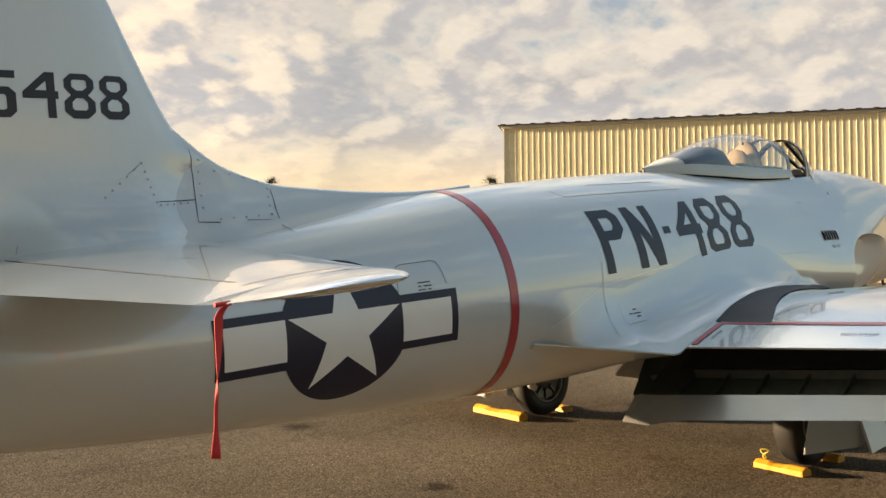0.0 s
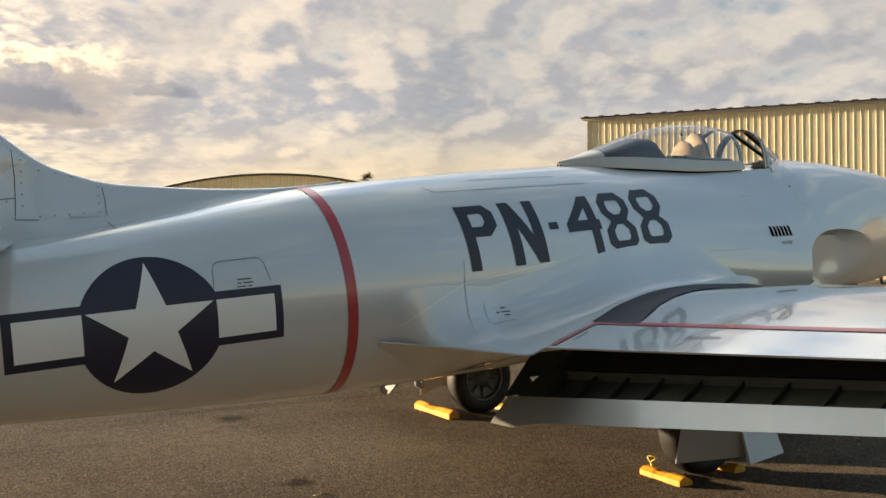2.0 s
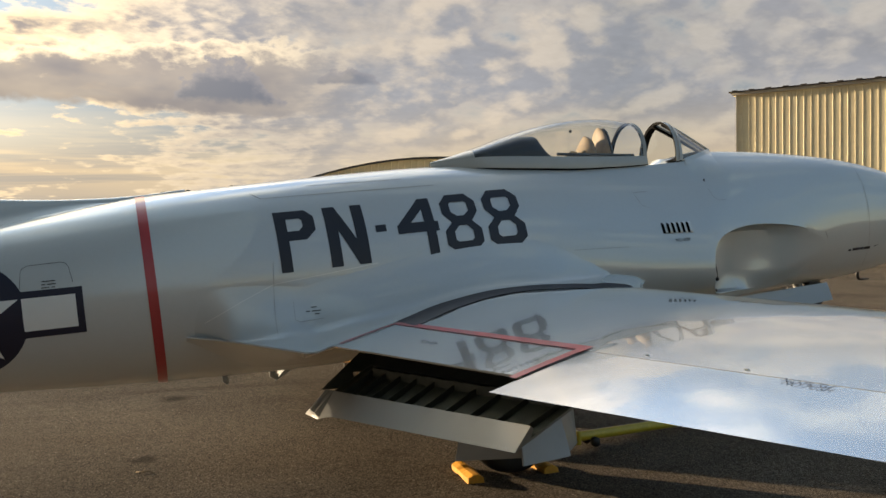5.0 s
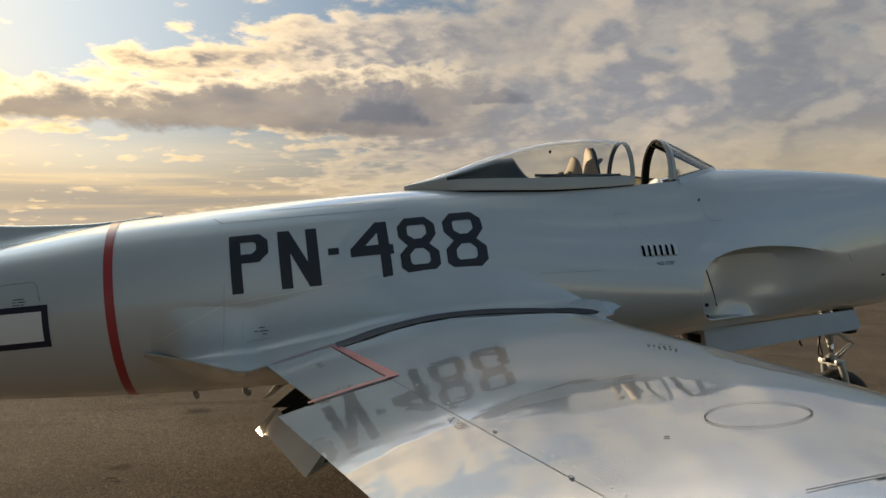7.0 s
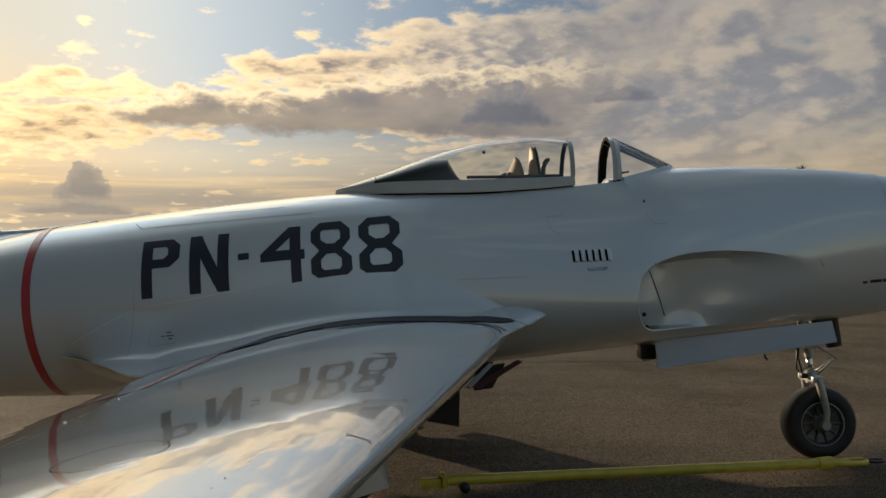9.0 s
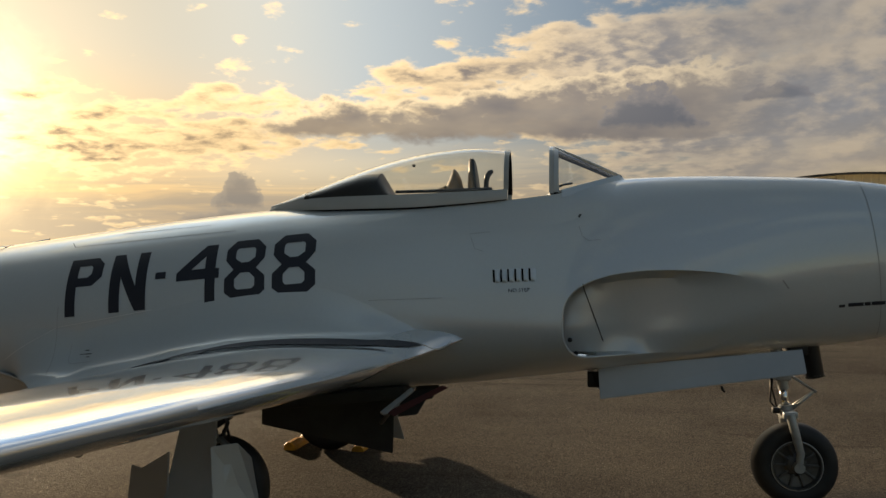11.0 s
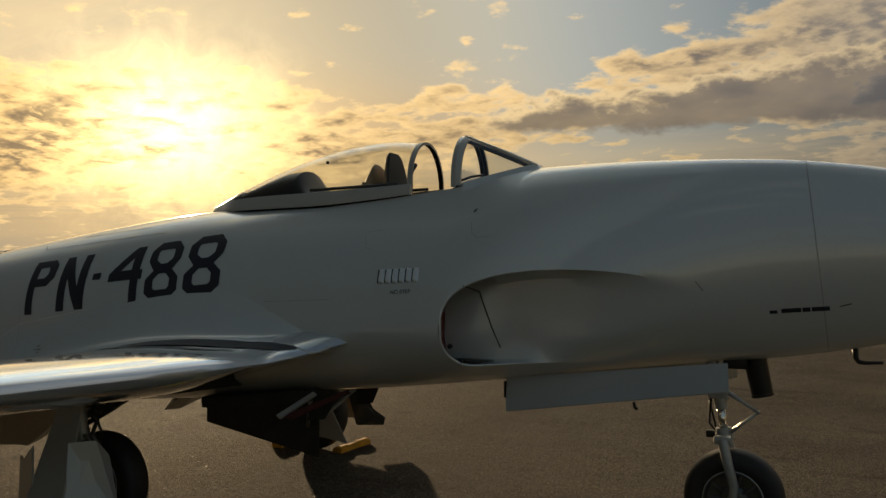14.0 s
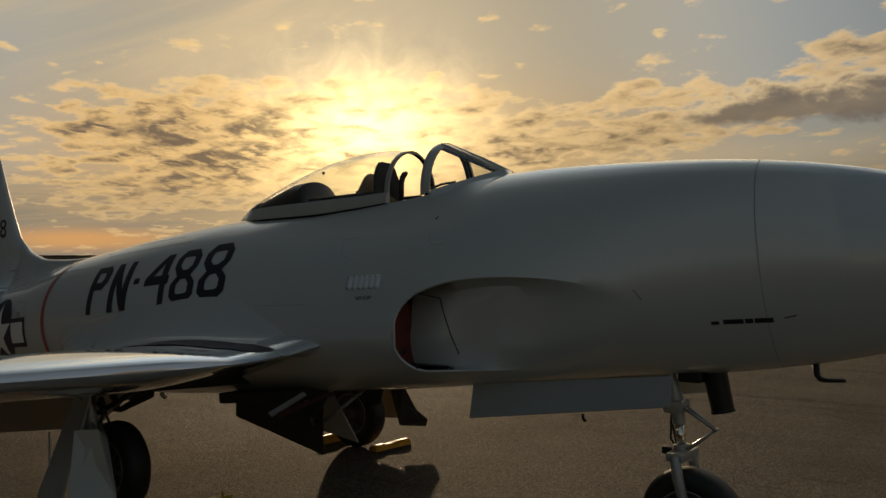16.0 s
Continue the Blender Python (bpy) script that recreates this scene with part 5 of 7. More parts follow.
lettering("NO STEP", 0.05, on_wing(4.06, 1.95, -86), right_wing, skin=wing_top)
lettering("NO STEP", 0.045, on_wing(4.10, 3.04, 0), right_wing, skin=wing_top)
lettering("NO STEP", 0.035, on_wing(3.98, 1.15, 7), right_wing, skin=wing_top)
lettering("NO PUSH", 0.042, on_wing(4.375, 4.27, -88), right_wing, skin=wing_top)
for k in range(5):
    y = 3.5 + 0.5 * k
    v, f = box(4.372 + (y - 3.2) * 0.052, -y, wing_top(4.372 + (y - 3.2) * 0.052, y) + 0.001, 0.008, 0.018, 0.004, None, 0.0015)
    part("hinge", mesh("hinge", v, f, STEEL, False), right_wing)
stripe((4.985, 2.13), (5.075, 2.23), 0.005, "panel_line", LINE, 0.002)
stripe((5.302, 4.791), (5.352, 4.785), 0.010, "scratch", SEAM, 0.002)
stripe((4.683, 4.93), (4.689, 4.94), 0.006, "dimple", LINE, 0.002)
stripe((4.70, 5.37), (5.25, 5.46), 0.004, "panel_line", LINE, 0.002)
for q in range(6):
    stripe((4.80 + q * 0.075, 5.39 + q * 0.013), (4.815 + q * 0.075, 5.392 + q * 0.013), 0.010, "dimple", SEAM, 0.003)
oval = [(4.89 + 0.100 * math.cos(2 * math.pi * k / 40), 4.92 + 0.115 * math.sin(2 * math.pi * k / 40)) for k in range(40)]
inner = [(4.89 + 0.097 * math.cos(2 * math.pi * k / 40), 4.92 + 0.112 * math.sin(2 * math.pi * k / 40)) for k in range(40)]
wing_decal("oval_hatch_gap", [oval, inner], LINE, right_wing, "", 0.002)


def wing_rivets(c, y0, y1, step):
    verts, faces = [], []
    y = y0
    while y < y1:
        (xl, _), (xt, _) = le(y), te(y)
        x = xl - c * (xl - xt)
        z = wing_top(x, y) + 0.0015
        o = len(verts)
        verts += [(x + 0.0024 * math.cos(a), -(y + 0.0024 * math.sin(a)), z) for a in [2 * math.pi * k / 6 for k in range(6)]]
        faces.append(tuple(range(o + 5, o - 1, -1)))
        y += step
    ob = part("rivet_row", mesh("rivet_row", verts, faces, SEAM, False), right_wing)
    tagged(ob, kind="stuff")


wing_rivets(0.14, 4.4, 5.5, 0.055)
wing_rivets(0.725, 3.3, 5.5, 0.055)

# fin panels and fasteners
from mathutils.bvhtree import BVHTree


def cast_skin(parts):
    """Half width of the outermost of some built parts on the right side."""
    v, f = [], []
    for me in parts:
        n = len(v)
        v += [q.co.copy() for q in me.vertices]
        f += [tuple(n + i for i in p.vertices) for p in me.polygons]
    tree = BVHTree.FromPolygons(v, f)

    def skin(x, z):
        hit = tree.ray_cast(Vector((x, -4, z)), Vector((0, 1, 0)))
        return -hit[0].y if hit[0] is not None else 0.03
    return skin


body_skin = cast_skin([fuselage.data])
right_fillet = [o for o in jet.children if o.name.startswith("wing_fillet")][0]
real_skin = cast_skin([fin.data, fuselage.data, right_fillet.data])


def line_on(pts, width=0.004, mt=LINE, parent=fin):
    side_line(pts, width, mt, real_skin, parent)


line_on([(1.072, 1.949), (1.088, 1.814), (1.091, 1.676), (1.087, 1.586), (1.195, 1.588)], 0.0035)
line_on([(0.90, 1.679), (1.087, 1.698)], 0.0035)
line_on([(1.505, 1.80), (1.522, 1.714), (1.523, 1.618)], 0.0035)
line_on([(1.521, 1.582), (1.548, 1.545)], 0.004)
line_on([(1.34, 1.605), (1.476, 1.611)], 0.003, SEAM)
line_on([(0.285, 1.50), (0.262, 1.425)], 0.004, SEAM)
line_on([(0.76, 1.80), (0.815, 1.85)], 0.003, SEAM)
dots = [(0.654 + 0.0344 * k, 1.687 + 0.0346 * k) for k in range(6)] + [(0.842 + 0.012 * k, 1.82 - 0.036 * k) for k in range(5)]
dots += [(0.91 + 0.035 * k, 1.664 + 0.004 * k) for k in range(5)] + [(1.115 + 0.002 * k, 1.90 - 0.06 * k) for k in range(5)]
dots += [(1.20 + 0.07 * k, 1.604 + 0.008 * k) for k in range(4)] + [(1.20 + 0.08 * k, 1.85 - 0.012 * k) for k in range(4)]
dots += [(1.49, 1.775 - 0.045 * k) for k in range(4)]
for x, z in dots:
    side_decal("fastener", [[(0.0055 * math.cos(a), 0.0055 * math.sin(a)) for a in [2 * math.pi * k / 8 for k in range(8)]]], SEAM, (x, z), 0, fin, "", 0.003, real_skin)
# seams and an access panel on the root fairing
line_on([(3.461, 1.375), (3.462, 1.185), (3.465, 0.92)], 0.003, SEAM, fuselage)
# pale lines drawn along the crease of the root fairing
line_on([(3.463, 1.23), (3.805, 1.291), (4.17, 1.359)], 0.004, PALE_SEAM, fuselage)
line_on([(3.03, 0.99), (3.25, 1.12), (3.463, 1.23)], 0.004, PALE_SEAM, fuselage)
line_on([(3.587, 1.113), (3.59, 1.0), (3.62, 0.985), (3.773, 1.006)], 0.0025, SEAM, fuselage)
for x, z, w in ((3.70, 1.072, 0.035), (3.665, 1.045, 0.025), (3.70, 1.048, 0.06), (3.72, 1.03, 0.03)):
    side_decal("stencil_bar", [[(0, 0), (w, 0), (w, 0.006), (0, 0.006)]], LINE, (x, z), 5, fuselage, "", 0.003, real_skin)

# ---- intake lips, plugs ----
for s in (-1, 1):
    lip = [(x, s * (width_at(x, intake_bottom(x)) - 0.010), intake_bottom(x)) for x in [LIP + q for q in (0.62, 0.46, 0.30, 0.19, 0.14, 0.10, 0.07, 0.045, 0.025, 0.012, 0.004)]]
    lip += [(x, s * (width_at(x, intake_top(x)) - 0.010), intake_top(x)) for x in [LIP + q for q in (0.002, 0.008, 0.02, 0.04, 0.07, 0.11, 0.16, 0.22, 0.30, 0.40, 0.55, 0.70, 0.85)]]
    v, f = tube(lip, [0.003 + 0.007 * min(1, 1.2 * math.sin(math.pi * k / (len(lip) - 1)) ** 0.6) for k in range(len(lip))], 8)
    part("intake_lip", mesh("intake_lip", v, f, SILVER), fuselage)
    rows = []                           # a padded plug set back in the duct, against its outer wall
    for z in np.linspace(1.06, 1.46, 11):
        bulge = 1 - ((z - 1.26) / 0.21) ** 2
        x = LIP - 0.12 + 0.03 * max(bulge, 0.0) ** 0.5
        w0 = width_at(LIP + 0.05, z)
        rows.append([(x + 0.012, s * (w0 - 0.035), z), (x + 0.045, s * (w0 - 0.075), z), (x + 0.035, s * (w0 - 0.15), z), (x, s * (w0 - 0.30), z)])
    v, f = grid(rows)
    part("intake_plug", mesh("intake_plug", v, f, PLUG), jet, "red cloth plug inside the air intake")
    for x, z in ((7.035, 1.18), (7.075, 1.085)):
        v, f = ring([(0.0, 0.0), (0.014, 0.0), (0.016, 0.012), (0.012, 0.022), (0, 0.022)], (x, s * (width_at(x, z) - 0.02), z), n=12)
        part("plug_knob", mesh("plug_knob", v, f, BLACK), jet)
    v, f = tube([(7.12 + 0.36 * (1.54 - z), s * (body_skin(7.12 + 0.36 * (1.54 - z), z) + 0.001), z) for z in np.linspace(1.54, 1.15, 10)], 0.0045, 6)
    part("splitter_gap", mesh("splitter_gap", v, f, LINE), fuselage, "narrow gap of the boundary layer splitter")


# ---- canopy and windscreen ----
def canopy():
    sill = pchip([4.79, 5.2, 5.8, 6.3, 6.61], [0.02, 0.215, 0.285, 0.29, 0.275])
    foot = pchip([4.79, 5.2, 5.8, 6.3, 6.61], [2.072, 2.070, 2.074, 2.100, 2.128])
    rim = pchip([4.79, 5.2, 5.8, 6.3, 6.61], [2.105, 2.158, 2.170, 2.185, 2.200])
    crown = pchip([4.79, 5.0, 5.2, 5.45, 5.8, 6.1, 6.35, 6.61], [2.118, 2.185, 2.258, 2.352, 2.455, 2.508, 2.524, 2.502])
    cp = part("canopy", None, jet, "clear bubble canopy slid open on a pale frame")
    rows = []
    for x in np.linspace(4.79, 6.61, 30):
        o = [(x, sill(x) + 0.010, foot(x)), (x, sill(x) + 0.012, foot(x) + 0.4 * (rim(x) - foot(x))), (x, sill(x) - 0.006, rim(x)), (x, sill(x) - 0.03, rim(x)), (x, sill(x) - 0.03, foot(x))]
        rows.append(o)
    pieces = []
    for s in (-1, 1):
        pieces.append(grid([[(x, s * y, z) for x, y, z in r] for r in rows], closed=True))
        n = len(pieces[-1][0])
        pieces[-1][1].append(tuple(range(n - 5, n)))
    v, f = join(*pieces)
    # a black strip stands in for the shaded gap under the sill
    skirt = []
    for s in (-1, 1):
        skirt.append(grid([[(x, s * (sill(x) - 0.004), foot(x) + 0.01), (x, s * (sill(x) - 0.004), foot(x) - 0.014 * (1 - smooth01(5.9, 6.5, x))), (x, s * (sill(x) - 0.03), foot(x) - 0.03), (x, s * (sill(x) - 0.05), foot(x) + 0.01)] for x in np.linspace(4.9, 6.60, 18)], closed=True))
    w, q = join(*skirt)
    part("sill_gap_shade", mesh("sill_gap_shade", w, q, MATTE_BLACK), cp, "black strip for the shaded gap under the sill")
    part("sill_frame", mesh("sill_frame", v, f, CANOPY_GREY, 40), cp, "pale grey canopy sill")

    def hoop_rows(x0, x1, n, inset=0.0, start=0.0):
        out = []
        for x in np.linspace(x0, x1, n):
            w, h = sill(x) - 0.012 - inset, crown(x) - rim(x) - inset
            out.append([(x, w * math.cos(a), rim(x) + max(h, 0.004) * math.sin(a)) for a in [math.pi * k / 28 for k in range(29)]])
        return out
    v, f = grid(hoop_rows(5.08, 6.60, 28))
    g = part("bubble", mesh("bubble", v, f, GLASS), cp, "clear acrylic bubble")
    g.visible_shadow = False
    v, f = grid(hoop_rows(4.79, 5.10, 8))
    part("tail_fairing", mesh("tail_fairing", v, f, CANOPY_GREY), cp, "pale metal canopy tail")
    arch = [(6.605 + 0.0 * a, (sill(6.6) - 0.012) * math.cos(a), rim(6.6) + (crown(6.6) - rim(6.6)) * math.sin(a)) for a in [math.pi * k / 30 for k in range(31)]]
    rows = [[(p[0] - 0.024, p[1] * 0.955, 2.19 + (p[2] - 2.19) * 0.955), (p[0] + 0.010, p[1] * 0.955, 2.19 + (p[2] - 2.19) * 0.955), (p[0] + 0.010, p[1] * 1.008, 2.19 + (p[2] - 2.19) * 1.008), (p[0] - 0.024, p[1] * 1.008, 2.19 + (p[2] - 2.19) * 1.008)] for p in arch]
    v, f = grid(rows, closed=True)
    slots = [(1 if j in (0, 3) else 0) for i in range(30) for j in range(4)]
    part("front_bow", mesh("front_bow", v, f, [BOW_GREY, MATTE_BLACK], 40, slots), cp, "pale canopy front bow")
    # dark fairing under the glass behind the seat
    rows = []
    for x in np.linspace(5.06, 5.655, 10):
        w = sill(x) - 0.05
        h = (crown(x) - rim(x)) * (0.90 - 0.12 * smooth01(5.5, 5.66, x))
        rows.append([(x, w * math.cos(a), rim(x) - 0.01 + max(h, 0.01) * math.sin(a) ** 0.8) for a in [math.pi * k / 20 for k in range(21)]])
    for up in (0.7, 0.35, 0.0):                     # the front face slopes down and forward
        rows.append([(5.665 + 0.10 * (1 - up) ** 1.3, y, 2.165 + max(z - 2.165, 0) * up) for x, y, z in rows[9]])
    v, f = grid(rows)
    part("inner_fairing", mesh("inner_fairing", v, f, BLACK, 40), cp, "dark fairing behind the seat")
    for s in (-1, 1):
        v, f = tube([(5.80, s * 0.215, 2.195), (6.0, s * 0.235, 2.195), (6.5, s * 0.24, 2.205)], 0.012, 6)
        part("canopy_rail", mesh("canopy_rail", v, f, BLACK), cp)
    v, f = ring([(0, 0), (0.012, 0.0), (0.008, 0.012), (0, 0.014)], (5.93, -0.20, 2.385), n=10)
    part("vent_plug", mesh("vent_plug", v, f, BLACK), cp)


canopy()


def cockpit_deck():
    """The body's shoulders beside the cockpit, drawn up to the canopy sill and the foot of the windscreen."""
    edge_y = pchip([4.85, 5.2, 5.8, 6.3, 6.61, 6.95], [0.05, 0.205, 0.276, 0.282, 0.268, 0.272])
    edge_z = pchip([4.85, 5.2, 5.8, 6.3, 6.61, 6.95], [2.070, 2.060, 2.062, 2.090, 2.122, 2.160])
    for s in (-1, 1):
        rows = []
        for x in list(np.linspace(4.85, 6.95, 26)) + list(np.linspace(6.99, 7.42, 12)):
            if x <= 6.95:
                y0, z0 = edge_y(x), edge_z(x)
            else:
                t = max(0.0, 1 - (x - 6.95) / 0.49) ** 0.625
                y0, z0 = 0.272 * t + 0.012, 2.160 + 0.128 * (1 - t ** 1.6)
            zb = 1.93 + 0.10 * smooth01(6.9, 7.4, x)
            wb, e = width_at(x, zb), 0.02
            slope = (width_at(x, zb + e) - width_at(x, zb - e)) / (2 * e)
            z1 = zb + 0.62 * (z0 - zb)
            p0, p1, p2 = Vector((wb - 0.001, zb)), Vector((wb + slope * (z1 - zb) + 0.004, z1)), Vector((y0, z0))
            rows.append([(x, s * q.x, q.y) for q in [p0 * (1 - t)**2 + p1 * 2 * t * (1 - t) + p2 * t * t for t in [k / 12 for k in range(13)]]])
        v, f = grid(rows)
        part("cockpit_deck", mesh("cockpit_deck", v, f, SILVER), fuselage)


cockpit_deck()


def windscreen():
    ws = part("windscreen", None, jet, "three-pane windscreen in a grey frame")
    n = 24
    bow = [Vector((6.915, 0.272 * math.cos(a), 2.165 + 0.36 * math.sin(a) ** 0.85)) for a in [math.pi * k / n for k in range(n + 1)]]
    rows = [[(p.x - 0.012, p.y * 0.95, 2.165 + (p.z - 2.165) * 0.955), (p.x + 0.016, p.y * 0.955, 2.165 + (p.z - 2.165) * 0.96), (p.x + 0.016, p.y * 1.015, 2.165 + (p.z - 2.165) * 1.015), (p.x - 0.016, p.y * 1.015, 2.165 + (p.z - 2.165) * 1.015)] for p in bow]
    v, f = grid(rows, closed=True)
    slots = [(1 if j in (0, 3) else 0) for i in range(n) for j in range(4)]
    part("rear_bow", mesh("rear_bow", v, f, [CANOPY_GREY, MATTE_BLACK], 40, slots), ws, "grey bow, black inside")
    # foot of the screen on the body, from the bow forward to the tip
    foot = [Vector((6.985 + 0.45 * (1 - (abs(t)) ** 1.6), 0.272 * t, 2.165 + 0.128 * (1 - abs(t) ** 1.6))) for t in [1 - 2 * k / n for k in range(n + 1)]]
    for k in range(11, 14):                          # the centre pane is flat
        foot[k] = foot[10].lerp(foot[14], (k - 10) / 4)
    split = [0, 10, 14, 24]
    for i, nm in enumerate(("side_pane", "centre_pane", "side_pane")):
        a, b = split[i], split[i + 1]
        rows = [[tuple(foot[k] + Vector((0, 0, 0.012))), tuple((foot[k] * 0.5 + bow[k] * 0.5) + Vector((0.008, 0, 0.006))), tuple(bow[k] + Vector((0.02, 0, 0)))] for k in range(a, b + 1)]
        v, f = grid(rows)
        g = part(nm, mesh(nm, v, f, GLASS), ws, "clear glass pane")
        g.visible_shadow = False
    for k in (10, 14):
        v, f = tube([foot[k] + Vector((0.0, 0, 0.008)), (foot[k] + bow[k]) / 2 + Vector((0.008, 0, 0.008)), bow[k] + Vector((0.01, 0, 0.0))], [0.013, 0.012, 0.011], 8)
        part("screen_post", mesh("screen_post", v, f, CANOPY_GREY), ws)
        inner = Vector((-0.010, -0.006 if foot[k].y > 0 else 0.006, -0.018))
        v, f = tube([foot[k] + inner + Vector((-0.01, 0, 0.012)), (foot[k] + bow[k]) / 2 + inner + Vector((0.008, 0, 0.004)), bow[k] + inner], [0.012, 0.014, 0.013], 8)
        part("post_lining", mesh("post_lining", v, f, MATTE_BLACK), ws, "black lining inside the post")
    for ks in (range(0, 10), range(15, 25)):          # broad pale side frames just ahead of the bow
        rows = []
        for k in ks:
            d = foot[k] - bow[k]
            a, b = bow[k] + Vector((0.016, 0, 0.004)), bow[k] + d * min(0.038 / d.length, 0.9) + Vector((0.016, 0, 0.004))
            o = Vector((0, a.y * 0.03, 0.004))
            rows.append([tuple(a - o), tuple(a + o), tuple(b + o), tuple(b - o)])
        v, f = grid(rows, closed=True)
        part("side_frame", mesh("side_frame", v, f, [CANOPY_GREY, MATTE_BLACK], 40, [(1 if j == 3 else 0) for i in range(len(rows) - 1) for j in range(4)]), ws, "pale grey side frame, black inside")
    rows = []
    for k in range(n + 1):
        p = foot[k]
        out = Vector((0.045 * (1 - abs(p.y) / 0.272), 0.014 * (1 if p.y > 0 else -1) * min(1, abs(p.y) / 0.1), -0.022))
        rows.append([tuple(p + out * 1.4), tuple(p + out * 0.4 + Vector((0, 0, 0.012))), tuple(p + Vector((-0.004, 0, 0.026))), tuple(p - Vector((0.03, 0, 0.0)))])
    v, f = grid(rows)
    part("screen_foot", mesh("screen_foot", v, f, SILVER, 50), ws)
    v, f = tube([(6.93, -0.235, 2.20), (7.0, -0.17, 2.235), (7.06, -0.10, 2.25)], 0.008, 6)
    part("sight_bracket", mesh("sight_bracket", v, f, BLACK), ws)
    rows = []
    for u in np.linspace(0, 1, 10):
        x, w, z = 6.905 + 0.45 * u, 0.258 * (1 - 0.92 * u ** 1.3), 2.150 + 0.118 * u
        rows.append([(x, w * math.cos(a), z + 0.030 * math.sin(a) ** 0.7) for a in [math.pi * k / 12 for k in range(13)]])
    v, f = grid(rows)
    part("instrument_hood", mesh("instrument_hood", v, f, MATTE_BLACK), ws, "black instrument hood")


windscreen()


def seat():
    st = part("ejection_seat", None, jet, "tan padded pilot seat")
    # a tall blade-like headrest, straight in front, curved behind
    rows = []
    for z, w, d, lean in ((2.12, 0.16, 0.100, 0.030), (2.20, 0.155, 0.080, 0.020), (2.28, 0.14, 0.062, 0.008), (2.36, 0.115, 0.046, 0.0), (2.41, 0.09, 0.036, -0.006), (2.44, 0.055, 0.026, -0.012), (2.456, 0.012, 0.012, -0.016)):
        rows.append([(6.338 + lean + d * (0.30 * math.cos(a) if math.cos(a) > 0 else 0.75 * math.cos(a)), 0.02 + w * math.sin(a), z) for a in [2 * math.pi * k / 18 for k in range(18)]])
    v, f = grid(rows, closed=True)
    head = part("headrest", mesh("headrest", v, f, SEAT), st, "tan headrest")
    rows = []
    for z, w, x in ((2.13, 0.165, 6.375), (2.24, 0.152, 6.363), (2.34, 0.128, 6.351), (2.41, 0.098, 6.342), (2.447, 0.060, 6.333)):
        rows.append([(x, 0.02 - w, z), (x + 0.014, 0.02 - w * 0.96, z), (x + 0.014, 0.02 + w * 0.96, z), (x, 0.02 + w, z)])
    v, f = grid(rows, closed=True)
    part("head_plate", mesh("head_plate", v, f, BLACK, 40), head, "dark plate on the headrest")
    rows = []
    for z, w, d, lean in ((2.12, 0.17, 0.19, 0.0), (2.20, 0.155, 0.16, 0.006), (2.26, 0.135, 0.125, 0.010), (2.31, 0.11, 0.085, 0.010), (2.35, 0.08, 0.050, 0.004), (2.372, 0.04, 0.026, -0.006), (2.38, 0.01, 0.010, -0.01)):
        rows.append([(6.205 + lean + d * (0.35 * math.cos(a) if math.cos(a) > 0 else 0.62 * math.cos(a)), 0.03 + w * math.sin(a), z) for a in [2 * math.pi * k / 18 for k in range(18)]])
    v, f = grid(rows, closed=True)
    part("seat_back", mesh("seat_back", v, f, SEAT), st)
    rnd = random.Random(5)                       # folded belts and pads heaped behind the seat back
    for k in range(7):
        x, y, z = 6.075 + 0.030 * (k % 4), -0.10 + 0.035 * k, 2.165 + 0.028 * (k % 3)
        pts = [(x + 0.035 * math.cos(a) * rnd.uniform(0.6, 1.2), y + 0.045 * math.sin(a), z + 0.020 * math.sin(2 * a + k) + 0.030 * math.cos(a)) for a in [math.pi * q / 5 for q in range(9)]]
        v, f = tube(pts, [0.012, 0.018, 0.016, 0.020, 0.017, 0.019, 0.015, 0.016, 0.010], 8)
        part("harness_strap", mesh("harness_strap", v, f, STRAP), st, "dull olive harness strap")
    v, f = tube([(6.425, 0.10, 2.15), (6.428, 0.10, 2.30), (6.436, 0.10, 2.335), (6.458, 0.10, 2.362), (6.478, 0.10, 2.372)], [0.020, 0.019, 0.022, 0.021, 0.012], 10)
    part("armrest_post", mesh("armrest_post", v, f, WHEEL), st, "dark bent grab handle")


seat()
# flat black cover in place of the cockpit's shaded inside
rows = [[(x, 0.235 * math.cos(a), 2.100 + 0.006 * math.sin(a) ** 0.5) for a in [math.pi * k / 12 for k in range(13)]] for x in np.linspace(5.75, 6.88, 8)]
v, f = grid(rows)
part("cockpit_shade_cover", mesh("cockpit_shade_cover", v, f, BLACK), fuselage, "black cover for the shaded cockpit opening")


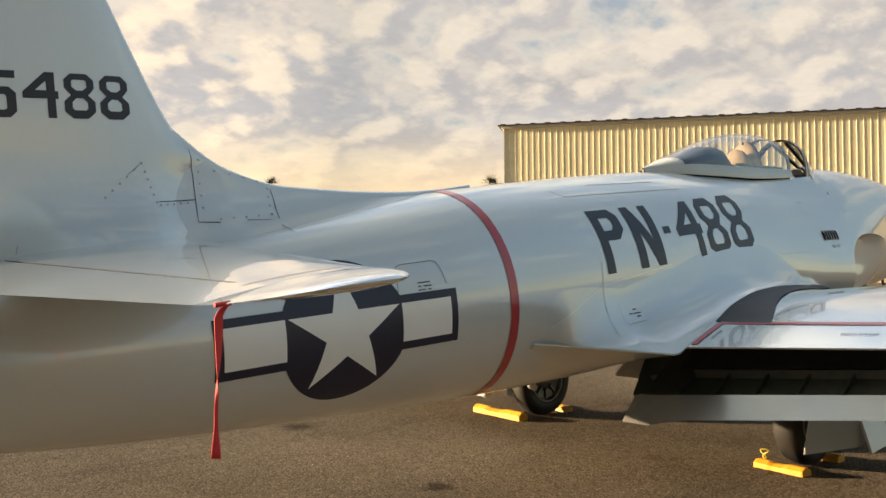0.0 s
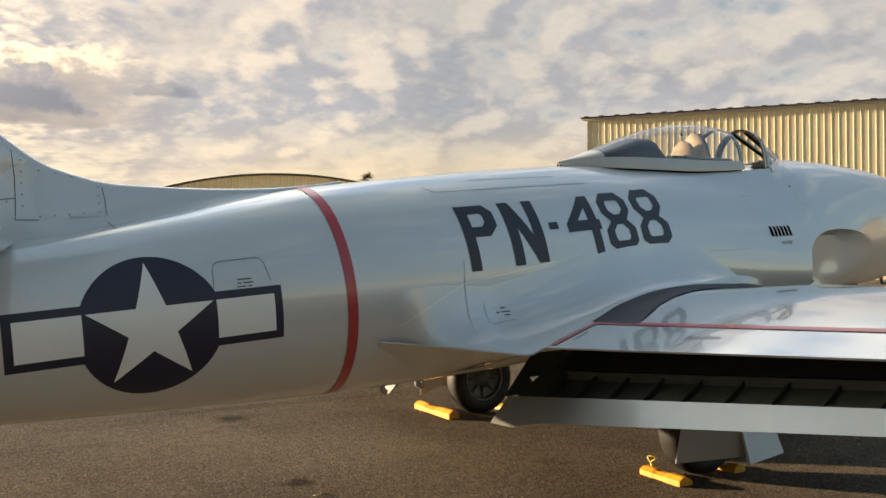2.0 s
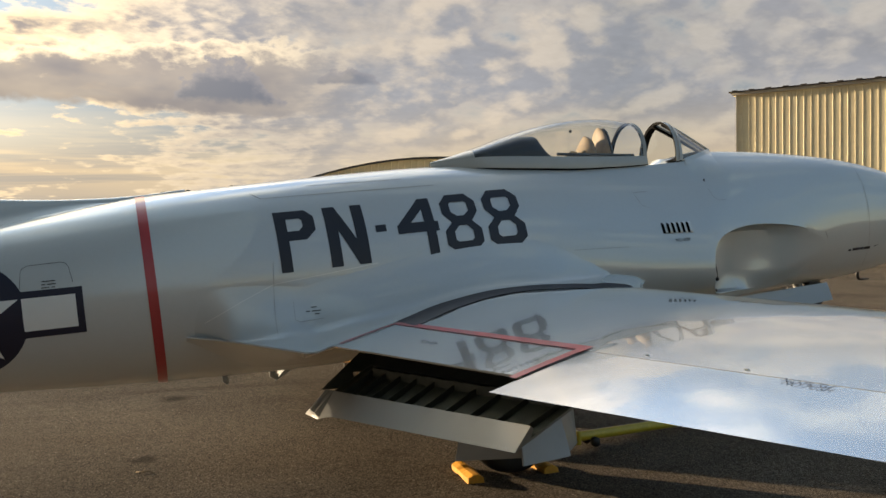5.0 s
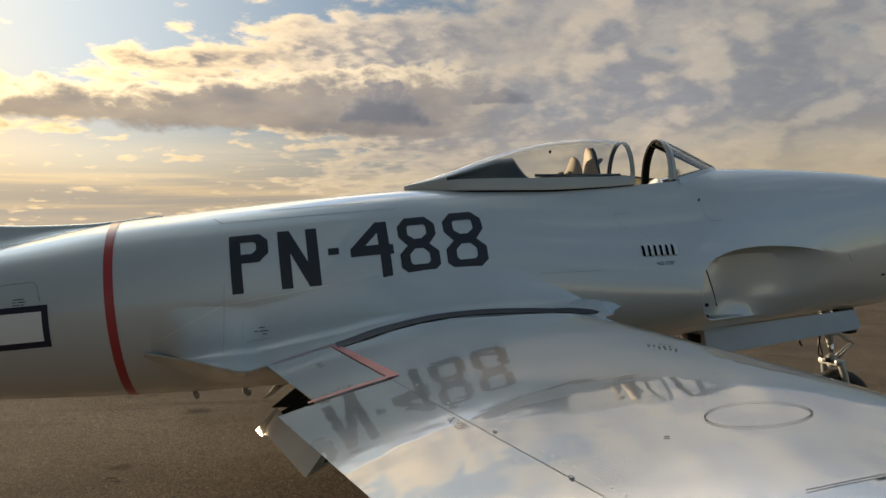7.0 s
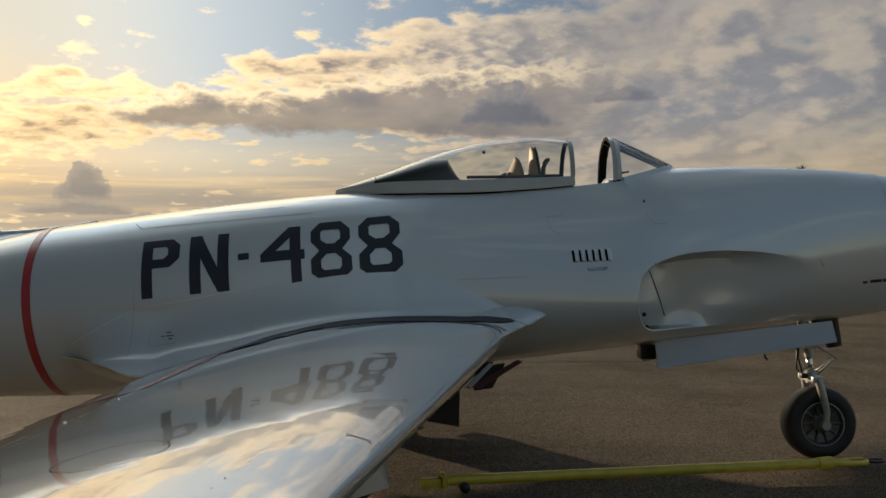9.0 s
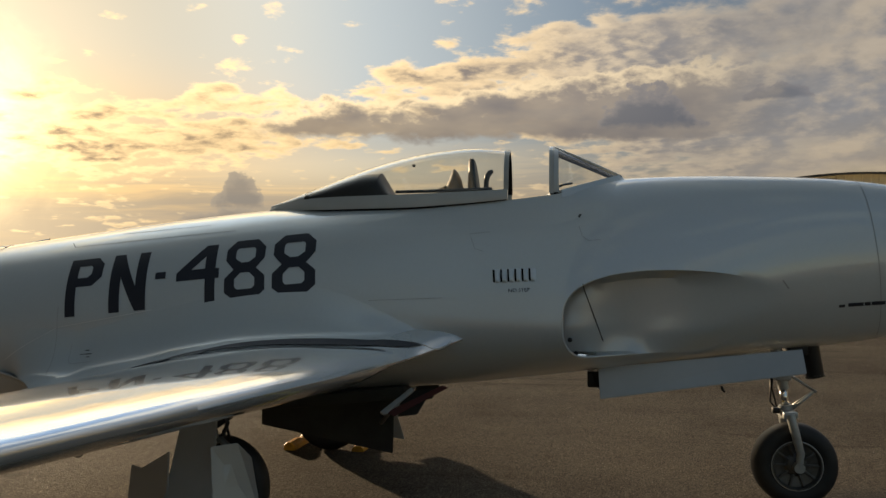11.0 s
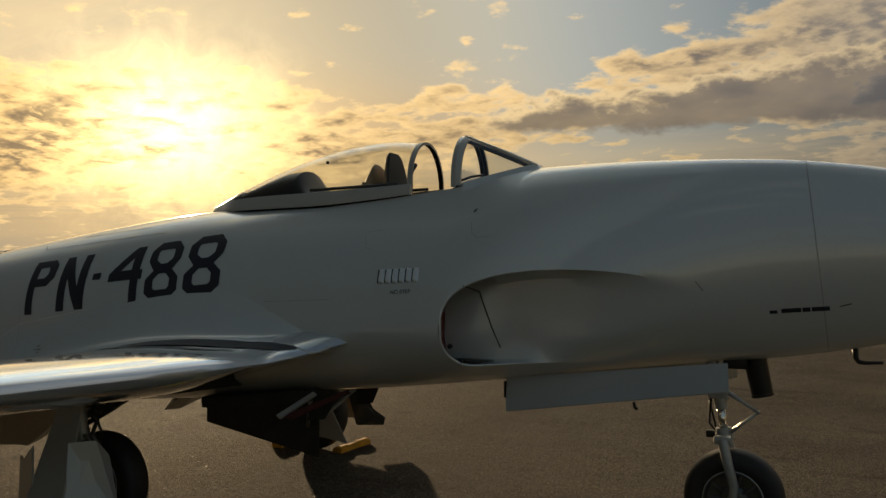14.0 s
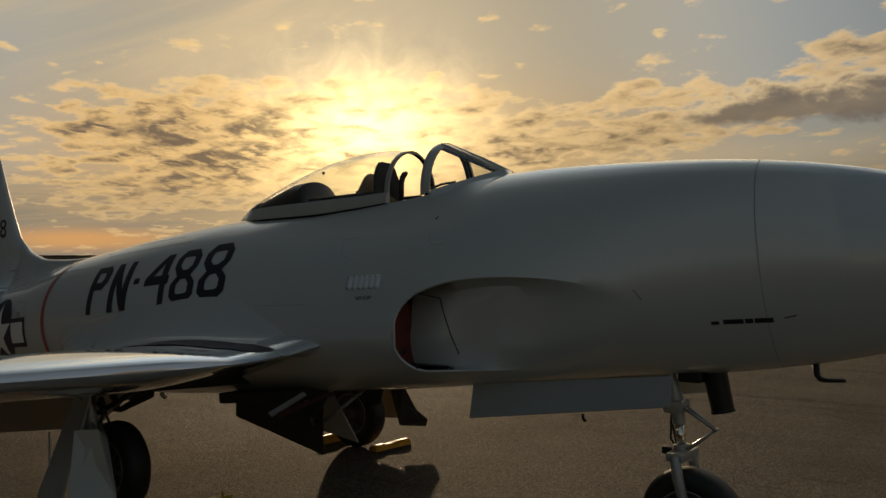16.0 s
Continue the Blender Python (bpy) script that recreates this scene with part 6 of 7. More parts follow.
# ---- undercarriage ----
def wheel(name, cx, cy, r, w, parent, spokes, label):
    tyre_profile = [(r * 0.60, -w * 0.42), (r * 0.70, -w * 0.49), (r * 0.86, -w * 0.48), (r * 0.96, -w * 0.36), (r, -w * 0.15), (r, w * 0.15), (r * 0.96, w * 0.36), (r * 0.86, w * 0.48), (r * 0.70, w * 0.49), (r * 0.60, w * 0.42)]
    v, f = ring(tyre_profile, (cx, cy, r), n=44)
    wh = part(name, mesh("tyre", v, f, RUBBER), parent, label)
    rim = [(r * 0.58, -w * 0.40), (r * 0.61, -w * 0.44), (r * 0.56, -w * 0.44), (r * 0.52, -w * 0.30), (r * 0.28, -w * 0.24), (r * 0.20, -w * 0.34), (r * 0.10, -w * 0.36), (0.0, -w * 0.36),
           (0.0, w * 0.36), (r * 0.10, w * 0.36), (r * 0.20, w * 0.34), (r * 0.28, w * 0.24), (r * 0.52, w * 0.30), (r * 0.56, w * 0.44), (r * 0.61, w * 0.44), (r * 0.58, w * 0.40)]
    v, f = ring(rim, (cx, cy, r), n=44)
    rm = part("rim", mesh("rim", v, f, WHEEL, 35), wh, "dark alloy wheel")
    for s in (-1, 1):
        for k in range(spokes):
            a = 2 * math.pi * k / spokes
            m = Matrix.Rotation(-a, 4, "Y")
            vv, ff = box(r * 0.38, 0, 0, r * 0.30, w * 0.10, r * 0.06, None, r * 0.015)
            vv = [tuple(Matrix.Translation((cx, cy + s * w * 0.31, r)) @ m @ Vector(p)) for p in vv]
            part("spoke", mesh("spoke", vv, ff, WHEEL), wh)
        vv, ff = ring([(r * 0.585, s * w * 0.455), (r * 0.605, s * w * 0.46), (r * 0.605, s * w * 0.44)], (cx, cy, r), n=44)
        part("rim_edge", mesh("rim_edge", vv, ff, STEEL), wh, "worn bright rim edge")
    return wh


def plate(pts, thick, mt, name, parent, label=""):
    """A flat panel with thickness from its corners in order."""
    p = [Vector(q) for q in pts]
    n = (p[1] - p[0]).cross(p[2] - p[0]).normalized() * thick / 2
    k = len(p)
    v = [tuple(q + n) for q in p] + [tuple(q - n) for q in p]
    f = [tuple(range(k)), tuple(range(2 * k - 1, k - 1, -1))] + [(i, k + i, k + (i + 1) % k, (i + 1) % k) for i in range(k)]
    bm = bmesh.new()
    bv = [bm.verts.new(q) for q in v]
    for q in f:
        bm.faces.new([bv[i] for i in q])
    bmesh.ops.recalc_face_normals(bm, faces=bm.faces)
    bmesh.ops.bevel(bm, geom=bm.edges[:], offset=min(0.004, thick * 0.3), segments=2, affect="EDGES")
    me = bpy.data.meshes.new(name)
    bm.to_mesh(me)
    bm.free()
    me.materials.append(mt)
    return part(name, me, parent, label)


NX, NR = 8.580, 0.284
v, f = join(tube([(8.46, 0, 1.10), (8.50, 0, 0.93)], 0.042, 16), tube([(8.50, 0, 0.94), (8.515, 0, 0.80)], 0.036, 16), box(8.50, 0, 0.90, 0.11, 0.13, 0.07, None, 0.012))
leg = part("nose_leg", mesh("nose_leg", v, f, STEEL, 40), jet, "grey nose undercarriage leg")
v, f = tube([(8.51, 0, 0.82), (8.53, 0, 0.66)], 0.026, 16)
part("oleo", mesh("oleo", v, f, CHROME), leg, "chrome oleo piston")
v, f = join(tube([(8.525, 0, 0.69), (8.535, 0, 0.60)], 0.045, 16), box(8.53, 0, 0.635, 0.10, 0.26, 0.05, None, 0.016))
for s in (-1, 1):
    v, f = join((v, f), tube([(8.53, s * 0.115, 0.64), (8.555, s * 0.135, 0.52), (8.59, s * 0.132, 0.38), (NX, s * 0.128, NR)], [0.030, 0.030, 0.026, 0.024], 12),
                tube([(NX, s * 0.095, NR), (NX, s * 0.150, NR)], 0.036, 16))
part("wheel_fork", mesh("wheel_fork", v, f, STEEL, 40), leg, "grey wheel fork")
v, f = join(*[tube([(8.55, s * 0.030, 0.90), (8.72, s * 0.012, 0.79)], [0.010, 0.008], 8) for s in (-1, 1)], *[tube([(8.72, s * 0.012, 0.79), (8.57, s * 0.030, 0.67)], [0.008, 0.010], 8) for s in (-1, 1)], tube([(8.72, -0.025, 0.79), (8.72, 0.025, 0.79)], 0.010, 8))
part("torque_link", mesh("torque_link", v, f, STEEL), leg, "hinged torque link")
v, f = join(tube([(8.46, 0.05, 0.93), (8.45, 0.055, 0.80), (8.48, 0.05, 0.67), (8.50, 0.05, 0.62)], 0.007, 6), tube([(8.45, 0.06, 0.92), (8.44, 0.06, 0.7), (8.49, 0.05, 0.64)], 0.007, 6), box(8.455, -0.03, 0.655, 0.05, 0.05, 0.04, None, 0.008))
part("brake_hose", mesh("brake_hose", v, f, BLACK), leg, "thin hydraulic hoses")
wheel("nose_wheel", NX, 0, NR, 0.19, jet, 10, "black nose tyre with spoked rim")
plate([(7.245, -0.235, 0.738), (8.585, -0.305, 0.945), (8.575, -0.2445, 1.10), (7.235, -0.1745, 0.945)], 0.014, DOOR_GREY, "nose_gear_door", jet, "pale grey open nose gear door")
plate([(7.245, 0.235, 0.738), (8.585, 0.305, 0.945), (8.575, 0.2445, 1.10), (7.235, 0.1745, 0.945)], 0.014, DOOR_GREY, "nose_gear_door", jet, "pale grey open nose gear door")
plate([(7.20, -0.05, 0.905), (7.20, 0.14, 0.905), (7.235, 0.14, 0.795), (7.235, -0.05, 0.795)], 0.02, BLACK, "door_link", jet)
v, f = box(7.225, 0.02, 0.845, 0.12, 0.14, 0.11, None, 0.01)
part("door_hinge_block", mesh("door_hinge_block", v, f, BLACK), jet)
v, f = join(tube([(8.70, 0.05, 1.11), (8.742, 0.06, 0.885)], [0.066, 0.062], 24), tube([(8.740, 0.06, 0.893), (8.743, 0.06, 0.878)], [0.066, 0.066], 24))
part("landing_light", mesh("landing_light", v, f, BLACK, 40), jet, "black landing light can")
# a solid black block takes the place of the well's shaded hollow
v, f = box(8.60, 0.03, 1.085, 0.13, 0.20, 0.08, None, 0.01)
part("wheel_well_fill", mesh("wheel_well_fill", v, f, BLACK), jet, "black block for the shaded nose wheel well")
v, f = tube([(9.23, 0.02, 1.20), (9.235, 0.02, 1.125), (9.25, 0.02, 1.105), (9.28, 0.02, 1.10), (9.37, 0.02, 1.105)], [0.018, 0.016, 0.014, 0.012, 0.009], 10)
part("pitot_tube", mesh("pitot_tube", v, f, BLACK), jet, "black hooked pitot tube")
v, f = tube([(8.05, -0.26, 0.85), (8.055, -0.265, 0.825), (8.07, -0.265, 0.81)], 0.009, 8)
part("door_latch", mesh("door_latch", v, f, BLACK), jet)

MX, MY, MR = 4.902, 1.225, 0.315
for s in (-1, 1):
    y = s * MY
    v, f = join(tube([(4.90, s * 1.45, 0.88), (4.94, s * 1.43, 0.62)], 0.05, 16), tube([(4.97, s * 1.42, 0.56), (MX, s * 1.41, MR)], 0.04, 16), tube([(MX, s * 1.43, MR), (MX, s * 1.24, MR)], 0.035, 12))
    leg = part("main_leg", mesh("main_leg", v, f, STEEL, 40), jet, "grey main undercarriage leg")
    v, f = tube([(4.94, s * 1.43, 0.63), (4.972, s * 1.42, 0.54)], 0.033, 14)
    part("oleo", mesh("oleo", v, f, CHROME), leg, "chrome oleo piston")
    v, f = join(*[tube([(4.99, s * 1.44 + d, 0.66), (5.11, s * 1.44 + d * 0.3, 0.56), (5.0, s * 1.43 + d, 0.45)], 0.012, 8) for d in (-0.025, 0.025)])
    part("torque_link", mesh("torque_link", v, f, STEEL), leg)
    v, f = join(tube([(5.0, s * 1.40, 0.80), (5.02, s * 1.36, 0.66), (4.99, s * 1.36, 0.45)], 0.009, 6), tube([(5.15, s * 1.1, 0.92), (5.06, s * 1.3, 0.80), (4.96, s * 1.41, 0.72)], 0.018, 8), tube([(5.02, s * 1.42, 0.83), (5.06, s * 1.42, 0.78)], 0.02, 8))
    part("brake_hose", mesh("brake_hose", v, f, BLACK), leg, "thin brake hoses and side brace")
    wheel("main_wheel", MX, y, MR, 0.185, jet, 8, "black main tyre")
    plate([(4.80, s * 1.47, 0.85), (5.00, s * 1.47, 0.86), (5.066, s * 1.72, 0.205), (4.745, s * 1.72, 0.175)], 0.016, DOOR_GREY, "leg_door", jet, "grey leg fairing door")
    plate([(4.473, s * 1.481, 0.497), (4.56, s * 1.53, 0.49), (4.79, s * 1.655, 0.62), (4.775, s * 1.648, 0.205), (4.42, s * 1.453, 0.172)], 0.012, DOOR_GREY, "wheel_door", jet, "grey wheel cover panel")
    if s < 0:
        plate([(5.01, -1.60, 0.64), (5.13, -1.50, 0.645), (5.205, -1.475, 0.56), (5.26, -1.45, 0.20), (5.06, -1.68, 0.20)], 0.012, DOOR_GREY, "wheel_door", jet, "grey wheel cover panel")
        v, f = join(tube([(4.99, -1.43, 0.80), (5.03, -1.40, 0.74), (5.0, -1.41, 0.66), (5.04, -1.40, 0.60)], 0.014, 8), box(5.08, -1.36, 0.83, 0.09, 0.03, 0.035, pose(0, 0, 0, 0, 35, 0), 0.006))
        part("door_link", mesh("door_link", v, f, BLACK), leg, "dark door linkage")
        plate([(5.767, -0.596, 0.674), (5.947, -0.425, 0.815), (5.975, -0.425, 0.80), (5.80, -0.60, 0.655)], 0.03, DOOR_GREY, "door_strut", jet, "pale door strut")
        plate([(5.80, -0.57, 0.67), (6.16, -0.36, 0.83), (6.20, -0.36, 0.815), (5.86, -0.57, 0.645)], 0.012, DULL_RED, "bay_strip", jet, "dull red strip on the bay edge")
    else:
        # this left panel is near-black all over, its right counterpart grey
        plate([(5.02, 1.56, 0.55), (5.10, 1.62, 0.15), (5.31, 1.77, 0.14), (5.33, 1.77, 0.21), (5.21, 1.75, 0.29), (5.15, 1.62, 0.55)], 0.012, DARK, "wheel_door", jet, "near-black wheel cover panel")
    # inner doors by the keel, near-black on the right and grey on the left
    yi = s * 0.045
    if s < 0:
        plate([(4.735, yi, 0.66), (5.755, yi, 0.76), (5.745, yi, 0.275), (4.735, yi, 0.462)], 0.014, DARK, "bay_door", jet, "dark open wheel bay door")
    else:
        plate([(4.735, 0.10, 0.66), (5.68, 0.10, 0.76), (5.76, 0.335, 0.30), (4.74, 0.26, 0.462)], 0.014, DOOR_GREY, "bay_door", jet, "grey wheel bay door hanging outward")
    v, f = tube([(5.66, s * 0.06, 0.50), (5.86, s * 0.32, 0.74)], 0.016, 8)
    part("door_strut", mesh("door_strut", v, f, STEEL), jet, "pale door strut")
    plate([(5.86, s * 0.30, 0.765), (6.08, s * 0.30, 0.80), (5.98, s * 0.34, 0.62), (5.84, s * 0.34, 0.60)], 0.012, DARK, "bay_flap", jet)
    # near-black slabs stand in for the shaded wheel bay under wing and body
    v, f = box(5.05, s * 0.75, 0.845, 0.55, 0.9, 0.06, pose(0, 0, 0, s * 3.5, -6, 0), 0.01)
    part("wheel_bay_fill", mesh("wheel_bay_fill", v, f, DARK), jet, "near-black slab for the shaded main wheel bay")
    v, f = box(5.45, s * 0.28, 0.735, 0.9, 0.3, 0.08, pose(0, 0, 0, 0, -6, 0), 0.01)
    part("wheel_bay_fill", mesh("wheel_bay_fill", v, f, DARK), jet, "near-black slab for the shaded main wheel bay")
for pts, r in (([(3.2, -0.1, 0.57), (3.21, -0.1, 0.525), (3.23, -0.1, 0.515)], 0.020), ([(3.55, 0.05, 0.60), (3.56, 0.05, 0.52), (3.60, 0.05, 0.505)], 0.024)):
    v, f = tube(pts, r, 8)
    part("drain_pipe", mesh("drain_pipe", v, f, STEEL), jet, "belly drain pipe")

# ---- loose things on the apron ----
def chock(at, turn, length, name, cord=False):
    ch = thing(name, "yellow painted wooden wheel chock against the tyre", "wheel chock", "wheel chocks", at=(*at, 0))
    k = 0.72 if length < 0.5 else 1.0
    prof = [(-0.055, 0.002), (0.055, 0.002), (0.05, 0.040 * k), (0.012, 0.070 * k), (-0.022, 0.070 * k), (-0.055, 0.044 * k)]
    h = length / 2
    rows = []
    for t, sag, shift in ((-h, 1, 0), (-h + 0.008, 1, 0), (-0.35 * h, 1, 0), (-0.1 * h, 0.80, 0.006), (0.25 * h, 0.78, 0.008), (0.45 * h, 0.97, 0.002), (h - 0.008, 1, 0), (h, 1, 0)):
        end = abs(t) == h                        # worn hollow in the middle, eased ends
        rows.append([(a * (0.95 if end else 1) + shift, t, 0.003 + b * (0.95 if end else sag) if b > 0.01 else 0.001) for a, b in prof])
    v, f = grid(rows, closed=True)
    f += [tuple(range(6)), tuple(range(len(v) - 6, len(v)))]
    ob = new("block", mesh("block", v, f, YELLOW, False))
    ob.parent = ch
    if cord:
        pts = [(0.0, length / 2 - 0.06, 0.045)] + [(0.0 + 0.018 * math.sin(a), length / 2 - 0.05 + 0.022 * math.sin(2 * a), 0.065 + 0.055 * (1 - math.cos(a)) / 2) for a in [2 * math.pi * k / 14 for k in range(1, 14)]] + [(0.015, length / 2 - 0.04, 0.045)]
        v, f = tube(pts, 0.004, 6)
        o2 = new("cord", mesh("cord", v, f, TOW_YELLOW))
        o2.parent = ch
        tagged(o2, "thin yellow cord loop")
    ch.rotation_euler = (0, 0, radians(turn))
    return ch


chock((4.60, -1.215), -4, 0.35, "wheel_chock", True)
chock((5.12, -1.25), 3, 0.23, "wheel_chock")
chock((4.57, 1.42), -2, 0.62, "wheel_chock")
chock((5.20, 1.36), 174, 0.44, "wheel_chock")


def tow_bar():
    tb = thing("tow_bar", "long yellow steel tow bar lying on the asphalt", "tow bar", at=(5.6, -0.83, 0))
    a, b = Vector((5.62, -0.835, 0.075)), Vector((8.35, -0.50, 0.085))
    v, f = tube([a, b], 0.036, 16)
    part("tube", mesh("tube", v, f, TOW_YELLOW, 50), tb, "yellow round tube")
    d = (b - a).normalized()
    n = Vector((-d.y, d.x, 0))
    v, f = join(tube([b - d * 0.02, b + d * 0.09], [0.044, 0.05], 14), *[tube([b + d * 0.06 + n * s * 0.02, b + d * 0.16 + n * s * 0.055, b + d * 0.34 + n * s * 0.05, b + d * 0.37], 0.020, 8) for s in (-1, 1)], box(*(b + d * 0.15), 0.16, 0.07, 0.05, pose(0, 0, 0, 0, 0, 7), 0.015))
    part("fork_head", mesh("fork_head", v, f, TOW_YELLOW, 50), tb, "yellow forked head")
    c = b + d * 0.44
    pts = [c + d * 0.07 * math.cos(t) + n * 0.035 * math.sin(t) for t in [2 * math.pi * k / 18 for k in range(19)]]
    v, f = tube(pts, 0.011, 8, False)
    part("tow_eye", mesh("tow_eye", v, f, BLACK), tb, "dark steel tow eye")
    v, f = join(box(*(a - d * 0.10 + Vector((0, 0, -0.01))), 0.16, 0.07, 0.06, pose(0, 0, 0, 0, 0, 7), 0.008), box(*(a - d * 0.02), 0.03, 0.11, 0.10, pose(0, 0, 0, 0, 0, 7), 0.008), tube([a - d * 0.05 + Vector((0, 0, 0.02)), a - d * 0.05 + Vector((0, 0, 0.075))], 0.010, 8))
    part("hitch", mesh("hitch", v, f, TOW_YELLOW), tb, "yellow hitch end with pin")
    for s in (-1, 1):
        v, f = tube([a + d * 0.12 + n * s * 0.04 + Vector((0, 0, -0.04)), a + d * 0.12 + n * s * 0.07 + Vector((0, 0, -0.04))], 0.035, 14)
        part("small_wheel", mesh("small_wheel", v, f, RUBBER), tb)


tow_bar()


def streamer():
    st = thing("warning_streamer", "red cloth ribbon hanging from the tailplane tip", "ribbon", at=(0.25, -2.2, 0.94))
    rows = []
    top = Vector((0.236, -2.205, 1.282))
    for k in range(30):
        t = k / 29
        z = top.z - 0.335 * t
        w = 0.015 * (1 - 0.72 * smooth01(0.1, 0.55, t)) + 0.007 * smooth01(0.75, 1.0, t)
        a = 0.5 + 2.6 * smooth01(0.35, 0.75, t)
        cx, cy = top.x + 0.004 * math.sin(7 * t) - 0.022 * t, top.y - 0.02 * t + 0.01 * math.sin(5 * t + 1)
        if t < 0.06:
            cx += 0.015 * (1 - t / 0.06)
        rows.append([(cx + w * q * math.cos(a), cy + w * q * math.sin(a), z + 0.002 * q) for q in (-1, -0.33, 0.33, 1)])
    v, f = grid(rows)
    ob = part("ribbon", mesh("ribbon", v, f, RIBBON), st)
    sol = ob.modifiers.new("thick", "SOLIDIFY")
    sol.thickness = 0.002
    v, f = tube([(0.225, -2.205, 1.286), (0.265, -2.20, 1.290)], 0.006, 8)
    part("clip", mesh("clip", v, f, RIBBON), st)


streamer()


def twig():
    tw = thing("twig", "small dry curled twig lying on the asphalt", "twig", at=(TWIG[0], TWIG[1], 0))
    x, y = TWIG
    v, f = join(tube([(x - 0.05, y + 0.03, 0.006), (x - 0.01, y + 0.005, 0.010), (x + 0.03, y + 0.01, 0.012), (x + 0.055, y - 0.02, 0.006)], [0.003, 0.005, 0.004, 0.002], 6), tube([(x - 0.01, y + 0.005, 0.010), (x + 0.005, y + 0.045, 0.022)], [0.003, 0.002], 6))
    part("stem", mesh("stem", v, f, TWIG_BARK), tw)


twig()


# ---- buildings, palms and shrubs beyond the apron ----
def corrugated(a, d, length, height, pitch, depth, mt, name):
    """A ribbed sheet wall from corner a along the unit direction d; height may be a function of the distance."""
    n = Vector((d[1], -d[0], 0))
    if n.dot(-Vector((a[0], a[1], 0))) < 0:
        n = -n
    d = Vector((*d, 0))
    rows, k = [], int(length / pitch)
    for i in range(k):
        for u, o in ((0.0, 0.0), (0.84, 0.0), (0.88, depth), (0.96, depth)):
            s = (i + u) * pitch
            p = Vector((*a[:2], 0)) + d * s + n * o
            h = height(s) if callable(height) else height
            rows.append([(p.x, p.y, 0.0), (p.x, p.y, h)])
    v, f = grid(rows)
    return mesh(name, v, f, mt, False)


def main_hangar():
    a, d = (38.3, 36.1), (0.6, -0.8)
    back = Vector((0.8, 0.6, 0))
    hg = thing("hangar", "large tan ribbed metal hangar with pale eave", "hangar", at=(38.3, 36.1, 0))
    H, L, D = 10.45, 62.0, 40.0
    part("front_wall", corrugated(a, d, L, H, 0.40, 0.016, HANGAR_TAN, "front_wall"), hg, "tan ribbed sheet wall")
    part("side_wall", corrugated(a, (0.8, 0.6), D, H, 0.40, 0.016, HANGAR_TAN, "side_wall"), hg)
    A = Vector((*a, 0))
    Dv = Vector((*d, 0))
    n = -back
    c = [A + n * 0.2 - Dv * 0.2, A + Dv * L + n * 0.2, A + Dv * L + back * D, A - Dv * 0.2 + back * D]
    v = [tuple(q + Vector((0, 0, H))) for q in c] + [tuple(q + Vector((0, 0, H + 0.16))) for q in c]
    v = [(p[0], p[1], p[2]) for p in v]
    f = [(0, 1, 2, 3), (4, 5, 6, 7), (0, 1, 5, 4), (1, 2, 6, 5), (2, 3, 7, 6), (3, 0, 4, 7)]
    part("eave_trim", mesh("eave_trim", v, f, HANGAR_WHITE, False), hg, "pale eave trim")
    c = [A + n * 0.35 - Dv * 0.4, A + Dv * L + n * 0.35, A + Dv * L + back * D, A - Dv * 0.4 + back * D]
    v = [tuple(q + Vector((0, 0, H + 0.165))) for q in c] + [tuple(q + Vector((0, 0, H + 0.215))) for q in c]
    part("roof", mesh("roof", v, f, HANGAR_TRIM, False), hg, "dark ribbed roof edge")
    rows = []
    ribs = []
    for i in range(int(L / 1.0)):
        q = A + Dv * (i + 0.0) + n * 0.36
        ribs.append(box(q.x, q.y, H + 0.232, 0.10, 0.34, 0.05, pose(0, 0, 0, 0, 0, 37)))
    v, f = join(*ribs)
    tagged(part("roof_ribs", mesh("roof_ribs", v, f, HANGAR_TRIM, False), hg), kind="stuff")
    q = A + Dv * 0.02 + n * 0.02
    v, f = box(q.x, q.y, H / 2, 0.12, 0.05, H - 0.06, pose(0, 0, 0, 0, 0, 37))
    part("corner_trim", mesh("corner_trim", v, f, HANGAR_WHITE, False), hg)


main_hangar()


def arched_hangar():
    hg = thing("arched_hangar", "distant tan hangar with shallow arched roof", "hangar", at=(38.5, 92.5, 0))
    cam_dir = Vector((math.sin(radians(21)), math.cos(radians(21)), 0))
    c = Vector((1.5, -5.4, 0)) + cam_dir * 105
    d = Vector((cam_dir.y, -cam_dir.x, 0))
    half = 17.0

    def top(s):
        return 11.75 - 0.0095 * (s - half) ** 2
    a = c - d * half
    part("front_wall", corrugated((a.x, a.y), (d.x, d.y), 2 * half, top, 0.85, 0.10, HANGAR_TAN, "front_wall"), hg, "tan ribbed gable wall")
    rows = []
    for k in range(41):
        s = 2 * half * k / 40
        p = a + d * s
        rows.append([tuple(p + Vector((0, 0, top(s))) - cam_dir * 0.5), tuple(p + Vector((0, 0, top(s) + 0.22)) - cam_dir * 0.5), tuple(p + Vector((0, 0, top(s) + 0.22)) + cam_dir * 30), tuple(p + Vector((0, 0, top(s))) + cam_dir * 30)])
    v, f = grid(rows, closed=True)
    part("roof", mesh("roof", v, f, HANGAR_TRIM, False), hg, "dark arched roof edge")


arched_hangar()


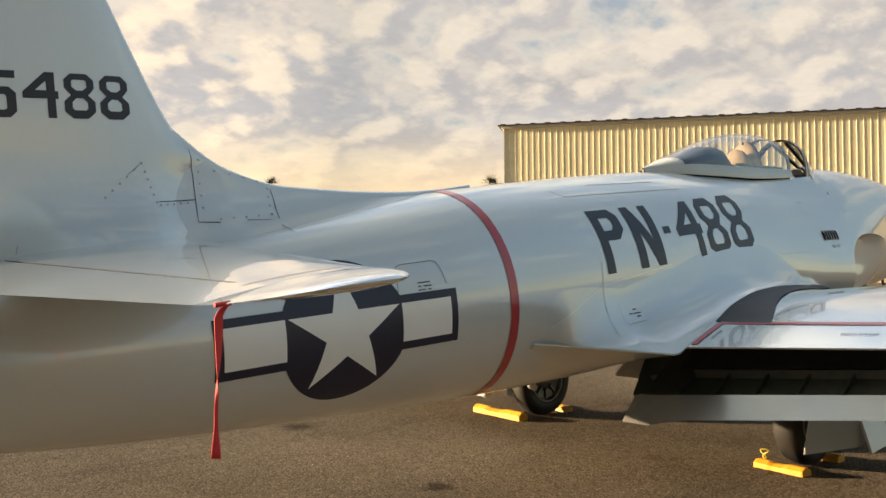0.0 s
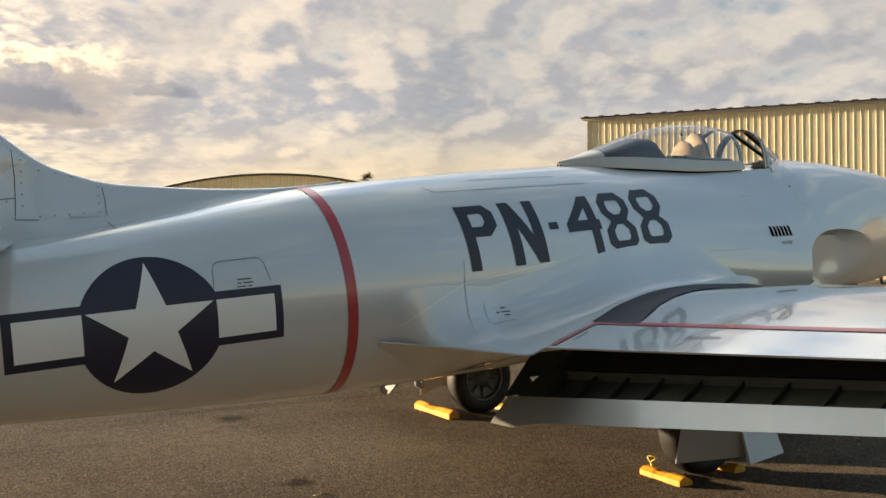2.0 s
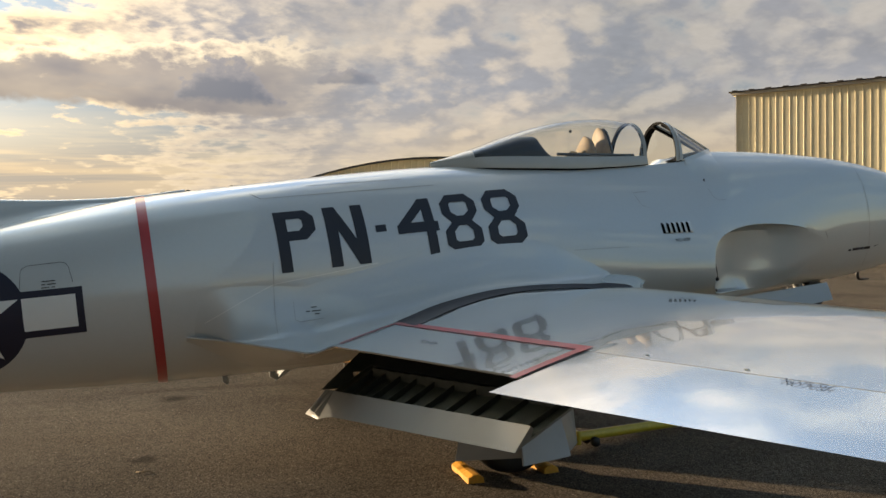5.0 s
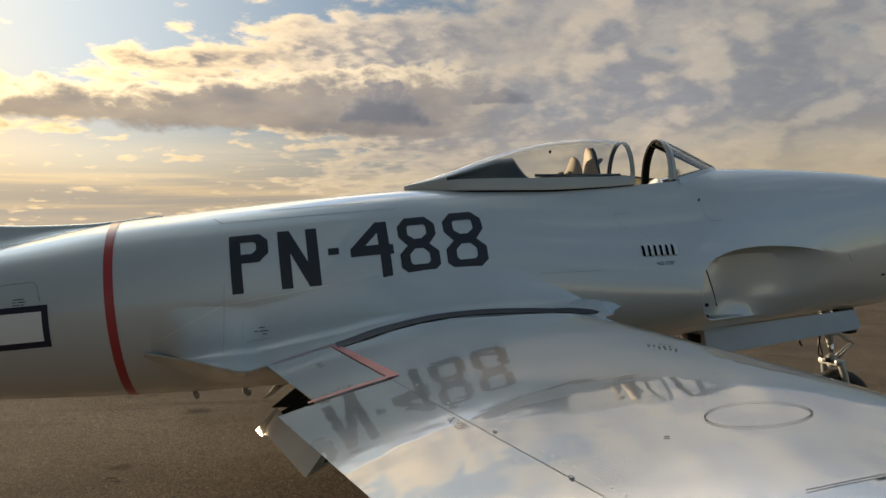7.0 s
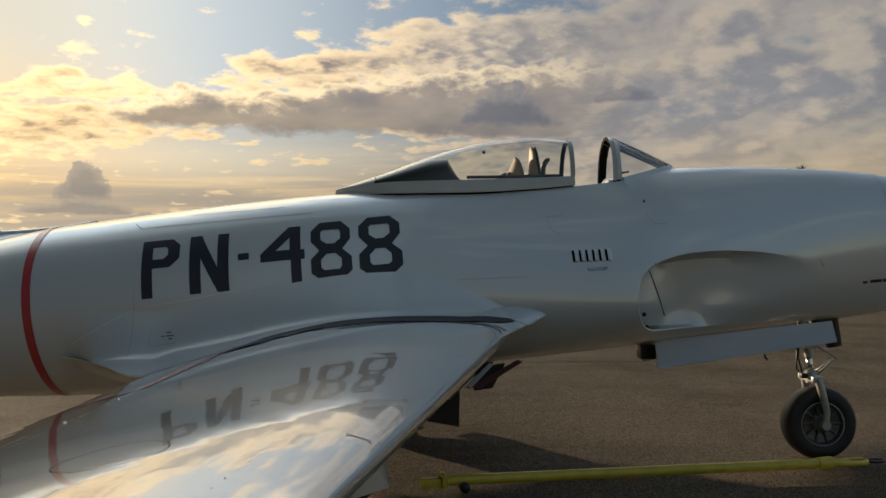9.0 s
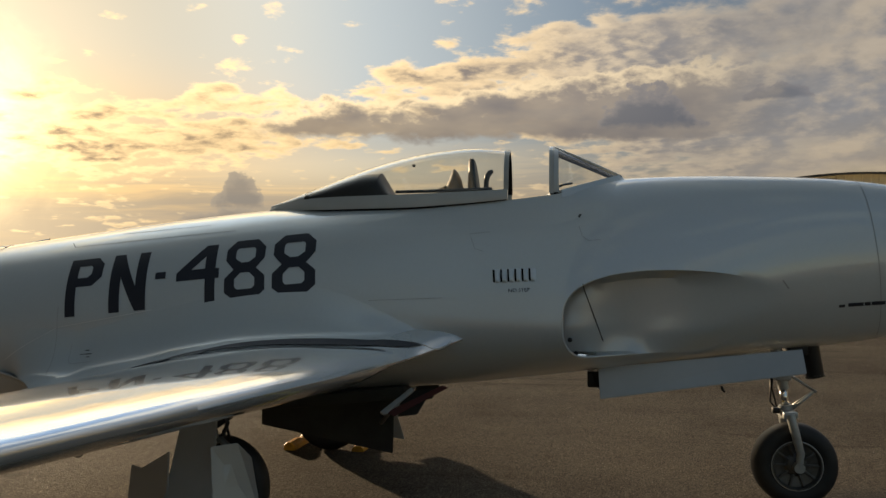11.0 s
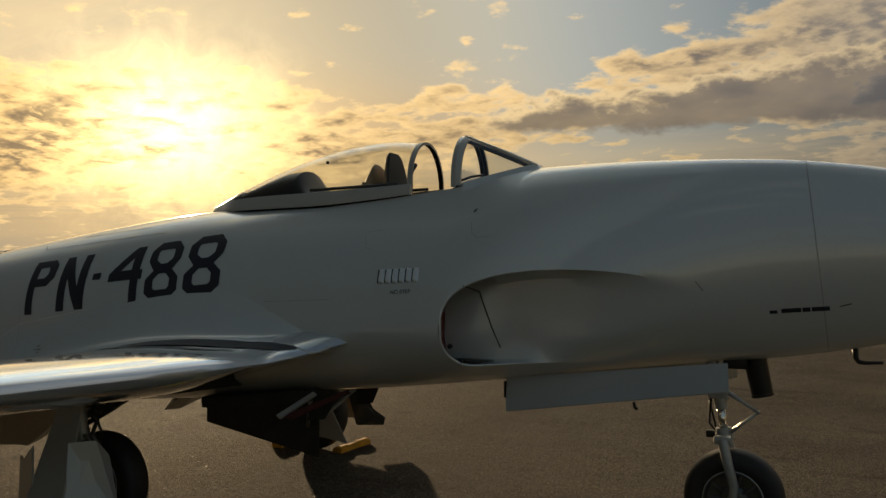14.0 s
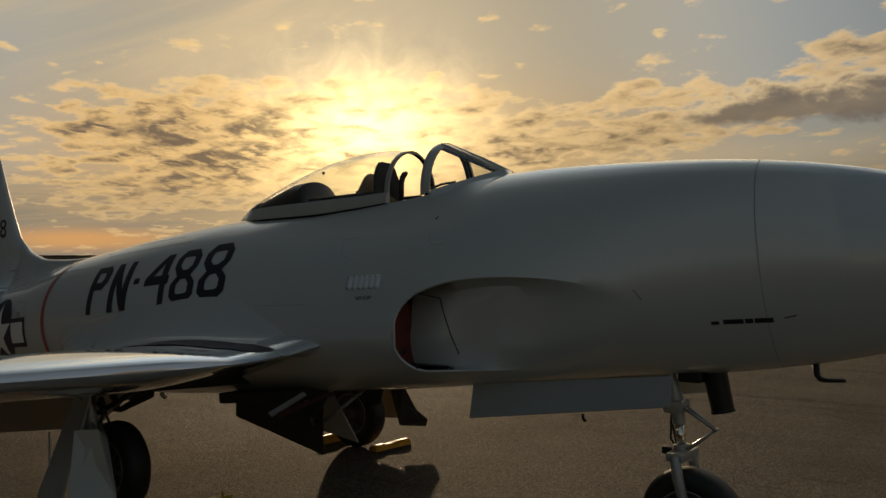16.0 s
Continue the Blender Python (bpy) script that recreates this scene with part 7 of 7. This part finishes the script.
def palm(at, height, crown, seed, name="palm_tree"):
    rnd = random.Random(seed)
    pt = thing(name, "tall slender fan palm with drooping fronds", "palm tree", "palms", at=(*at, 0))
    pts = [(0.25 * math.sin(k * 0.5), 0.12 * math.sin(k * 0.8), height * k / 10) for k in range(11)]
    v, f = tube(pts, [0.26 - 0.012 * k for k in range(11)], 10)
    o = new("trunk", mesh("trunk", v, f, PALM_BARK))
    o.parent = pt
    verts, faces = [], []
    top = Vector(pts[-1])
    for k in range(60):
        az, el = rnd.uniform(0, 2 * math.pi), rnd.uniform(-0.7, 1.35)
        ln = crown * rnd.uniform(0.75, 1.1)
        dirv = Vector((math.cos(az) * math.cos(el), math.sin(az) * math.cos(el), math.sin(el)))
        side = dirv.cross(Vector((0, 0, 1))).normalized()
        base = top + dirv * ln * 0.45
        for j in range(9):
            a = (j - 4) * 0.22
            tipd = (dirv * math.cos(a) + side * math.sin(a)).normalized()
            tip = base + tipd * ln * 0.6 - Vector((0, 0, 0.25 * ln * rnd.random()))
            o2 = len(verts)
            nrm = side * 0.05 * math.cos(a) + dirv * 0.05 * math.sin(a)
            verts += [tuple(base - nrm), tuple(base + nrm), tuple(tip)]
            faces.append((o2, o2 + 1, o2 + 2))
        o2 = len(verts)
        verts += [tuple(top - side * 0.03), tuple(top + side * 0.03), tuple(base)]
        faces.append((o2, o2 + 1, o2 + 2))
    o = new("crown", mesh("crown", verts, faces, PALM_LEAF, False))
    o.parent = pt
    tagged(o, "spiky green fronds")


def toward(az, dist, eye=(1.5, -5.4)):
    return eye[0] + dist * math.sin(radians(az)), eye[1] + dist * math.cos(radians(az))


palm(toward(27.0, 125), 12.8, 1.9, 3)
palm(toward(43.35, 120, (-0.57, -3.96)), 12.3, 2.5, 5)


def shrub(at, height, radius, seed):
    rnd = random.Random(seed)
    sh = thing("far_tree", "distant dusty green leafy tree", "tree", "far trees", at=(*at, 0))
    v, f = join(tube([(0, 0, 0), (0.1, 0, height * 0.35), (0, 0.1, height * 0.7)], [0.3, 0.24, 0.12], 8), *[tube([(0.05, 0, height * 0.4), (radius * 0.6 * math.cos(a), radius * 0.6 * math.sin(a), height * 0.75)], [0.12, 0.04], 6) for a in (0.4, 2.2, 4.1)])
    o = new("trunk", mesh("trunk", v, f, PALM_BARK))
    o.parent = sh
    verts, faces = [], []
    blobs = [(rnd.uniform(-0.75, 0.75) * radius, rnd.uniform(-0.6, 0.6) * radius, height * rnd.uniform(0.55, 0.92), radius * rnd.uniform(0.22, 0.42)) for _ in range(14)]
    for bx, by, bz, br in blobs:
        for _ in range(150):
            d = Vector((rnd.gauss(0, 1), rnd.gauss(0, 1), rnd.gauss(0, 0.8))).normalized() * br * rnd.random() ** 0.4
            c = Vector((bx, by, bz)) + d
            u = Vector((rnd.gauss(0, 1), rnd.gauss(0, 1), rnd.gauss(0, 1))).normalized() * 0.22
            w = u.orthogonal().normalized() * 0.12
            k = len(verts)
            verts += [tuple(c - u), tuple(c + w), tuple(c + u), tuple(c - w)]
            faces.append((k, k + 1, k + 2, k + 3))
    o = new("crown", mesh("crown", verts, faces, BUSH_LEAF, False))
    o.parent = sh


for k, (az, dist, h, r) in enumerate(((6.9, 150, 11.6, 3.0), (9.3, 150, 12.4, 3.6), (12.9, 150, 12.6, 4.0), (3.0, 155, 10.5, 3.2))):
    shrub(toward(az, dist), h, r, 11 + k)


def low_building():
    c = Vector((-120, 62, 0))
    lb = thing("low_building", "far low flat-roofed brown building", "building", at=(-120, 62, 0))
    v, f = box(c.x, c.y, 1.6, 16, 46, 3.2)
    part("wall", mesh("wall", v, f, FAR_WALL, False), lb)
    v, f = box(c.x, c.y, 3.32, 17, 47, 0.22)
    part("roof", mesh("roof", v, f, HANGAR_TRIM, False), lb)


low_building()
